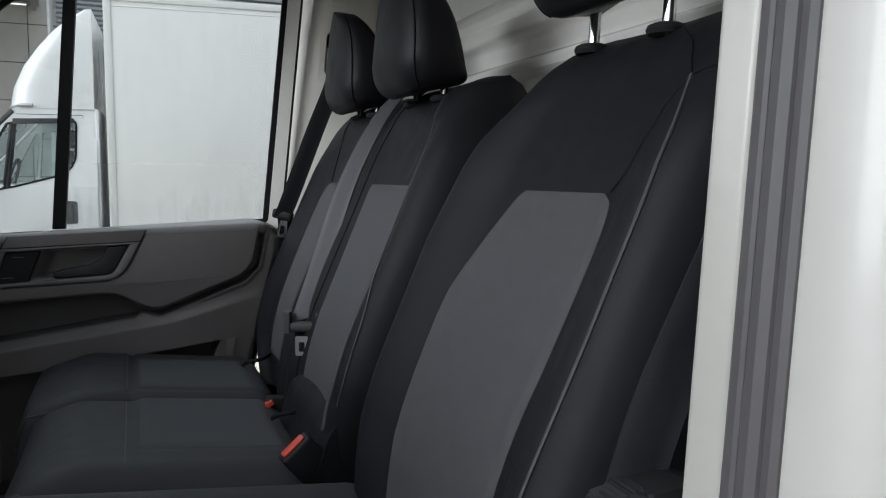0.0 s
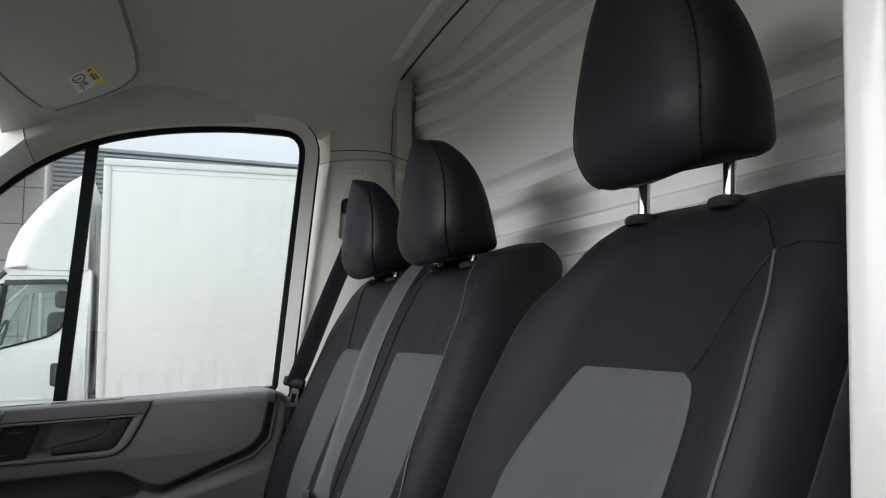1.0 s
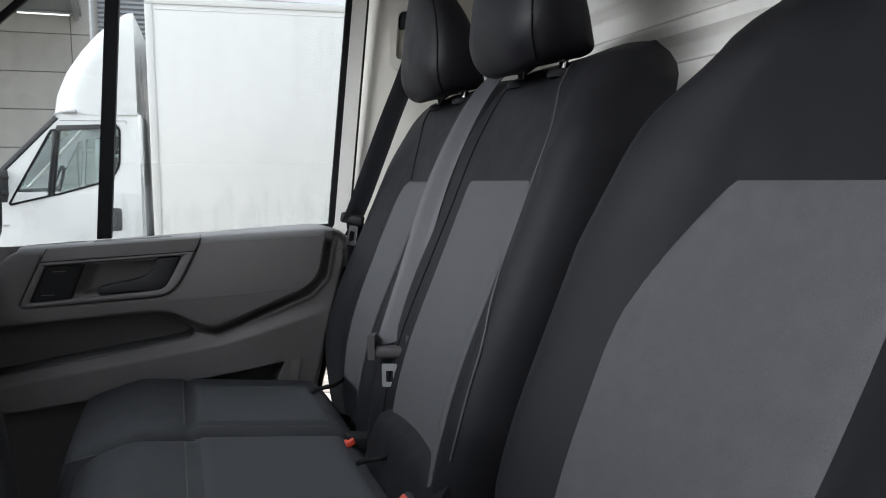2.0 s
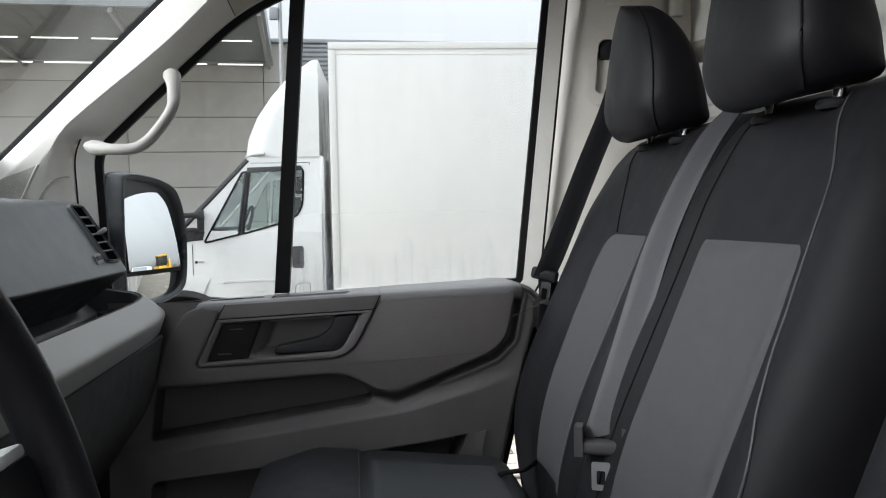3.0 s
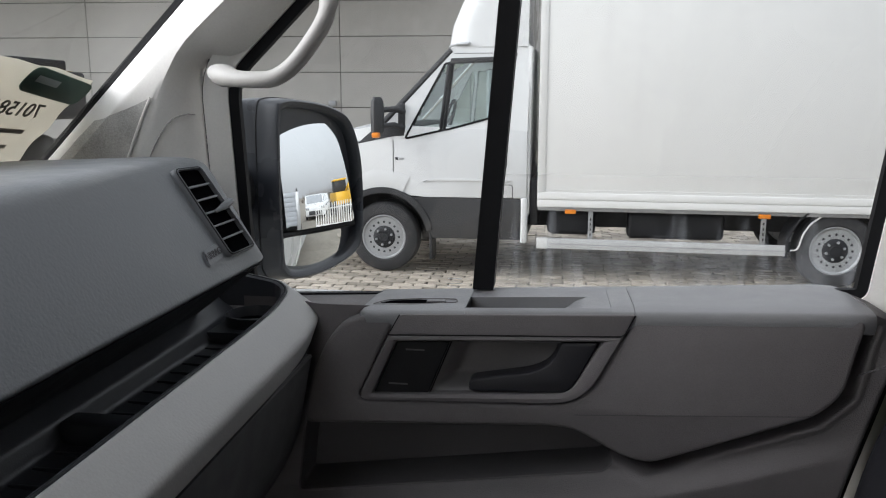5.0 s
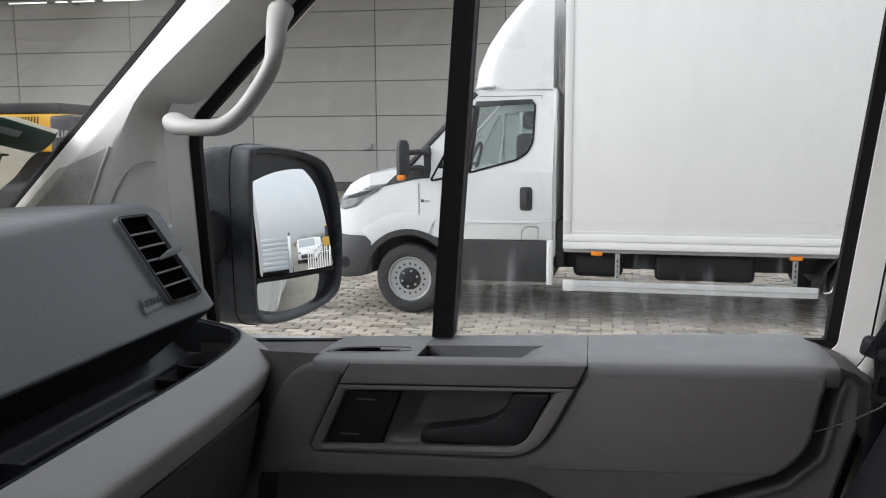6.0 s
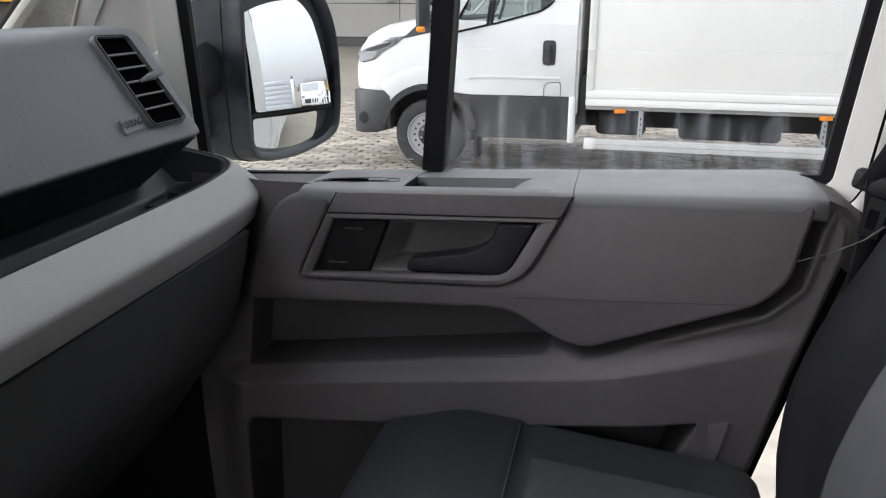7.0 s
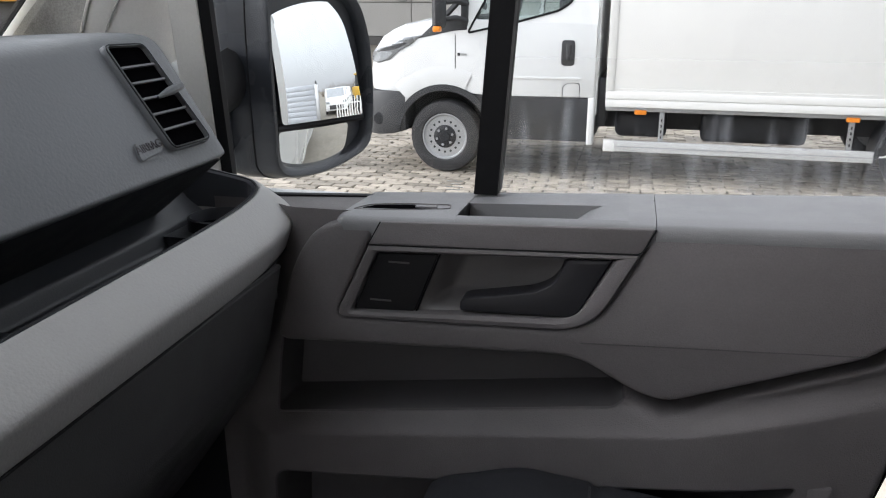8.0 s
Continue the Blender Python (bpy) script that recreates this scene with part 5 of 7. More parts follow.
gr_p = lambda x, y: 0.008 * step(0.007, 0.0, abs(x + 0.043)) + 0.008 * step(0.007, 0.0, abs(y + 0.405)) * step(-0.05, -0.03, x)
gr_m = lambda x, y: 0.008 * step(0.007, 0.0, abs(x + 0.043)) + 0.005 * step(0.007, 0.0, abs(y + 0.80)) * step(-0.05, -0.03, x)
cushion("seat_cushion", bench, -0.262, 0.27, -0.452, -0.02, top_b, 0.17, CUSHION_LIT, 0.05, gr_p)
cushion("seat_cushion", bench, -0.235, 0.27, -0.915, -0.458, top_b, 0.17, CUSHION_LIT, 0.05, gr_m)
for y0, y1 in ((-0.398, -0.135), (-0.795, -0.475)):
    bm = bmesh.new()
    grid(bm, lambda u, v: (-0.036 + 0.262 * u, y0 + (y1 - y0) * v, top_b(-0.036 + 0.262 * u, y0 + (y1 - y0) * v) + 0.003 - 0.008 * (1 - min(1, min(u, 1 - u, v, 1 - v) / 0.04) ** 0.5)), 20, 24)
    part("cushion_panel", bm, CUSHION_GREY, bench, "charcoal woven cushion panel", flat=80)
for y0, y1, xf in ((-0.445, -0.03, -0.262), (-0.908, -0.465, -0.235)):
    bm = bmesh.new(); sweep(bm, [(xf - 0.001, y0 + (y1 - y0) * i / 12, top_b(xf, y0 + (y1 - y0) * i / 12) - 0.088) for i in range(13)], 0.0025, 6); part("piping", bm, PIPING, bench)
    bm = bmesh.new(); sweep(bm, [(-0.052, y0 + (y1 - y0) * i / 12, top_b(-0.052, y0 + (y1 - y0) * i / 12) - 0.001 - (0.03 if i in (0, 12) else 0)) for i in range(13)], 0.0016, 6); part("stitching", bm, PIPING, bench)
for y in (-0.452, -0.04, -0.90):
    bm = bmesh.new()
    sweep(bm, [(-0.262 + 0.012 * (y > -0.1), y + 0.002, top_b(-0.25, y) - 0.06), (-0.245, y, top_b(-0.24, y) - 0.018), (-0.20, y, top_b(-0.2, y) - 0.014)], 0.002, 6)
    part("stitching", bm, PIPING, bench)
bm = bmesh.new()
prism(bm, rounded([(0.232, 1.02), (0.262, 1.115), (0.30, 1.15), (0.36, 1.12), (0.36, 1.02)], 0.02), "y", -0.955, -0.60, 0.012, 3)
part("lower_bolster", bm, FABRIC_BLACK, bench)
bm = bmesh.new(); box(bm, -0.16, 0.36, -0.88, -0.06, 0.70, 0.95, 0.03); part("seat_base", bm, DARK_PLASTIC, bench, "dark plastic seat base")
for y in (-0.20, -0.66):
    bm = bmesh.new()
    sweep(bm, smooth_line([(0.215, y, 1.060), (0.225, y - 0.04, 1.078), (0.255, y - 0.05, 1.085), (0.285, y - 0.02, 1.09)], 5), 0.0035, 6, 1.4)
    part("loop", bm, RUBBER, bench, "black webbing loop")


# ---- belts and buckles ----
def strap(name, pts, width, mat, parent, side):
    """A flat webbing strap along points; side is its cross direction."""
    pts = smooth_line(pts, 6)
    s = Vector(side).normalized() * width / 2
    bm = bmesh.new()
    rings = []
    for i, p in enumerate(pts):
        d = (pts[min(i + 1, len(pts) - 1)] - pts[max(i - 1, 0)]).normalized()
        q = d.cross(s).normalized() * 0.0012
        fold = d.cross(s).normalized() * 0.0035
        rings.append([p - s + q, p - s * 0.35 + q + fold, p + s * 0.4 + q - fold, p + s + q, p + s - q, p + s * 0.4 - q - fold, p - s * 0.35 - q + fold, p - s - q])
    loft(bm, rings)
    return part(name, bm, mat, parent, flat=60)


belt = thing("seat_belt", "grey belt hanging down the middle of the passenger bench", "seat belt", group="belts of the bench")
strap("webbing", [(0.60, -0.555, 1.735), (0.54, -0.553, 1.728), (0.475, -0.553, 1.665), (0.40, -0.56, 1.53), (0.335, -0.575, 1.36), (0.288, -0.59, 1.24)], 0.05, WEB, belt, (0.8, -0.5, 0.35))
strap("lower_webbing", [(0.305, -0.572, 1.24), (0.297, -0.572, 1.16), (0.290, -0.565, 1.08), (0.29, -0.56, 1.03)], 0.034, WEB_DARK, belt, (0.9, -0.35, 0))
bm = bmesh.new()
box(bm, -0.012, 0.012, -0.037, 0.037, -0.011, 0.011, 0.008, 3)
for s in (-1, 1):
    vs = box(bm, -0.014, 0.014, s * 0.033 - 0.006, s * 0.033 + 0.006, -0.012, 0.03, 0.0)
bmesh.ops.transform(bm, matrix=pose(0.292, -0.60, 1.228, 0, 0, 68), verts=bm.verts[:])
part("tongue_grip", bm, SEAL_GREY, belt, "dark grey plastic tongue grip")
bm = bmesh.new()
frame_ring(bm, rounded([(-0.013, -0.02), (0.013, -0.02), (0.013, 0.02), (-0.013, 0.02)], 0.003, 2), rounded([(-0.006, -0.012), (0.006, -0.012), (0.006, 0.008), (-0.006, 0.008)], 0.002, 2), "x", -0.001, 0.001)
bmesh.ops.transform(bm, matrix=pose(0.285, -0.612, 1.190, 0, 0, 68), verts=bm.verts[:])
part("tongue_plate", bm, STEEL, belt, "bright steel belt tongue")

belt2 = thing("seat_belt", "dark belt hanging from the pillar beside the passenger seat", "seat belt", group="belts of the bench")
strap("webbing", [(0.505, -0.12, 1.87), (0.475, -0.125, 1.78), (0.43, -0.10, 1.66), (0.37, -0.05, 1.48), (0.352, -0.03, 1.43)], 0.052, WEB_DARK, belt2, (0.97, -0.25, 0.12))
strap("lower_webbing", [(0.358, -0.028, 1.44), (0.362, -0.02, 1.36), (0.35, -0.005, 1.20), (0.33, 0.0, 1.02), (0.32, 0.0, 0.9)], 0.045, WEB_DARK, belt2, (1, 0.2, 0))
bm = bmesh.new()
box(bm, -0.03, 0.03, -0.009, 0.009, -0.013, 0.013, 0.007, 3)
bmesh.ops.transform(bm, matrix=pose(0.352, -0.03, 1.43, 0, 12, -35), verts=bm.verts[:])
part("tongue_grip", bm, DARK_PLASTIC, belt2, "black plastic tongue grip")
bm = bmesh.new()
frame_ring(bm, rounded([(-0.012, -0.028), (0.012, -0.028), (0.012, 0.02), (-0.012, 0.02)], 0.003, 2), rounded([(-0.006, -0.018), (0.006, -0.018), (0.006, 0.006), (-0.006, 0.006)], 0.002, 2), "y", -0.001, 0.001)
bmesh.ops.transform(bm, matrix=pose(0.350, -0.034, 1.395, 0, 8, -35), verts=bm.verts[:])
part("tongue_plate", bm, CHROME, belt2, "bright steel belt tongue")

belt3 = thing("seat_belt", "dark belt beside the driver's seat at the door pillar", "seat belt")
strap("webbing", [(0.535, -1.71, 1.75), (0.465, -1.705, 1.60), (0.407, -1.70, 1.475), (0.352, -1.70, 1.365), (0.325, -1.70, 1.29)], 0.046, WEB_DARK, belt3, (1, -0.25, -0.35))
bm = bmesh.new()
prism(bm, rounded([(0.283, 1.20), (0.286, 1.285), (0.305, 1.308), (0.365, 1.312), (0.385, 1.29), (0.385, 1.20)], 0.014, 4), "y", -1.738, -1.688, 0.012, 3)
part("anchor_cover", bm, DARK_PLASTIC, belt3, "black plastic anchor cover")
tie = thing("cable_tie", "loose end of a thin grey cable tie by the belt", "cable tie")
bm = bmesh.new(); sweep(bm, [(0.358, -0.052, 1.386), (0.335, -0.066, 1.373), (0.30, -0.083, 1.361), (0.258, -0.096, 1.350)], [0.0016, 0.0013, 0.0011, 0.0008], 6, 0.5); part("tie_strip", bm, SEAL_GREY, tie)

buckle = thing("belt_buckle", "black belt buckle with a red button on the bench", "buckle", group="buckles")
bm = bmesh.new(); box(bm, -0.036, 0.034, -0.017, 0.017, -0.030, 0.030, 0.006, 3)
bmesh.ops.transform(bm, matrix=pose(0.228, -0.935, 1.068, 0, 50, 6), verts=bm.verts[:]); part("buckle_body", bm, DARK_PLASTIC, buckle)
bm = bmesh.new(); box(bm, -0.0395, -0.0345, -0.010, 0.010, -0.022, 0.022, 0.002)
bmesh.ops.transform(bm, matrix=pose(0.228, -0.935, 1.068, 0, 50, 6), verts=bm.verts[:]); part("release_button", bm, RED, buckle, "red release button")
bm = bmesh.new(); sweep(bm, smooth_line([(0.25, -0.93, 1.05), (0.27, -0.925, 1.02), (0.30, -0.92, 0.97)], 4), 0.009, 8, 2.0); part("stalk", bm, DARK_PLASTIC, buckle)
buckle2 = thing("belt_buckle", "black belt buckle sunk between the bench cushions", "buckle", group="buckles")
bm = bmesh.new(); box(bm, -0.05, 0.045, -0.016, 0.016, -0.022, 0.012, 0.006, 3)
bmesh.ops.transform(bm, matrix=pose(0.275, -0.520, 1.05, 0, 4, -5), verts=bm.verts[:]); part("buckle_body", bm, DARK_PLASTIC, buckle2)
bm = bmesh.new(); box(bm, -0.009, 0.009, -0.012, 0.012, -0.002, 0.009, 0.003)
bmesh.ops.transform(bm, matrix=pose(0.232, -0.530, 1.05, 0, -30, -5), verts=bm.verts[:]); part("release_button", bm, RED, buckle2, "red release button")


# ---- dashboard ----
dash = thing("dashboard", "grey moulded dashboard with an open tray and a side air vent", "dashboard")
POD = rounded([(-0.98, 1.55), (-0.88, 1.592), (-0.63, 1.602), (-0.577, 1.600), (-0.496, 1.464), (-0.532, 1.436), (-0.575, 1.402), (-0.62, 1.372), (-0.98, 1.36)],
              [0.02, 0.03, 0.03, 0.022, 0.004, 0.012, 0.01, 0.01, 0.01], 5)
bm = bmesh.new()
rings = []
for y, k in ((-1.0, 0.0), (-0.074, 0.0), (-0.062, 0.004), (-0.052, 0.012), (-0.045, 0.028)):
    c = (-0.72, 1.50)
    rings.append([(x + (c[0] - x) * k * 1.4, y, z + (c[1] - z) * k * 1.6) for x, z in POD])
loft(bm, rings)
part("upper_pod", bm, DASH_GREY, dash, "dark grey grained upper dashboard", flat=50)
# strip under the pod, in a dark colour that stands for its shade
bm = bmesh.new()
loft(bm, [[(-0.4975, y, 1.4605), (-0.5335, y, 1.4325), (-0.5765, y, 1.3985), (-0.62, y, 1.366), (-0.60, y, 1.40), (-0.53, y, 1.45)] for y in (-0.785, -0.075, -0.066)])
part("pod_underside", bm, DASH_DARK, dash, "dark strip for the shade under the upper dashboard", flat=60)
# open tray below the pod: back shelf, step, ribbed floor
bm = bmesh.new()
prism(bm, rounded([(-0.98, 1.26), (-0.98, 1.41), (-0.612, 1.41), (-0.596, 1.388), (-0.574, 1.373), (-0.566, 1.353), (-0.475, 1.346), (-0.475, 1.26)], [0, 0, 0.01, 0.01, 0.004, 0.006, 0, 0], 4), "y", -0.79, 0.012)
part("tray_floor", bm, TRAY, dash, "dark ribbed open tray", flat=40)
for k in range(14):
    bm = bmesh.new(); box(bm, -0.562, -0.478, -0.115 - 0.032 * k - 0.002, -0.115 - 0.032 * k + 0.002, 1.345, 1.3545, 0.001); part("tray_rib", bm, TRAY, dash)
bm = bmesh.new(); box(bm, -0.572, -0.475, -0.415, -0.385, 1.345, 1.374, 0.004); part("tray_divider", bm, TRAY, dash)
bm = bmesh.new(); revolve(bm, [(0.0345, -0.03), (0.0355, 0.0), (0.037, 0.003), (0.040, 0.002), (0.041, -0.02)], (-0.525, -0.032, 1.379), "z", 32); part("cup_holder", bm, TRAY, dash, "round cup holder ring")
bm = bmesh.new(); revolve(bm, [(0.0001, -0.012), (0.035, -0.012), (0.035, -0.02)], (-0.525, -0.032, 1.379), "z", 24); part("cup_floor", bm, HOLE_SHADE, dash, "cup holder floor in flat black for its shade")
bm = bmesh.new()
prism(bm, rounded([(-0.60, -0.088), (-0.60, 0.012), (-0.480, 0.012), (-0.480, -0.07), (-0.50, -0.088)], 0.012), "z", 1.34, 1.3665); part("cup_base", bm, TRAY, dash)
# lip: pale bevelled edge along the tray, turning round at the door end
RIM_PATH = smooth_line([(-0.462, -1.1, 1.404), (-0.461, -0.7, 1.404), (-0.464, -0.4, 1.404), (-0.468, -0.16, 1.404), (-0.476, -0.06, 1.405), (-0.486, -0.010, 1.407), (-0.502, 0.018, 1.410), (-0.530, 0.032, 1.414), (-0.64, 0.042, 1.430)], 6)
SECT = rounded([(0.0, -0.05), (0.0, 0.0), (0.005, 0.003), (0.042, -0.028), (0.046, -0.036), (0.034, -0.069), (-0.01, -0.085)], [0.002, 0.002, 0.003, 0.006, 0.006, 0.002, 0.0], 3)


def along_rim(i, o, z):
    p = RIM_PATH[i]
    d = (RIM_PATH[min(i + 1, len(RIM_PATH) - 1)] - RIM_PATH[max(i - 1, 0)]).normalized()
    n = Vector((d.y, -d.x, 0))
    return p + n * o + Vector((0, 0, z))


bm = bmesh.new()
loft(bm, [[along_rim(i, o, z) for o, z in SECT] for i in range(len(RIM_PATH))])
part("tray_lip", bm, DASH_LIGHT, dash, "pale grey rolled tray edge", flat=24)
bm = bmesh.new(); sweep(bm, [along_rim(i, 0.0005, 0.0015) for i in range(len(RIM_PATH))], 0.0018, 6); part("lip_edge", bm, DASH_DARK, dash)
bm = bmesh.new(); sweep(bm, [along_rim(i, 0.0335, -0.0705) for i in range(len(RIM_PATH))], 0.0014, 6); part("gap", bm, RUBBER, dash, "dark gap under the rolled edge")
bm = bmesh.new(); loft(bm, [[along_rim(i, -0.002, 0.002), along_rim(i, -0.002, -0.07), along_rim(i, -0.008, -0.07), along_rim(i, -0.006, 0.0)] for i in range(len(RIM_PATH))]); part("tray_wall", bm, TRAY, dash, "dark inner wall of the tray")
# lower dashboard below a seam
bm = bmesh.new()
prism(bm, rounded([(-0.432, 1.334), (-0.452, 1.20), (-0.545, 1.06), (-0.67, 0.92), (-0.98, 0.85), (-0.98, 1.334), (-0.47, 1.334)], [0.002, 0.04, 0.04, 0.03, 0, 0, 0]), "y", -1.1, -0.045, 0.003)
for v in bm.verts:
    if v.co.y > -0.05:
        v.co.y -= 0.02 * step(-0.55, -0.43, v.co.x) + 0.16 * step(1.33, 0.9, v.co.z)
part("lower_panel", bm, DASH_SHADED, dash, "lower dashboard, dark grey with its shade in the colour", flat=45)
bm = bmesh.new(); prism(bm, [(-0.53, 0.70), (-0.53, 1.37), (-1.2, 1.37), (-1.2, 0.70)], "y", 0.03, 0.06); part("footwell_side", bm, DASH_DARK, dash, "dark footwell side")
bm = bmesh.new(); box(bm, -1.2, -0.95, -1.75, 0.03, 0.70, 1.3); part("footwell_front", bm, DASH_DARK, dash, "dark footwell front")

# air vent at the door end of the pod: slanted frame, dark duct, six slats and a thumb tab
def on_face(a, b, out=0.0):
    """Point on the sloping pod face: a along y, b metres up the slope from its lower edge."""
    return Vector((-0.483 - 0.513 * b + 0.858 * out, a, 1.442 + 0.858 * b + 0.513 * out))
VO = dense(rounded([(-0.166, 0.174), (-0.094, 0.172), (-0.076, 0.046), (-0.156, 0.048)], 0.012, 4), 1)
VI = dense(rounded([(-0.162, 0.170), (-0.099, 0.168), (-0.082, 0.050), (-0.153, 0.051)], 0.006, 4), 1)
bm = bmesh.new()
rows = [[bm.verts.new(on_face(a, b, o)) for a, b in pl] for pl, o in ((VO, -0.004), (VO, 0.005), (VI, 0.0085), (VI, -0.004))]
for k in range(3):
    for i in range(len(VO)):
        bm.faces.new((rows[k][i], rows[k][(i + 1) % len(VO)], rows[k + 1][(i + 1) % len(VO)], rows[k + 1][i]))
vent = part("air_vent", bm, DASH_GREY, dash, "slanted air vent with six slats")
bm = bmesh.new(); sweep(bm, [on_face(a + (c - a) * 0.5, b + (d - b) * 0.5, 0.0072) for (a, b), (c, d) in zip(VO, VI)], 0.0009, 5, closed=True); part("rim_gap", bm, DASH_DARK, vent, "dark line round the vent's rim")
bm = bmesh.new(); bm.faces.new([bm.verts.new(on_face(a, b, 0.0032)) for a, b in VI]); part("duct", bm, HOLE_SHADE, vent, smooth=False)
for i in range(5):
    b = 0.146 - 0.0185 * i
    y0 = -0.161 + (0.164 - b) * 0.084
    y1 = -0.100 + (0.162 - b) * 0.15
    bm = bmesh.new()
    loft(bm, [[on_face(y, b, 0.0034), on_face(y, b + 0.0008, 0.0068), on_face(y, b - 0.0014, 0.0068), on_face(y, b - 0.0014, 0.0034)] for y in (y0, y1)])
    part("slat", bm, DASH_GREY, vent)
bm = bmesh.new()
sweep(bm, [on_face(-0.128, 0.107, 0.007), on_face(-0.112, 0.109, 0.014), on_face(-0.086, 0.113, 0.013)], [0.002, 0.005, 0.005], 8); part("thumb_tab", bm, DASH_GREY, vent)
bm = bmesh.new()
rows = [[on_face(a, b, o) for a, b in rounded([(-0.209, 0.048), (-0.204, 0.067), (-0.164, 0.071), (-0.169, 0.052)], 0.003, 3)] for o in (-0.001, 0.003, 0.0035)]
loft(bm, rows); badge = part("airbag_badge", bm, DASH_GREY, dash, "raised lettered badge")
X, Y = Vector((0, 1, 0.05)).normalized(), Vector((-0.513, 0, 0.858))
Zv = X.cross(Y).normalized(); Y = Zv.cross(X)
ml = Matrix((X, Y, Zv)).transposed().to_4x4()
ml.translation = on_face(-0.187, 0.0595, 0.0038)
lettering("badge_text", "AIRBAG", 0.0125, SEAL_GREY, ml, badge)

# centre cluster: a proud bezel round a dark air vent
CO = dense(rounded([(-1.0, 0.180), (-0.641, 0.180), (-0.640, 0.115), (-0.648, 0.055), (-0.713, 0.012), (-1.0, 0.012)], [0.002, 0.015, 0.05, 0.03, 0.03, 0.002], 5), 1)
CI = dense(rounded([(-0.99, 0.168), (-0.655, 0.166), (-0.670, 0.10), (-0.696, 0.044), (-0.737, 0.025), (-0.99, 0.025)], [0.002, 0.01, 0.05, 0.02, 0.02, 0.002], 5), 1)
bm = bmesh.new()
loft(bm, [[on_face(a[0] + (b[0] - a[0]) * k, a[1] + (b[1] - a[1]) * k, o) for a, b in zip(CO, CI)] for k, o in ((0, -0.004), (0, 0.006), (0.10, 0.009), (0.25, 0.008), (0.25, 0.0))], cap=False)
vent2 = part("cluster_vent", bm, DASH_GREY, dash, "dark air vent in a raised bezel", flat=30)
bm = bmesh.new()
loft(bm, [[on_face(a[0] + (b[0] - a[0]) * k, a[1] + (b[1] - a[1]) * k, o) for a, b in zip(CO, CI)] for k, o in ((0.24, 0.006), (1.0, 0.003), (1.0, 0.0))], cap=False)
part("bezel_inner", bm, DASH_DARK, vent2, flat=30)
bm = bmesh.new(); bm.faces.new([bm.verts.new(on_face(a, b, 0.0022)) for a, b in CI]); part("duct", bm, HOLE_SHADE, vent2, smooth=False)
for k in range(5):
    b = 0.146 - 0.024 * k
    bm = bmesh.new()
    loft(bm, [[on_face(y, b, 0.0025), on_face(y, b + 0.0016, 0.008), on_face(y, b - 0.001, 0.008), on_face(y, b - 0.002, 0.0025)] for y in (-0.98, -0.672 - 0.05 * (0.15 - b) / 0.1)])
    part("slat", bm, LIT_GREY, vent2)
bm = bmesh.new()
prism(bm, [(-0.95, 1.2), (-0.95, 1.58), (-0.66, 1.58), (-0.615, 1.57), (-0.52, 1.42), (-0.47, 1.30), (-0.47, 1.2)], "y", -1.08, -0.7855, 0.006)
part("centre_cluster", bm, DASH_DARK, dash, "dark centre cluster")
# driver's side: binnacle block
bm = bmesh.new()
prism(bm, rounded([(-0.95, 1.2), (-0.95, 1.60), (-0.72, 1.64), (-0.62, 1.63), (-0.58, 1.45), (-0.50, 1.25)], 0.02), "y", -1.78, -1.082, 0.01)
part("driver_panel", bm, DASH_DARK, dash, "dark instrument panel")

# steering wheel
wheel = thing("steering_wheel", "black leather steering wheel with a silver spoke trim", "steering wheel")
wm = pose(-0.22, -1.40, 1.42, 0, 0, 0) @ Matrix.Rotation(radians(74), 4, "Y")
bm = bmesh.new()
sweep(bm, [(0.190 * math.cos(a), 0.190 * math.sin(a), 0) for a in (2 * math.pi * i / 64 for i in range(64))], 0.0155, 12, closed=True)
bmesh.ops.transform(bm, matrix=wm, verts=bm.verts[:]); part("rim", bm, VINYL, wheel)
bm = bmesh.new(); revolve(bm, [(0.0001, 0.03), (0.05, 0.028), (0.075, 0.012), (0.075, -0.03), (0.06, -0.05)], (0, 0, -0.02), "z", 32)
bmesh.ops.transform(bm, matrix=wm, verts=bm.verts[:]); part("hub", bm, DARK_PLASTIC, wheel)
for a in (0, 90, 180):
    bm = bmesh.new(); box(bm, 0.06, 0.18, -0.02, 0.02, -0.03, -0.005, 0.006)
    bmesh.ops.transform(bm, matrix=wm @ Matrix.Rotation(radians(a), 4, "Z"), verts=bm.verts[:]); part("spoke", bm, DARK_PLASTIC, wheel)
    bm = bmesh.new(); box(bm, 0.075, 0.165, 0.02, 0.027, -0.015, -0.002, 0.002)
    bmesh.ops.transform(bm, matrix=wm @ Matrix.Rotation(radians(a), 4, "Z"), verts=bm.verts[:]); part("spoke_trim", bm, ALU, wheel, "silver spoke trim")
bm = bmesh.new(); sweep(bm, [(-0.27, -1.40, 1.40), (-0.58, -1.40, 1.28)], 0.035, 16); part("column", bm, DARK_PLASTIC, wheel)

# stock sheet behind the windscreen
sheet = thing("stock_sheet", "creased cream stock sheet with a green tag behind the windscreen", "paper sheet")
e1 = Vector((0.0, 1, -0.09)).normalized()
e3 = Vector((1, -0.03, -1.0)).normalized()
e2 = e3.cross(e1).normalized()
e3 = e1.cross(e2)
onscreen = Matrix((e1, e2, e3)).transposed().to_4x4()
onscreen.translation = Vector((-0.835, -0.094, 1.67))
sheet.matrix_world = onscreen
bm = bmesh.new()
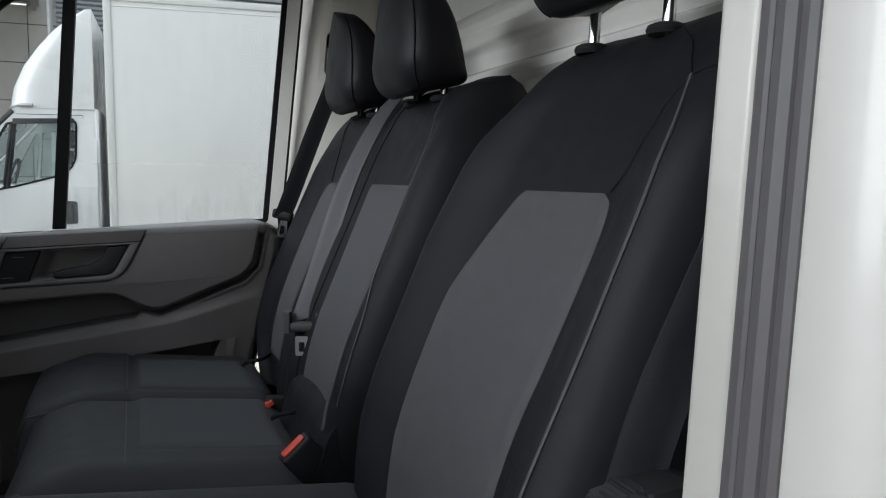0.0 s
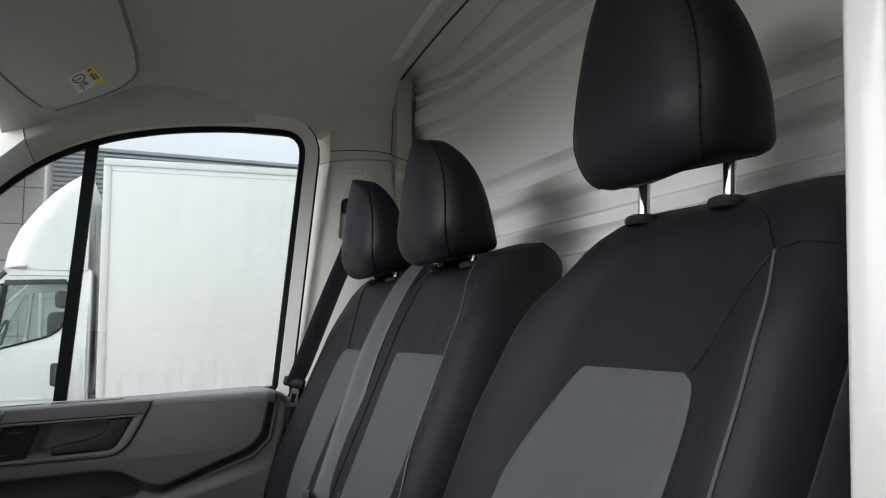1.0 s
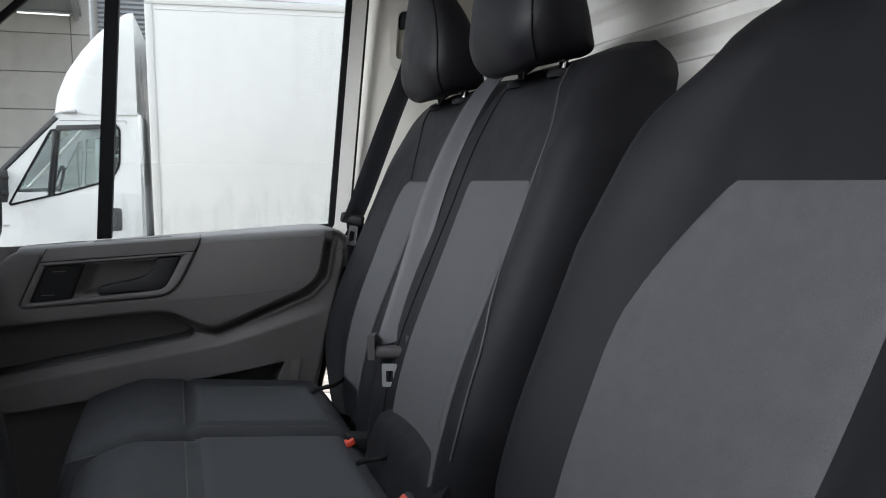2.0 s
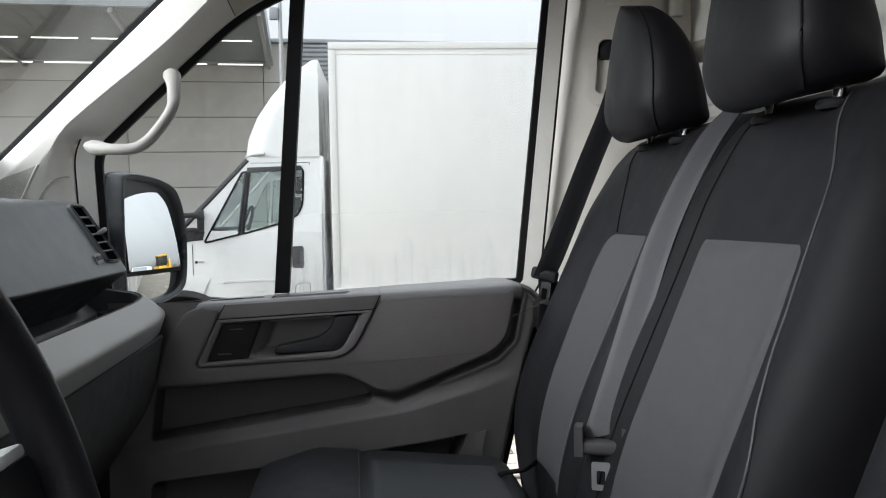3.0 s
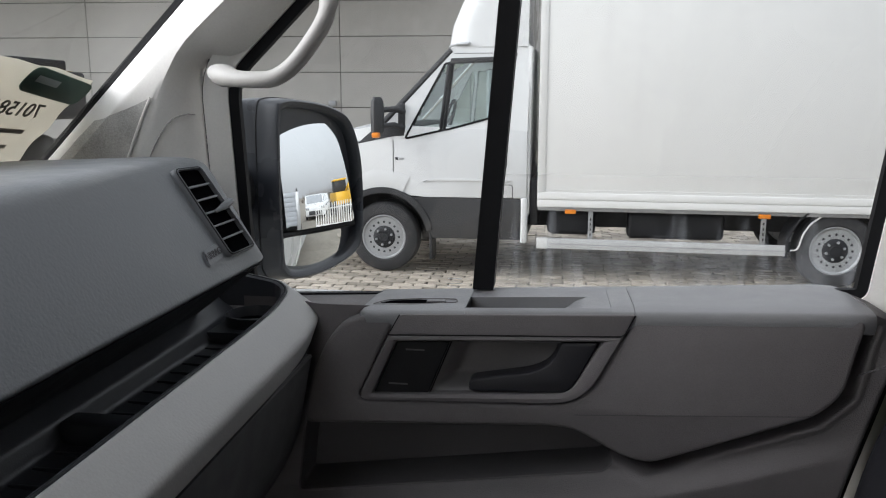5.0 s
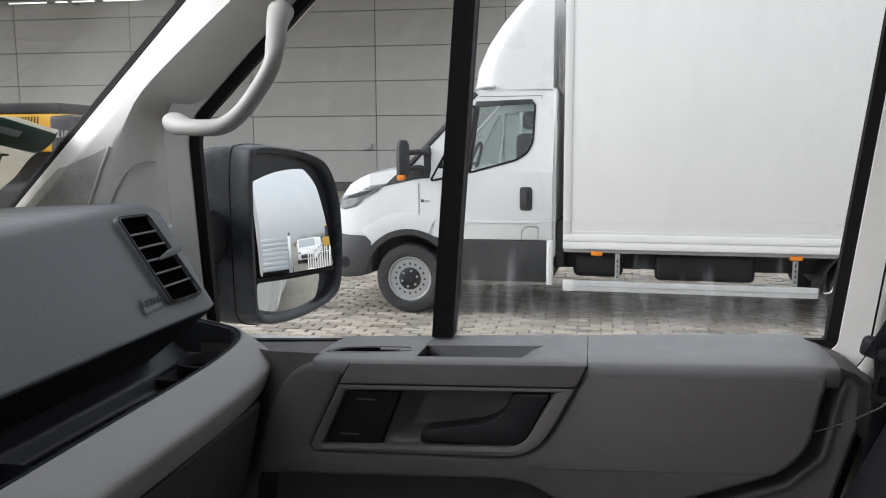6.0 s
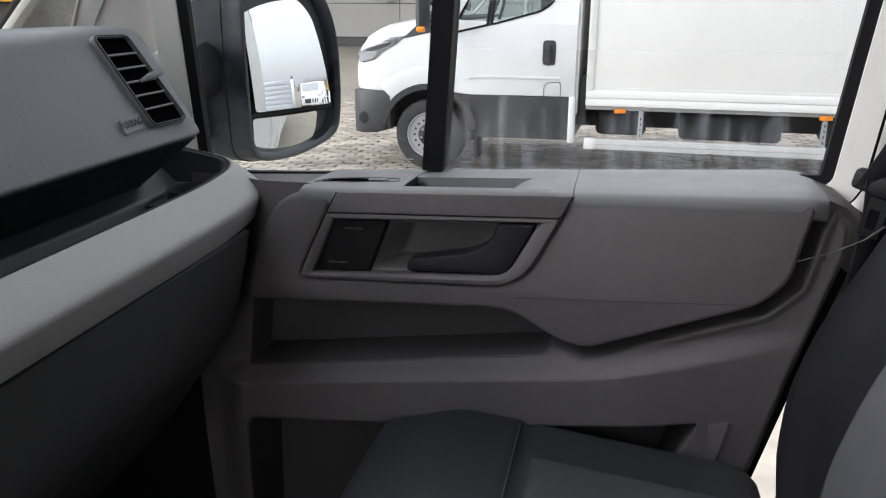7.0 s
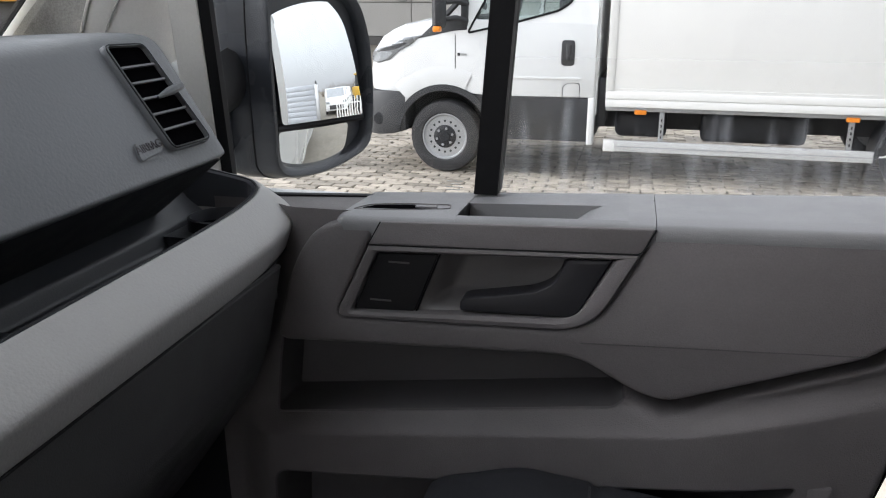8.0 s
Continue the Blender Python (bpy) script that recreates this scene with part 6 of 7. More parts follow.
grid(bm, lambda u, v: (-0.21 + 0.338 * u + 0.006 * v, -0.19 + 0.265 * v - 0.02 * (u - 0.5), 0.004 * math.sin(9 * u + 4 * v) + 0.002 * math.sin(23 * u * v)), 28, 18)
bmesh.ops.solidify(bm, geom=bm.faces[:], thickness=0.0004)
part("paper", bm, PAPER, sheet)
bm = bmesh.new(); prism(bm, rounded([(-0.018, 0.034), (0.125, 0.020), (0.132, 0.062), (-0.012, 0.078)], 0.018, 5), "z", 0.008, 0.0086); part("tag", bm, GREENTAG, sheet, "dark green rounded tag")
bm = bmesh.new(); prism(bm, [(0.005, 0.052), (0.055, 0.047), (0.056, 0.058), (0.006, 0.063)], "z", 0.0086, 0.0091); part("tag_mark", bm, PALEPRINT, sheet, smooth=False)
lettering("stock_number", "70158113", 0.035, PRINT, pose(0.0, 0.0, 0.0075) @ Matrix.Diagonal((-1, 1, 1, 1)), sheet)
for x0, x1, y, h in ((-0.026, 0.070, -0.040, 0.008), (0.0, 0.060, -0.070, 0.007), (-0.025, 0.062, -0.097, 0.007), (0.045, 0.080, -0.125, 0.007)):
    bm = bmesh.new(); box(bm, x0, x1, y - h / 2, y + h / 2, 0.006, 0.0066); part("print_bar", bm, FAINT_PRINT, sheet, smooth=False)
for k in range(16):
    bm = bmesh.new(); box(bm, -0.185 + 0.006 * k, -0.185 + 0.006 * k + (0.0025 if k % 3 else 0.004), 0.03, 0.058, 0.005, 0.0056); part("barcode_bar", bm, PRINT, sheet, smooth=False)

# outside mirror
mir = thing("wing_mirror", "black wing mirror with a main glass and a wide-angle glass", "mirror")
left, along = Vector((-0.615, 0.35, 1.43)), Vector((0.50, 0.866, 0)).normalized()
nrm = Vector((0.866, -0.5, 0.0))
def mir_at(a, z, o=0.0):
    return left + along * a + Vector((0, 0, z - 1.43)) + nrm * o
SHELL = [(-0.040, 1.40), (-0.034, 1.362), (-0.008, 1.346), (0.045, 1.344), (0.100, 1.352), (0.160, 1.374), (0.180, 1.41), (0.184, 1.50), (0.176, 1.58), (0.150, 1.640), (0.105, 1.664), (0.045, 1.676), (-0.020, 1.678), (-0.038, 1.655), (-0.042, 1.55)]
SH = [(p.x, p.y) for p in smooth_line([(a, z, 0) for a, z in SHELL], 5, True)]
bm = bmesh.new()
cxm, czm = 0.07, 1.51
FWD = Vector((-1, -0.02, 0))
loft(bm, [[mir_at(cxm + (a - cxm) * k, czm + (z - czm) * (1 - (1 - k) * 0.7), o) for a, z in SH] for k, o in ((0.86, 0.014), (0.87, 0.030), (0.91, 0.037), (0.96, 0.038), (0.99, 0.034))]
     + [[mir_at(cxm + (a - cxm) * k, czm + (z - czm) * k, 0.020) + FWD * o for a, z in SH] for k, o in ((1.0, 0.0), (1.012, 0.03), (1.005, 0.065), (0.965, 0.10), (0.88, 0.135), (0.70, 0.162), (0.3, 0.175))])
part("shell", bm, SHELL_BLACK, mir, flat=50)
bm = bmesh.new(); sweep(bm, [mir_at(cxm + (a - cxm) * 1.010, czm + (z - czm) * 1.010, 0.020) + FWD * 0.024 for a, z in SH], 0.0014, 6, closed=True); part("shell_joint", bm, RUBBER, mir, "dark joint round the shell")
def mirror_pane(name, outline, bend, tip, yawfix=0.0):
    """A convex mirror: dense fan over an outline."""
    outline = dense(outline, 0.006)
    c = (sum(a for a, _ in outline) / len(outline), sum(z for _, z in outline) / len(outline))
    b = bmesh.new()
    rings = []
    for k in range(0, 13):
        f = max(k / 12, 0.001)
        rings.append([mir_at(c[0] + (a - c[0]) * f, c[1] + (z - c[1]) * f,
                             0.028 - bend * (((a - c[0]) * f) ** 2 + ((z - c[1]) * f) ** 2) + tip * (z - c[1]) * f + yawfix * (a - c[0]) * f) for a, z in outline])
    loft(b, rings, cap=False)
    ob = part(name, b, MIRROR, mir, "curved mirror glass", flat=180)
    towards(ob, nrm)
    return ob
mirror_pane("main_glass", rounded([(-0.017, 1.437), (-0.024, 1.656), (0.055, 1.652), (0.100, 1.637), (0.130, 1.605), (0.148, 1.527), (0.159, 1.439)], [0.008, 0.012, 0.03, 0.03, 0.03, 0.04, 0.008], 4), 0.35, -0.10, 0.021)
mirror_pane("wide_glass", rounded([(-0.016, 1.424), (0.126, 1.427), (0.118, 1.377), (0.085, 1.360), (0.040, 1.352), (-0.002, 1.349), (-0.014, 1.375)], [0.008, 0.008, 0.02, 0.02, 0.02, 0.012, 0.012], 4), 1.4, 0.10, 0.09)
bm = bmesh.new(); sweep(bm, [mir_at(-0.024, 1.4305, 0.024), mir_at(0.164, 1.4325, 0.024)], 0.006, 8); part("divider", bm, DARK_PLASTIC, mir)
bm = bmesh.new(); box(bm, -0.010, 0.010, -0.030, 0.030, -0.075, 0.075, 0.009, 3)
bmesh.ops.transform(bm, matrix=pose(-0.690, 0.298, 1.46, 0, 0, -14), verts=bm.verts[:]); part("hinge_cover", bm, SHELL_BLACK, mir, "black hinge cover beside the glass")
bm = bmesh.new(); sweep(bm, [(-0.66, 0.10, 1.50), (-0.67, 0.22, 1.50), (-0.68, 0.34, 1.52)], [0.04, 0.03, 0.03], 12, 1.6); part("arm", bm, DARK_PLASTIC, mir, "black mirror arm")


# ---- the white box truck beyond the window ----
TRUCK = pose(0, 0, 0, 0, 0, -2.2)
truck = thing("box_truck", "white box truck with a roof fairing, black skirts and silver wheels", "truck", m=TRUCK)
CY, FY = 6.42, 8.44          # near and far flank of the cab


def arc(cx, cz, r, a0, a1, n=14):
    return [(cx + r * math.cos(radians(a0 + (a1 - a0) * i / n)), cz + r * math.sin(radians(a0 + (a1 - a0) * i / n))) for i in range(n + 1)]


HUB = (-2.02, 0.35)
# flank with door and wing, cut by the wheel arch
flank = [(-0.61, 0.765), (-0.61, 1.42), (-2.06, 1.455), (-2.42, 1.385), (-2.42, 0.775)] + [p for p in arc(*HUB, 0.50, 152, 57)][0:] + [(-1.60, 0.765)]
bm = bmesh.new(); prism(bm, flank, "y", CY, FY, 0.012); part("cab_flank", bm, WHITE, truck, "white cab flank", flat=30)
# nose: rings from the wings to the front
bm = bmesh.new()
rings = []
for x, top, bot, inn, crown in ((-2.42, 1.385, 0.775, 0.0, 0.05), (-2.55, 1.335, 0.775, 0.025, 0.05), (-2.68, 1.265, 0.775, 0.07, 0.05), (-2.77, 1.17, 0.78, 0.13, 0.04), (-2.82, 1.05, 0.80, 0.22, 0.03), (-2.835, 0.92, 0.84, 0.32, 0.0)):
    y0, y1 = CY + inn, FY - inn
    ring = [(x, y0 + 0.01, bot), (x, y0, bot + 0.06), (x, y0, bot + (top - bot) * 0.6), (x, y0 + 0.02, top - 0.05), (x, y0 + 0.12, top + crown * 0.3), (x, (y0 + y1) / 2, top + crown)]
    rings.append(ring + [(x, y0 + y1 - y, z) for x, y, z in ring[-2::-1]])
loft(bm, rings); part("nose", bm, WHITE, truck, "white bonnet and wings", flat=50)
# bumper
bm = bmesh.new()
rings = []
for x, top, bot, inn in ((-2.41, 0.774, 0.40, -0.004), (-2.55, 0.774, 0.36, -0.004), (-2.72, 0.77, 0.34, 0.05), (-2.83, 0.76, 0.34, 0.14), (-2.875, 0.72, 0.40, 0.26), (-2.88, 0.64, 0.46, 0.34)):
    y0, y1 = CY + inn, FY - inn
    ring = [(x, y0 + 0.02, bot), (x, y0, bot + 0.05), (x, y0, top - 0.02), (x, y0 + 0.012, top)]
    rings.append(ring + [(x, y0 + y1 - y, z) for x, y, z in ring[::-1]])
loft(bm, rings); part("bumper", bm, TRUCK_BLACK, truck, "black plastic bumper", flat=45)
bm = bmesh.new(); revolve(bm, [(0.0001, -0.01), (0.05, -0.008), (0.06, 0.01)], (-2.70, CY + 0.035, 0.50), "y", 20); part("fog_lamp", bm, CHASSIS, truck)
# skirt under the door
sk = [(-0.612, 0.365), (-0.612, 0.762), (-1.595, 0.762)] + arc(*HUB, 0.47, 62, 14, 8) + [(-1.52, 0.36)]
bm = bmesh.new(); prism(bm, sk, "y", CY - 0.002, FY + 0.002, 0.01); part("skirt", bm, TRUCK_BLACK, truck, "black lower door skirt")
# arch lip and liner
bm = bmesh.new()
outer, inner_ = arc(*HUB, 0.505, 175, 10, 24), arc(*HUB, 0.445, 175, 10, 24)
prism(bm, outer + inner_[::-1], "y", CY - 0.014, CY + 0.06, 0.006)
part("arch_lip", bm, TRUCK_BLACK, truck, "black wheel arch lip")
bm = bmesh.new(); prism(bm, arc(*HUB, 0.49, 178, 2, 20), "y", CY + 0.33, CY + 0.36); part("arch_liner", bm, CHASSIS, truck)

# greenhouse: sides with cut windows, roof, screen, rear wall
WREAR = [(-1.335, 2.045), (-0.825, 2.075), (-0.80, 2.04), (-0.812, 1.70), (-0.86, 1.60), (-0.96, 1.535), (-1.40, 1.415)]
WFRONT = [(-1.41, 2.03), (-1.37, 2.03), (-1.445, 1.41), (-1.78, 1.335)]


def green_y(z, near=True):
    d = 0.13 * max(0.0, z - 1.40) / 0.78
    return CY + d if near else FY - d


def green_front(z):
    return -2.06 + 0.70 * (z - 1.42) / 0.74


for near in (True, False):
    bm = bmesh.new()

    def side(u, v):
        z = 1.40 + 0.785 * v
        x0 = green_front(z) + 0.02 if z > 1.42 else -2.04
        return (x0 + (-0.61 - x0) * u, green_y(z, near), z)

    def kept(u, v):
        x, _, z = side(u, v)
        return inside((x, z), WREAR) < 0 and inside((x, z), WFRONT) < 0
    grid(bm, side, 70, 44, kept)
    bmesh.ops.solidify(bm, geom=bm.faces[:], thickness=0.04 if near else -0.04)
    part("cab_side", bm, WHITE, truck, flat=50)
    for w, k in ((WREAR, 5), (WFRONT, 3)):
        bm = bmesh.new()
        pl = dense(rounded(w, 0.03 if k == 5 else 0.01, 3), 0.08)
        frame_ring(bm, widen(pl, 0.016), widen(pl, -0.004), "y", -0.006, 0.03)
        for v in bm.verts:
            v.co.y = green_y(v.co.z, near) + (v.co.y if near else -v.co.y)
        win = part("window_frame", bm, RUBBER, truck, "black window frame")
        bm = bmesh.new()
        bm.faces.new([bm.verts.new((x, green_y(z, near) + (0.012 if near else -0.012), z)) for x, z in pl])
        g = part("pane", bm, TRUCK_PANE, win, smooth=False)
        towards(g, (0, -1, 0))
        g.visible_shadow = False
bm = bmesh.new()
prism(bm, rounded([(-1.385, 2.15), (-1.36, 2.19), (-1.2, 2.215), (-0.61, 2.21), (-0.61, 2.165), (-1.36, 2.14)], 0.008), "y", green_y(2.2) - 0.002, green_y(2.2, False) + 0.002, 0.01)
part("cab_roof", bm, WHITE, truck)
bm = bmesh.new(); box(bm, -0.62, -0.585, CY + 0.08, FY - 0.08, 0.6, 2.19, 0.01); part("cab_back", bm, WHITE, truck)
bm = bmesh.new()
grid(bm, lambda u, v: (green_front(1.44 + 0.70 * v) - 0.03 * math.sin(math.pi * u), green_y(1.44 + 0.70 * v) + (green_y(1.44 + 0.70 * v, False) - green_y(1.44 + 0.70 * v)) * u, 1.44 + 0.70 * v), 10, 6)
wsc = part("windscreen", bm, TRUCK_PANE, truck, "tinted truck windscreen"); towards(wsc, (-1, 0, 0)); wsc.visible_shadow = False
bm = bmesh.new(); sweep(bm, [(green_front(1.42), CY + 0.02, 1.42), (green_front(2.16), green_y(2.16) + 0.02, 2.16)], 0.032, 8); part("screen_pillar", bm, TRUCK_BLACK, truck, "black windscreen pillar")
bm = bmesh.new(); prism(bm, [(-2.27, 1.272), (-2.06, 1.455), (-1.80, 1.44), (-1.80, 1.355), (-1.92, 1.345)], "y", CY - 0.004, CY + 0.05, 0.004); part("pillar_foot", bm, TRUCK_BLACK, truck, "black panel below the windscreen pillar")
for y in (CY + 0.5, FY - 0.5):
    bm = bmesh.new(); box(bm, -1.0, -0.8, y - 0.24, y + 0.24, 1.1, 1.78, 0.06, 3); part("cab_seat", bm, FABRIC_GREY, truck)
    bm = bmesh.new(); box(bm, -0.95, -0.82, y - 0.13, y + 0.13, 1.82, 2.0, 0.05, 3); part("cab_headrest", bm, FABRIC_GREY, truck)
bm = bmesh.new(); box(bm, -2.0, -1.62, CY + 0.1, FY - 0.1, 1.1, 1.47, 0.05); part("cab_dashboard", bm, TRUCK_BLACK, truck)
bm = bmesh.new()
sweep(bm, [(-1.45 + 0.06 * math.sin(a), CY + 0.5 + 0.2 * math.cos(a), 1.5 + 0.19 * math.sin(a)) for a in (2 * math.pi * i / 32 for i in range(32))], 0.017, 6, closed=True); part("cab_wheel", bm, TRUCK_BLACK, truck)
bm = bmesh.new(); prism(bm, [(-1.392, 2.05), (-1.325, 2.055), (-1.392, 1.405), (-1.462, 1.39)], "y", -0.005, 0.02, 0.002)
for v in bm.verts:
    v.co.y += green_y(v.co.z)
part("window_post", bm, TRUCK_BLACK, truck, "black post between the side windows")
bm = bmesh.new(); box(bm, -0.665, -0.600, CY - 0.010, CY + 0.12, 0.335, 0.775, 0.02, 3); part("cab_corner", bm, WHITE, truck, "white rear corner of the cab")
bm = bmesh.new(); prism(bm, rounded([(-1.62, 0.912), (-1.50, 0.945), (-0.74, 0.945), (-0.74, 0.93), (-1.50, 0.925)], 0.01), "y", CY - 0.010, CY + 0.01, 0.005); part("door_crease", bm, WHITE, truck, "raised crease across the door")
bm = bmesh.new(); loft(bm, [[(HUB[0] + r * math.cos(radians(a)), CY - o, HUB[1] + r * math.sin(radians(a))) for a in range(66, 141, 5)] for r, o in ((0.50, 0.010), (0.56, 0.014), (0.64, 0.008), (0.69, -0.004))], closed=False); part("wing_flare", bm, WHITE, truck, "soft swelling of the wing over the wheel")
# seams, handle, flap, badge
for x0, x1, z0, z1 in ((-1.913, -1.907, 0.78, 1.31), (-0.735, -0.729, 0.37, 2.13), (-1.33, -0.735, 2.128, 2.133)):
    bm = bmesh.new(); box(bm, x0, x1, 0, 0.02, z0, z1)
    for v in bm.verts:
        v.co.y += green_y(v.co.z) - 0.003
    part("door_seam", bm, SEAL_GREY, truck, smooth=False)
bm = bmesh.new(); prism(bm, rounded([(-0.92, 1.05), (-0.80, 1.05), (-0.80, 1.275), (-0.92, 1.275)], 0.035, 5), "y", CY - 0.006, CY + 0.03, 0.004); hd = part("door_handle", bm, TRUCK_BLACK, truck, "black recessed door handle")
bm = bmesh.new(); box(bm, -0.88, -0.84, CY - 0.03, CY - 0.008, 1.09, 1.24, 0.012, 3); part("grip", bm, TRUCK_BLACK, hd)
bm = bmesh.new(); frame_ring(bm, rounded([(-0.90, 0.58), (-0.74, 0.58), (-0.74, 0.90), (-0.86, 0.90), (-0.90, 0.86)], 0.03, 4), rounded([(-0.895, 0.585), (-0.745, 0.585), (-0.745, 0.895), (-0.858, 0.895), (-0.895, 0.858)], 0.03, 4), "y", CY - 0.005, CY + 0.005); part("filler_flap", bm, SEAL_GREY, truck)
bm = bmesh.new(); box(bm, -1.888, -1.862, CY - 0.005, CY, 1.12, 1.146); part("badge", bm, TRUCK_BLACK, truck)
bm = bmesh.new(); box(bm, -1.852, -1.80, CY - 0.005, CY, 1.124, 1.142); part("badge", bm, STEEL, truck)
# headlamp: a lens that follows the wing's curve
def wing_y(x, z):
    t = [(-2.20, 0.0), (-2.42, 0.0), (-2.55, 0.025), (-2.68, 0.07), (-2.77, 0.13), (-2.82, 0.22), (-2.84, 0.32)]
    for (a, p), (b, q) in zip(t, t[1:]):
        if x >= b:
            return CY + p + (q - p) * (a - x) / (a - b) + 0.03 * step(1.18, 1.30, z) * step(-2.4, -2.6, x)
    return CY + 0.32


def on_wing(name, pts, mat, out, parent, label=""):
    pl = dense(rounded(pts, 0.012, 3), 0.03)
    c = (sum(x for x, _ in pl) / len(pl), sum(z for _, z in pl) / len(pl))
    b = bmesh.new()
    rings = [[(c[0] + (x - c[0]) * k, wing_y(c[0] + (x - c[0]) * k, c[1] + (z - c[1]) * k) - o, c[1] + (z - c[1]) * k) for x, z in pl]
             for k, o in ((1.0, -0.03), (1.0, out * 0.7), (0.96, out), (0.6, out), (0.3, out), (0.01, out))]
    loft(b, rings, cap=False)
    return part(name, b, mat, parent, label, flat=45)


hl = on_wing("headlamp", [(-2.235, 1.302), (-2.50, 1.262), (-2.70, 1.20), (-2.80, 1.10), (-2.80, 1.045), (-2.70, 1.03), (-2.56, 1.07), (-2.47, 1.15), (-2.34, 1.215)], LAMP_DARK, 0.008, truck, "long slanted headlamp")
on_wing("lens", [(-2.53, 1.135), (-2.66, 1.15), (-2.79, 1.09), (-2.785, 1.055), (-2.70, 1.045), (-2.60, 1.07)], LAMP_CLEAR, 0.012, hl, "clear main lens")
on_wing("lamp_mask", [(-2.37, 1.235), (-2.54, 1.205), (-2.69, 1.155), (-2.66, 1.135), (-2.53, 1.165), (-2.42, 1.20)], TRUCK_BLACK, 0.010, hl, "black mask inside the lamp")
on_wing("light_strip", [(-2.40, 1.262), (-2.52, 1.245), (-2.70, 1.185), (-2.70, 1.168), (-2.52, 1.215), (-2.40, 1.235)], LAMP_CLEAR, 0.012, hl, "clear light strip")
bm = bmesh.new(); prism(bm, [(-1.36, 2.085), (-0.82, 2.10), (-0.80, 2.055), (-1.37, 2.03)], "y", green_y(2.06) - 0.012, green_y(2.06) + 0.004, 0.003); part("wind_deflector", bm, TRUCK_BLACK, truck, "dark wind deflector over the side window")

# roof fairing
bm = bmesh.new()
rings = []
for z, xf, inn, r in ((2.19, -1.42, 0.14, 0.28), (2.40, -1.385, 0.15, 0.28), (2.62, -1.29, 0.16, 0.27), (2.82, -1.15, 0.17, 0.25), (2.98, -1.0, 0.18, 0.22), (3.10, -0.85, 0.19, 0.16), (3.19, -0.70, 0.20, 0.04)):
    ring = rounded([(xf, CY + inn), (-0.625, CY + inn - 0.03), (-0.625, FY - inn + 0.03), (xf, FY - inn)], [r, 0.01, 0.01, r], 8)
    rings.append([(x, y, z) for x, y in ring])
loft(bm, rings); part("roof_fairing", bm, WHITE, truck, "white domed roof fairing", flat=60)
bm = bmesh.new(); sweep(bm, [(-1.40, CY + 0.30, 2.20), (-1.30, CY + 0.13, 2.215), (-1.18, CY + 0.105, 2.22)], 0.018, 8); part("fairing_foot", bm, STEEL, truck)

# door mirror
bm = bmesh.new()
rings = []
for z, w, d in ((1.37, 0.035, 0.08), (1.40, 0.055, 0.12), (1.55, 0.058, 0.13), (1.68, 0.052, 0.12), (1.72, 0.03, 0.08)):
    rings.append([(-2.005 + math.cos(a) * w, CY - 0.22 + math.sin(a) * d, z) for a in (2 * math.pi * i / 16 for i in range(16))])
loft(bm, rings); mr = part("door_mirror", bm, TRUCK_BLACK, truck, "tall black door mirror")
for z in (1.45, 1.60):
    bm = bmesh.new(); sweep(bm, [(-1.98, CY - 0.16, z), (-1.88, CY - 0.08, z + 0.01), (-1.80, CY + 0.02, z - 0.02)], 0.026, 8); part("arm", bm, TRUCK_BLACK, mr)
bm = bmesh.new(); box(bm, -2.03, -1.96, CY - 0.36, CY - 0.28, 1.345, 1.395, 0.015); part("indicator", bm, ORANGE, mr, "amber indicator")
bm = bmesh.new(); box(bm, -1.86, -1.79, CY - 0.01, CY + 0.03, 1.38, 1.66, 0.015); part("mount", bm, TRUCK_BLACK, mr)


def road_wheel(x, y):
    """A tyre on a slotted silver rim with a black hub and six nuts."""
    w = part("road_wheel", *(lambda b: (revolve(b, [(0.20, 0.03), (0.235, 0.0), (0.30, -0.004), (0.335, 0.012), (0.35, 0.045), (0.352, 0.16), (0.34, 0.19), (0.30, 0.21), (0.20, 0.20)], (0, 0, 0), "y", 56), (b, TYRE))[1])(bmesh.new()), truck, "black tyre on a silver slotted rim")
    w.location = (x, y, 0.351)
    b = bmesh.new()
    revolve(b, [(0.085, 0.055), (0.10, 0.03), (0.135, 0.022), (0.16, 0.03), (0.175, 0.055), (0.19, 0.05), (0.20, 0.02), (0.212, 0.004), (0.222, 0.004), (0.228, 0.02)], (0, 0, 0), "y", 48)
    rim = part("rim", b, RIM, w)
    for k in range(16):
        a = 2 * math.pi * k / 16
        b = bmesh.new()
        revolve(b, [(0.0001, -0.004), (0.0115, -0.003), (0.0115, 0.006)], (0.15 * math.cos(a), 0.022, 0.15 * math.sin(a)), "y", 10)
        part("slot", b, CHASSIS, rim)
    b = bmesh.new(); revolve(b, [(0.0001, -0.004), (0.045, -0.004), (0.052, 0.006), (0.10, 0.010), (0.112, 0.018), (0.116, 0.05)], (0, 0, 0), "y", 32)
    hub = part("hub", b, CHASSIS, w, "black wheel hub")
    for k in range(6):
        a = 2 * math.pi * k / 6 + 0.3
        b = bmesh.new(); revolve(b, [(0.0001, -0.012), (0.012, -0.01), (0.014, 0.02)], (0.080 * math.cos(a), 0.004, 0.080 * math.sin(a)), "y", 8)
        part("nut", b, RIM, hub)
    return w


road_wheel(-2.02, CY + 0.02)
road_wheel(2.19, CY + 0.03)
road_wheel(-2.02, FY - 0.22)
road_wheel(2.19, FY - 0.22)

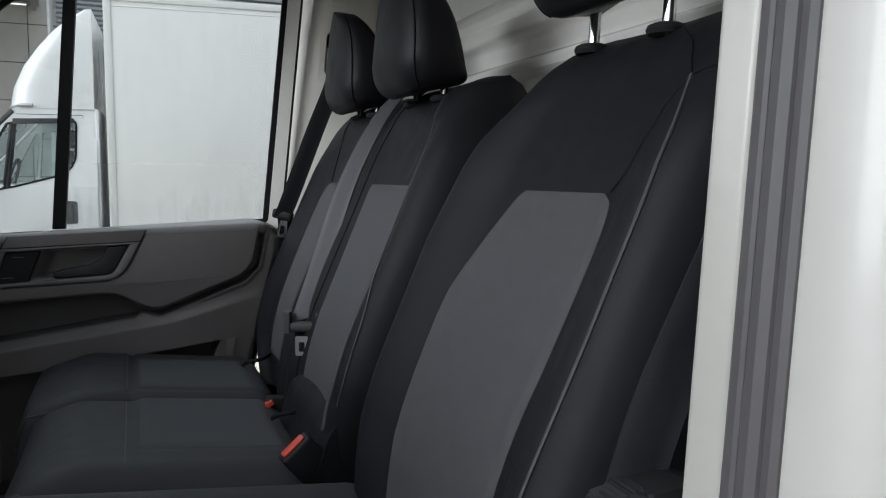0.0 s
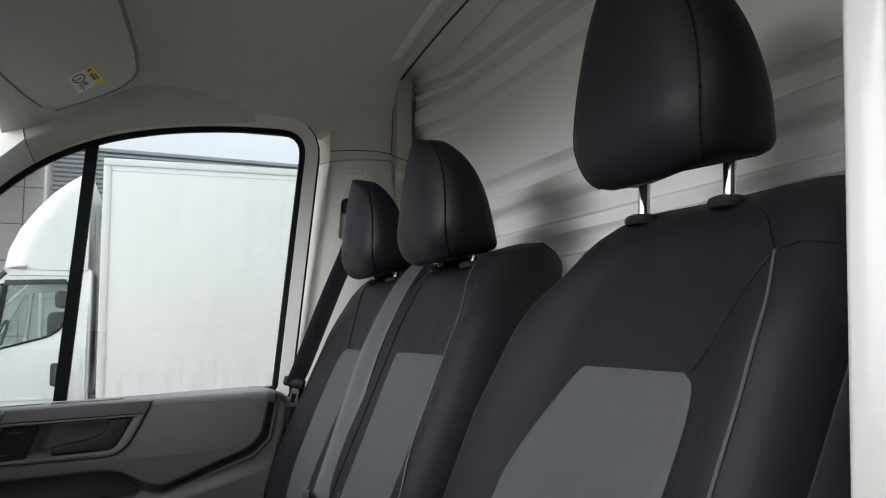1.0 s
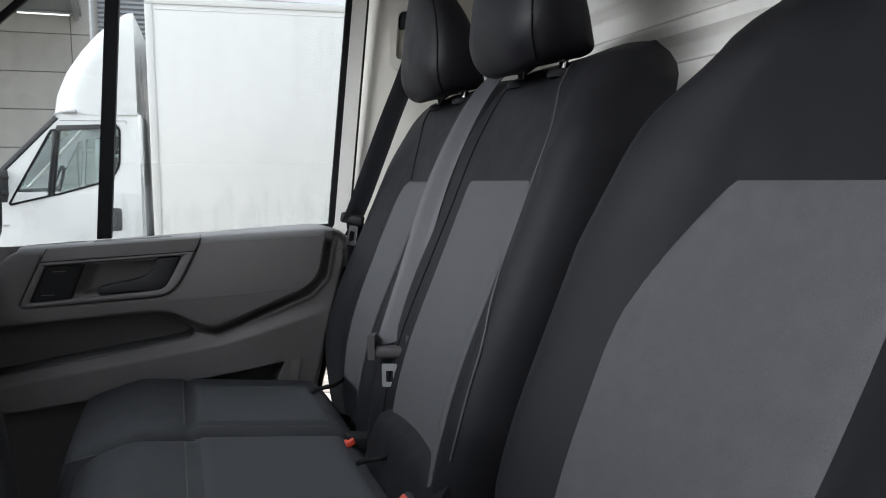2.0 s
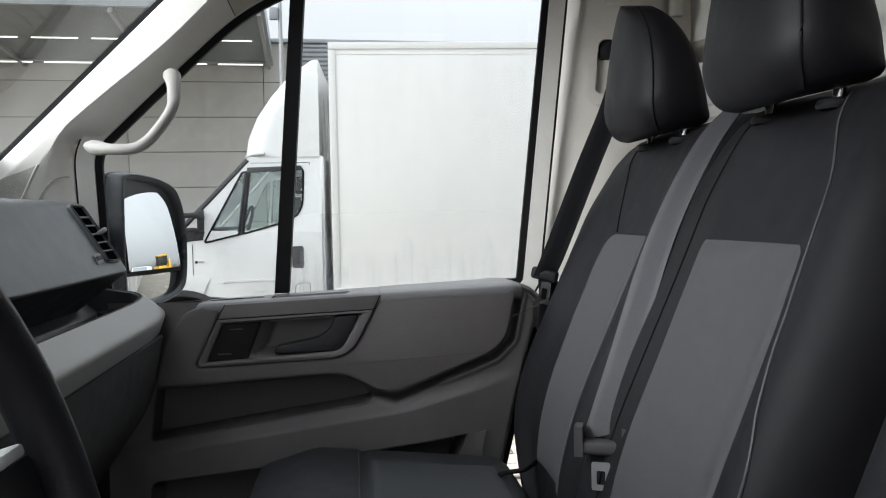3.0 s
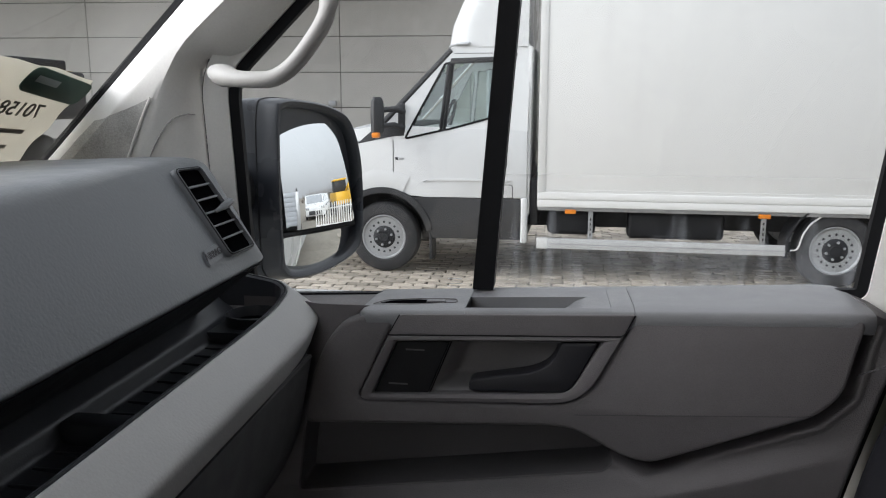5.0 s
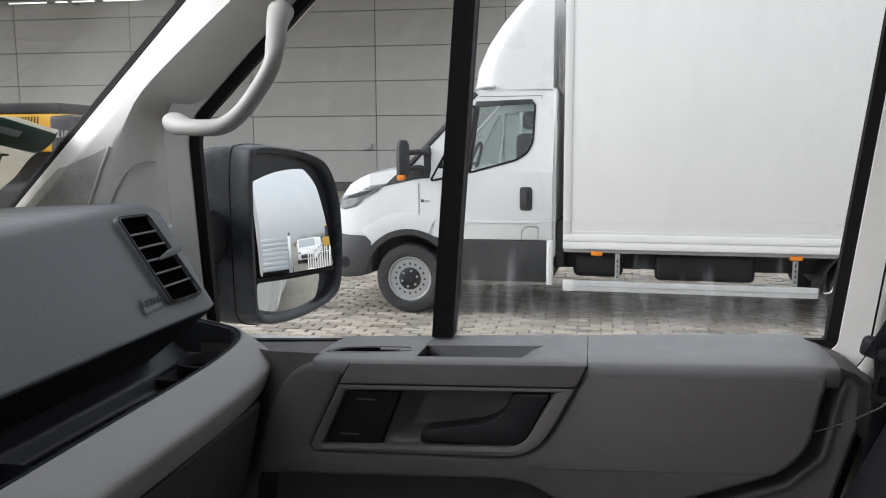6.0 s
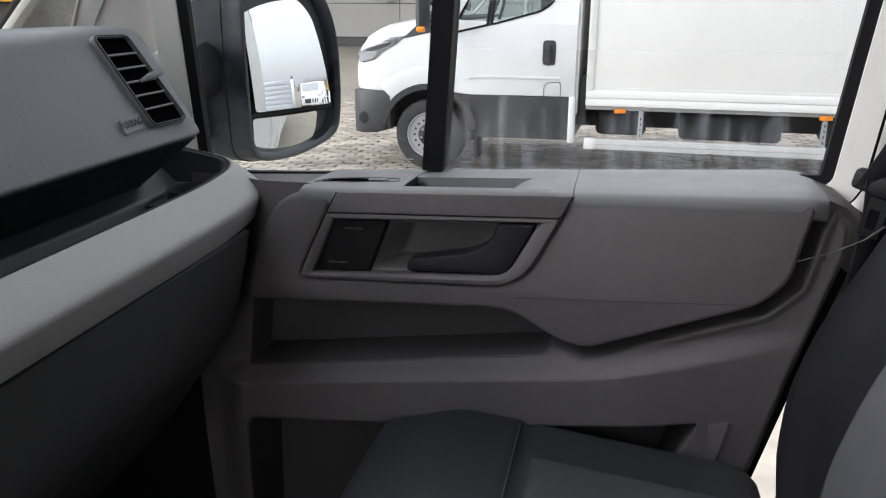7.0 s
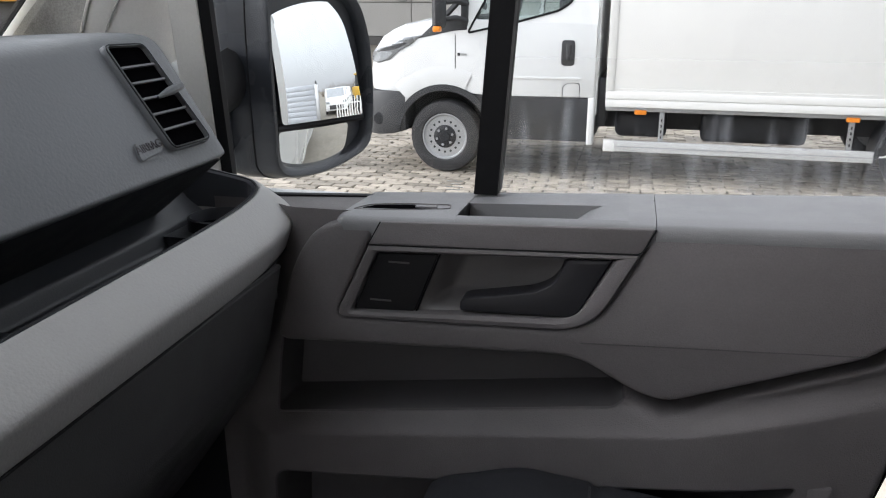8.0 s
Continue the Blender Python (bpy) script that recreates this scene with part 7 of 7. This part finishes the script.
# cargo box with profiled rails
BX0, BX1, BY0, BY1, BZ0, BZ1 = -0.50, 4.05, 6.40, 8.56, 0.70, 3.318
bm = bmesh.new(); box(bm, BX0, BX1, BY0, BY1, BZ0, BZ1, 0.012); part("cargo_box", bm, BOXWHITE, truck, "plain white cargo box")
for z0, z1, o in ((0.70, 0.765, 0.010), (0.772, 0.835, 0.012), (0.86, 0.866, 0.004), (3.255, 3.325, 0.012), (3.20, 3.206, 0.004)):
    bm = bmesh.new(); box(bm, BX0 - 0.005, BX1 + 0.005, BY0 - o, BY0 + 0.02, z0, z1, 0.003); part("box_rail", bm, BOXWHITE, truck)
for x in (BX0, BX1 - 0.06):
    bm = bmesh.new(); box(bm, x - 0.006, x + 0.066, BY0 - 0.008, BY0 + 0.03, 0.84, 3.25, 0.004); part("corner_post", bm, BOXWHITE, truck)
# chassis, tanks, side guard
for y in (6.85, 7.9):
    bm = bmesh.new(); box(bm, -0.65, 4.0, y, y + 0.08, 0.45, 0.69, 0.01); part("chassis_rail", bm, CHASSIS, truck)
bm = bmesh.new(); box(bm, 0.35, 1.25, 6.62, 6.85, 0.38, 0.64, 0.05, 3); part("tool_box", bm, CHASSIS, truck)
bm = bmesh.new(); box(bm, -0.42, 0.05, 6.60, 6.9, 0.40, 0.64, 0.06, 3); part("tank", bm, CHASSIS, truck, "black tank under the box")
bm = bmesh.new(); box(bm, -0.58, -0.50, 6.5, 8.3, 0.5, 0.95, 0.02); part("cab_mount", bm, CHASSIS, truck)
bm = bmesh.new(); box(bm, BX0, BX1, BY0 + 0.03, BY1 - 0.03, 0.66, 0.70, 0.004); part("floor_frame", bm, STEEL, truck)
bm = bmesh.new(); prism(bm, rounded([(6.43, 0.293), (6.43, 0.388), (6.46, 0.392), (6.46, 0.29)], 0.006), "x", -0.48, 1.76, 0.0); guard = part("side_guard", bm, ALU, truck, "pale aluminium side guard rail")
bm = bmesh.new(); box(bm, -0.505, -0.40, 6.428, 6.47, 0.288, 0.394, 0.008); part("end_cap", bm, BOXWHITE, guard)
bm = bmesh.new(); box(bm, -0.4, 1.76, 6.424, 6.43, 0.335, 0.342); part("rail_groove", bm, STEEL, guard, smooth=False)
for x in (0.0, 1.56):
    bm = bmesh.new(); box(bm, x - 0.022, x + 0.022, 6.462, 6.50, 0.30, 0.69, 0.004); br = part("bracket", bm, STEEL, guard, "galvanised bracket")
    for k in range(4):
        bm = bmesh.new(); box(bm, x - 0.006, x + 0.006, 6.459, 6.462, 0.42 + 0.05 * k, 0.445 + 0.05 * k); part("hole", bm, CHASSIS, br, smooth=False)
for x in (-0.19, 1.555):
    bm = bmesh.new(); box(bm, x - 0.052, x + 0.052, 6.415, 6.46, 0.635, 0.675, 0.006); part("side_marker", bm, ORANGE, truck, "orange side marker lamp")
for x in (0.22, 1.10):
    bm = bmesh.new(); box(bm, x - 0.05, x + 0.05, 6.44, 6.5, 0.655, 0.70, 0.01); part("box_clamp", bm, CHASSIS, truck)
bm = bmesh.new(); prism(bm, arc(2.19, 0.35, 0.44, 190, 0, 22) + arc(2.19, 0.35, 0.42, 0, 190, 22), "y", 6.43, 6.72); part("mudguard", bm, CHASSIS, truck, "black mudguard")
bm = bmesh.new(); box(bm, -1.56, -1.53, CY + 0.03, CY + 0.25, 0.14, 0.42, 0.004); part("mud_flap", bm, CHASSIS, truck)
bm = bmesh.new(); sweep(bm, smooth_line([(1.80, 6.44, 0.345), (1.86, 6.43, 0.37), (1.90, 6.43, 0.50), (1.96, 6.43, 0.60), (2.04, 6.44, 0.66)], 6), 0.008, 6); part("loose_cable", bm, BOXWHITE, truck, "loose white cable")


# ---- the building behind ----
YAW = 3.2
BUILD = pose(0, 28, 0, 0, 0, YAW)
hall = thing("warehouse", "grey panelled warehouse with a steel loading canopy", "building", m=BUILD)
bm = bmesh.new(); box(bm, -45, 40, 0.03, 0.6, -0.02, 8.0); part("wall", bm, CLAD_JOINT, hall, smooth=False)
ROWS_Z = [0.28, 1.47, 2.74, 4.01, 5.26, 6.53, 7.96]
panel_mesh = {}
for j in range(6):
    z0, z1 = ROWS_Z[j] + 0.012, ROWS_Z[j + 1] - 0.012
    for i in range(-8, 5):
        x0, x1 = -12.69 + 4.76 * i + 0.012, -12.69 + 4.76 * (i + 1) - 0.012
        if j not in panel_mesh:
            bm = bmesh.new(); box(bm, 0, x1 - x0, -0.02, 0.03, 0, z1 - z0, 0.012, 1)
            ob = part("panel", bm, CLAD, hall)
            panel_mesh[j] = ob.data
        else:
            ob = new("panel", panel_mesh[j]); ob.parent = hall
        ob.location = (x0, 0, z0)
bm = bmesh.new(); box(bm, -45, 40, -0.06, 0.05, -0.02, 0.27); part("plinth", bm, CLAD_JOINT, hall, "dark concrete plinth")
bm = bmesh.new(); box(bm, -45, 40, -0.16, 0.6, 7.965, 8.10, 0.01); part("roof_edge", bm, ROOF_METAL, hall, "pale metal roof edge")
for k in range(16):
    bm = bmesh.new(); prism(bm, [(-0.06, 0.0), (-0.11, 0.03), (-0.11, 0.10), (-0.06, 0.13)], "x", -2.3, 40)
    ob = part("cladding_rib", bm, ROOF_METAL, hall, smooth=False); ob.location = (0, 0, 5.35 + 0.163 * k)
bm = bmesh.new(); box(bm, -2.3, 40, -0.058, -0.021, 5.3, 7.96); part("rib_backing", bm, CANOPY_DARK, hall, smooth=False)
bm = bmesh.new(); box(bm, -8.38, -8.1, -0.16, -0.02, 1.5, 1.72, 0.02); part("wall_tap", bm, STEEL, hall, "small metal wall fitting")
# canopy, 6 m deep in front of the wall
canopy = bmesh.new(); box(canopy, -45, -2.80, -6.0, -5.85, 7.62, 8.22, 0.01); part("canopy_beam", canopy, ROOF_METAL, hall, "grey steel canopy beam")
bm = bmesh.new(); box(bm, -45, -2.79, -6.02, -5.98, 8.16, 8.26, 0.01); part("gutter_lip", bm, STEEL, hall)
bm = bmesh.new(); prism(bm, [(-5.85, 7.62), (-5.85, 7.72), (-0.12, 7.22), (-0.12, 7.12)], "x", -45, -2.9); part("soffit", bm, CANOPY_DARK, hall, "dark glazed canopy soffit")
bm = bmesh.new(); prism(bm, [(-5.85, 7.62), (-5.85, 8.2), (-0.12, 7.5), (-0.12, 7.12)], "x", -2.9, -2.8); part("end_frame", bm, STEEL, hall)
bm = bmesh.new(); box(bm, -45, -2.9, -5.85, -0.1, 8.0, 8.06); part("canopy_roof", bm, ROOF_METAL, hall)
for k in range(11):
    x = -2.96 - 4.12 * k
    bm = bmesh.new(); prism(bm, [(-5.85, 7.48), (-5.85, 7.62), (-0.12, 7.12), (-0.12, 6.98)], "x", x - 0.06, x + 0.06); part("rafter", bm, STEEL, hall)
for y, z, pitch, ln, x_start in ((-3.0, 7.36, 1.78, 1.38, -3.35), (-0.55, 7.06, 1.92, 1.55, -3.15)):
    bm = bmesh.new(); box(bm, -45, -3.0, y - 0.06, y + 0.06, z + 0.02, z + 0.09, 0.0); part("lamp_rail", bm, STEEL, hall, smooth=False)
    for k in range(20):
        x = x_start - pitch * k
        bm = bmesh.new(); box(bm, x - ln, x, y - 0.03, y + 0.03, z - 0.02, z + 0.018, 0.01); part("strip_lamp", bm, TUBE, hall, "lit strip lamp")
for k in range(8):
    x = -6.07 - 4.12 * (k - 0)
    bm = bmesh.new(); box(bm, x - 0.10, x + 0.10, -6.05, -5.85, 8.2, 10.42, 0.01); ps = part("mast", bm, STEEL, hall, "galvanised canopy mast")
    for s in (-1, 1):
        bm = bmesh.new(); sweep(bm, [(x + s * 0.08, -5.95, 10.2), (x + s * 1.35, -5.95, 8.22)], 0.014, 6); part("stay", bm, STEEL, ps)
bm = bmesh.new(); sweep(bm, [(-45, -5.95, 10.36), (-5.0, -5.95, 10.36)], 0.022, 6); part("top_cable", bm, STEEL, hall)
bm = bmesh.new(); sweep(bm, [(-6.07, -5.95, 10.36), (-2.85, -5.95, 8.22)], 0.02, 6); part("top_cable", bm, STEEL, hall)

# lamp post at the end of the canopy
post = thing("lamp_post", "slim galvanised lamp post with a small flood lamp", "lamp post", m=BUILD @ pose(-2.35, -5.9, 0))
bm = bmesh.new(); sweep(bm, [(0, 0, 0), (0, 0, 6.0), (0, 0, 10.3)], [0.08, 0.065, 0.05], 10); part("pole", bm, STEEL, post)
bm = bmesh.new(); box(bm, -0.30, -0.06, -0.12, 0.06, 7.35, 7.70, 0.03); part("flood_lamp", bm, ROOF_METAL, post, "grey boxed flood lamp")
bm = bmesh.new(); box(bm, -0.12, 0.06, -0.03, 0.03, 7.48, 7.56, 0.005); part("bracket", bm, STEEL, post)

# yellow and black excavator by the hall
dig = thing("excavator", "yellow and black tracked excavator parked by the hall", "excavator", m=pose(0, 16, 0, 0, 0, YAW))
bm = bmesh.new(); box(bm, -16.2, -12.0, 0, 2.4, 1.55, 2.42, 0.06); part("engine_hood", bm, material("machine_yellow", (0.72, 0.38, 0.02), 0.4, spread=0.06, grain=8), dig, "yellow engine hood")
bm = bmesh.new(); box(bm, -16.0, -12.15, 0.1, 2.3, 2.42, 2.68, 0.05); part("hood_cover", bm, CHASSIS, dig, "black hood cover")
bm = bmesh.new(); box(bm, -12.35, -11.74, -0.05, 2.45, 1.25, 2.40, 0.12, 3); part("counterweight", bm, CHASSIS, dig, "black counterweight")
for k in range(9):
    bm = bmesh.new(); box(bm, -13.25 + 0.075 * k, -13.22 + 0.075 * k, -0.01, 0.02, 2.16, 2.36, 0.0)
    for v in bm.verts:
        v.co.x += 0.12 * (v.co.z - 2.16)
    part("vent_slot", bm, CHASSIS, dig, smooth=False)
for y in (0.0, 1.9):
    bm = bmesh.new(); box(bm, -17.5, -12.6, y, y + 0.55, 0.0, 0.85, 0.25, 4); part("track", bm, CHASSIS, dig, "black crawler track")
bm = bmesh.new(); box(bm, -15.5, -13.5, 0.5, 1.9, 0.7, 1.55, 0.05); part("undercarriage", bm, CHASSIS, dig)
bm = bmesh.new(); box(bm, -17.6, -16.2, 0.1, 1.3, 1.5, 3.0, 0.1); part("cabin", bm, CHASSIS, dig)
lettering("model_number", "210", 0.22, PALEPRINT, pose(-12.0, -0.062, 1.95, 90, 0, 0), dig)


# ---- things behind the van, seen in its mirror ----
drop = thing("dropside_body", "grey steel dropside body with ribbed boards in the yard", "truck body")
for k in range(7):
    bm = bmesh.new(); box(bm, 13.5, 13.56, -2.2, 1.545, 0.22 + 0.235 * k, 0.445 + 0.235 * k, 0.012); part("board", bm, ROOF_METAL, drop)
bm = bmesh.new(); box(bm, 13.46, 13.6, 1.55, 1.78, 0.0, 1.86, 0.02); part("corner_post", bm, STEEL, drop, "pale steel corner post")
bm = bmesh.new(); box(bm, 13.61, 19.0, 1.70, 1.78, 0.2, 1.84, 0.02); part("side_board", bm, ROOF_METAL, drop)
bm = bmesh.new(); box(bm, 13.61, 19.0, -2.2, 1.69, 0.2, 0.5, 0.02); part("load_floor", bm, STEEL, drop)
bm = bmesh.new(); box(bm, 13.48, 13.58, 1.62, 1.72, 1.86, 2.02, 0.02); part("post_cap", bm, TRUCK_BLACK, drop)
for x in (14.2, 18.0):
    bm = bmesh.new(); box(bm, x, x + 0.1, -2.0, 1.9, 0.0, 0.2, 0.01); part("skid", bm, CHASSIS, drop)

fence = thing("picket_fence", "white upright steel bar fence across the yard", "fence")
FA, FB = Vector((12.6, 2.7, 0)), Vector((11.6, 5.7, 0))
bar_mesh = None
for k in range(21):
    p = FA.lerp(FB, k / 20)
    if bar_mesh is None:
        bm = bmesh.new(); box(bm, -0.025, 0.025, -0.03, 0.03, 0.0, 1.12, 0.006, 1)
        ob = part("bar", bm, BOXWHITE, fence); bar_mesh = ob.data
    else:
        ob = new("bar", bar_mesh); ob.parent = fence
    ob.location = p
for z in (0.18, 0.86):
    bm = bmesh.new(); sweep(bm, [FA + Vector((0, 0, z)), FB + Vector((0, 0, z))], 0.028, 6); part("rail", bm, BOXWHITE, fence)


def parked_van(x, y):
    """A white panel van seen from its nose."""
    v = thing("parked_van", "white van parked in a row in the yard", "van", group="parked vans", m=pose(x, y, 0, 0, 0, 8))
    b = bmesh.new(); prism(b, rounded([(0, 0.25), (-0.05, 0.75), (0.75, 1.02), (1.35, 1.62), (4.4, 1.66), (4.5, 0.25)], [0.05, 0.12, 0.1, 0.12, 0.1, 0.05], 4), "y", -0.9, 0.9, 0.06); part("body", b, WHITE, v)
    b = bmesh.new(); bm_pts = [(0.80, 1.045), (1.30, 1.55), (1.27, 1.58), (0.76, 1.07)]
    prism(b, bm_pts, "y", -0.78, 0.78); part("windscreen", b, LAMP_CLEAR, v, "dark sloping windscreen", smooth=False)
    for s in (-1, 1):
        b = bmesh.new(); prism(b, [(1.05, 1.08), (1.42, 1.5), (2.1, 1.5), (2.1, 1.08)], "y", s * 0.9, s * 0.912); part("side_window", b, CHASSIS, v, smooth=False)
        b = bmesh.new(); box(b, -0.06, 0.2, s * 0.72 - 0.14, s * 0.72 + 0.14, 0.66, 0.82, 0.04); part("headlamp", b, LAMP_CLEAR, v)
        for wx in (0.75, 3.6):
            b = bmesh.new(); revolve(b, [(0.0001, -0.1), (0.2, -0.1), (0.31, -0.08), (0.31, 0.08), (0.2, 0.1)], (wx, s * 0.84, 0.31), "y", 20); part("wheel", b, TYRE, v)
    b = bmesh.new(); box(b, -0.09, 0.1, -0.6, 0.6, 0.32, 0.58, 0.03); part("grille", b, TRUCK_BLACK, v)


for k in range(5):
    parked_van(18.5 + 2.6 * k, 3.7 + 0.75 * k)

loader = thing("wheel_loader", "yellow loading machine with a cab behind the fence", "loader", m=pose(17.5, 6.3, 0, 0, 0, 0))
MACHINE = material("loader_yellow", (0.72, 0.42, 0.03), 0.45, spread=0.08, grain=8)
bm = bmesh.new(); box(bm, 0, 2.6, -0.7, 0.7, 0.7, 1.5, 0.08); part("hood", bm, MACHINE, loader)
bm = bmesh.new(); box(bm, 0.5, 1.6, -0.6, 0.6, 1.5, 2.2, 0.06); part("cab", bm, CHASSIS, loader, "dark glazed cab")
bm = bmesh.new(); box(bm, 0.45, 1.65, -0.65, 0.65, 2.2, 2.32, 0.04); part("cab_roof", bm, MACHINE, loader)
bm = bmesh.new(); sweep(bm, [(0.2, 0.4, 1.4), (-0.7, 0.4, 1.9), (-1.2, 0.4, 0.8)], 0.1, 8); part("boom", bm, MACHINE, loader)
for s in (-1, 1):
    for x in (0.4, 2.1):
        bm = bmesh.new(); revolve(bm, [(0.0001, -0.14), (0.3, -0.14), (0.48, -0.1), (0.48, 0.1), (0.3, 0.14)], (x, s * 0.75, 0.48), "y", 24); part("wheel", bm, TYRE, loader)

# far hedge and bare trees, countless twigs
rng = random.Random(11)
bm = bmesh.new()
for k in range(260):
    p = Vector((95 + rng.uniform(-8, 8), -30 + rng.uniform(0, 100), 0))
    h = rng.uniform(2.0, 4.6)
    for j in range(4):
        q = p + Vector((rng.uniform(-0.8, 0.8), rng.uniform(-1.2, 1.2), h * rng.uniform(0.6, 1.0)))
        sweep(bm, [p, p.lerp(q, 0.5) + Vector((0, rng.uniform(-0.2, 0.2), 0)), q], [0.10, 0.07, 0.03], 4)
twigs = part("far_hedge", bm, material("bare_twigs", (0.11, 0.09, 0.07), 0.8, spread=0.3, grain=2), smooth=False)
tagged(twigs, "far hedge of bare brown shrubs along the yard", "hedge", kind="stuff")


# ---- the yard ----
SAND = material("yard_paving", (0.25, 0.225, 0.185), 0.75, spread=0.3, grain=7, wear=0.35, wear_colour=(0.16, 0.145, 0.12), wear_scale=0.5)
bm = bmesh.new(); box(bm, -2500, 2500, -2500, 2500, -0.6, -0.03)
ground = tagged(part("ground", bm, SAND, smooth=False), "worn beige paved yard, damp in places", "ground", kind="structure")
bm = bmesh.new(); box(bm, -9.0, 5.0, 2.9, 12.0, -0.028, -0.014); part("joint_sand", bm, JOINT, ground, "dark sand between the cobbles", smooth=False)

rng = random.Random(7)
STONES = []
for k in range(6):
    a, b, h = 0.1015 + rng.uniform(-0.006, 0.003), 0.0485 + rng.uniform(-0.003, 0.002), rng.uniform(-0.004, 0.003)
    base = [(a * sx + rng.uniform(-0.004, 0.004), b * sy + rng.uniform(-0.003, 0.003)) for sx, sy in ((-1, -0.8), (-0.92, -1), (0.92, -1), (1, -0.8), (1, 0.8), (0.92, 1), (-0.92, 1), (-1, 0.8))]
    STONES.append(([(x, y, -0.014) for x, y in base] + [(x * 0.99, y * 0.98, -0.004 + h) for x, y in base] + [(x * 0.86, y * 0.74, 0.0 + h + rng.uniform(-0.001, 0.001)) for x, y in base]))
FACES = [tuple(range(16, 24))] + [(r + i, r + (i + 1) % 8, r + 8 + (i + 1) % 8, r + 8 + i) for r in (0, 8) for i in range(8)]
meshes = []
for vs in STONES:
    me = bpy.data.meshes.new("cobble"); me.from_pydata(vs, [], FACES); me.materials.append(COBBLE); meshes.append(me)
verts, faces, placed = [], [], 0
PX, PY = 0.212, 0.108
for r in range(84):
    y = 2.95 + PY * r
    for c in range(66):
        x = -8.9 + PX * (c + 0.5 * (r % 2)) + rng.uniform(-0.004, 0.004)
        k, turn = rng.randrange(6), rng.choice((0, math.pi)) + rng.uniform(-0.03, 0.03)
        dz = rng.uniform(-0.004, 0.003)
        if -3.5 < x < -0.3 and 4.55 < y < 6.35 and placed < 300:
            placed += 1
            ob = new("cobble", meshes[k]); ob.parent = ground
            ob.location, ob.rotation_euler = (x, y, dz), (rng.uniform(-0.02, 0.02), rng.uniform(-0.02, 0.02), turn)
        else:
            cs, sn, n = math.cos(turn), math.sin(turn), len(verts)
            tx, ty = rng.uniform(-0.035, 0.035), rng.uniform(-0.05, 0.05)
            verts += [(x + a * cs - b * sn, y + a * sn + b * cs, h + dz + a * tx + b * ty) for a, b, h in STONES[k]]
            faces += [tuple(n + i for i in f) for f in FACES]
me = bpy.data.meshes.new("cobbles"); me.from_pydata(verts, [], faces); me.materials.append(COBBLE)
rest = new("cobbles", me); rest.parent = ground
tagged(rest, "beige concrete cobbles in running bond", kind="stuff")
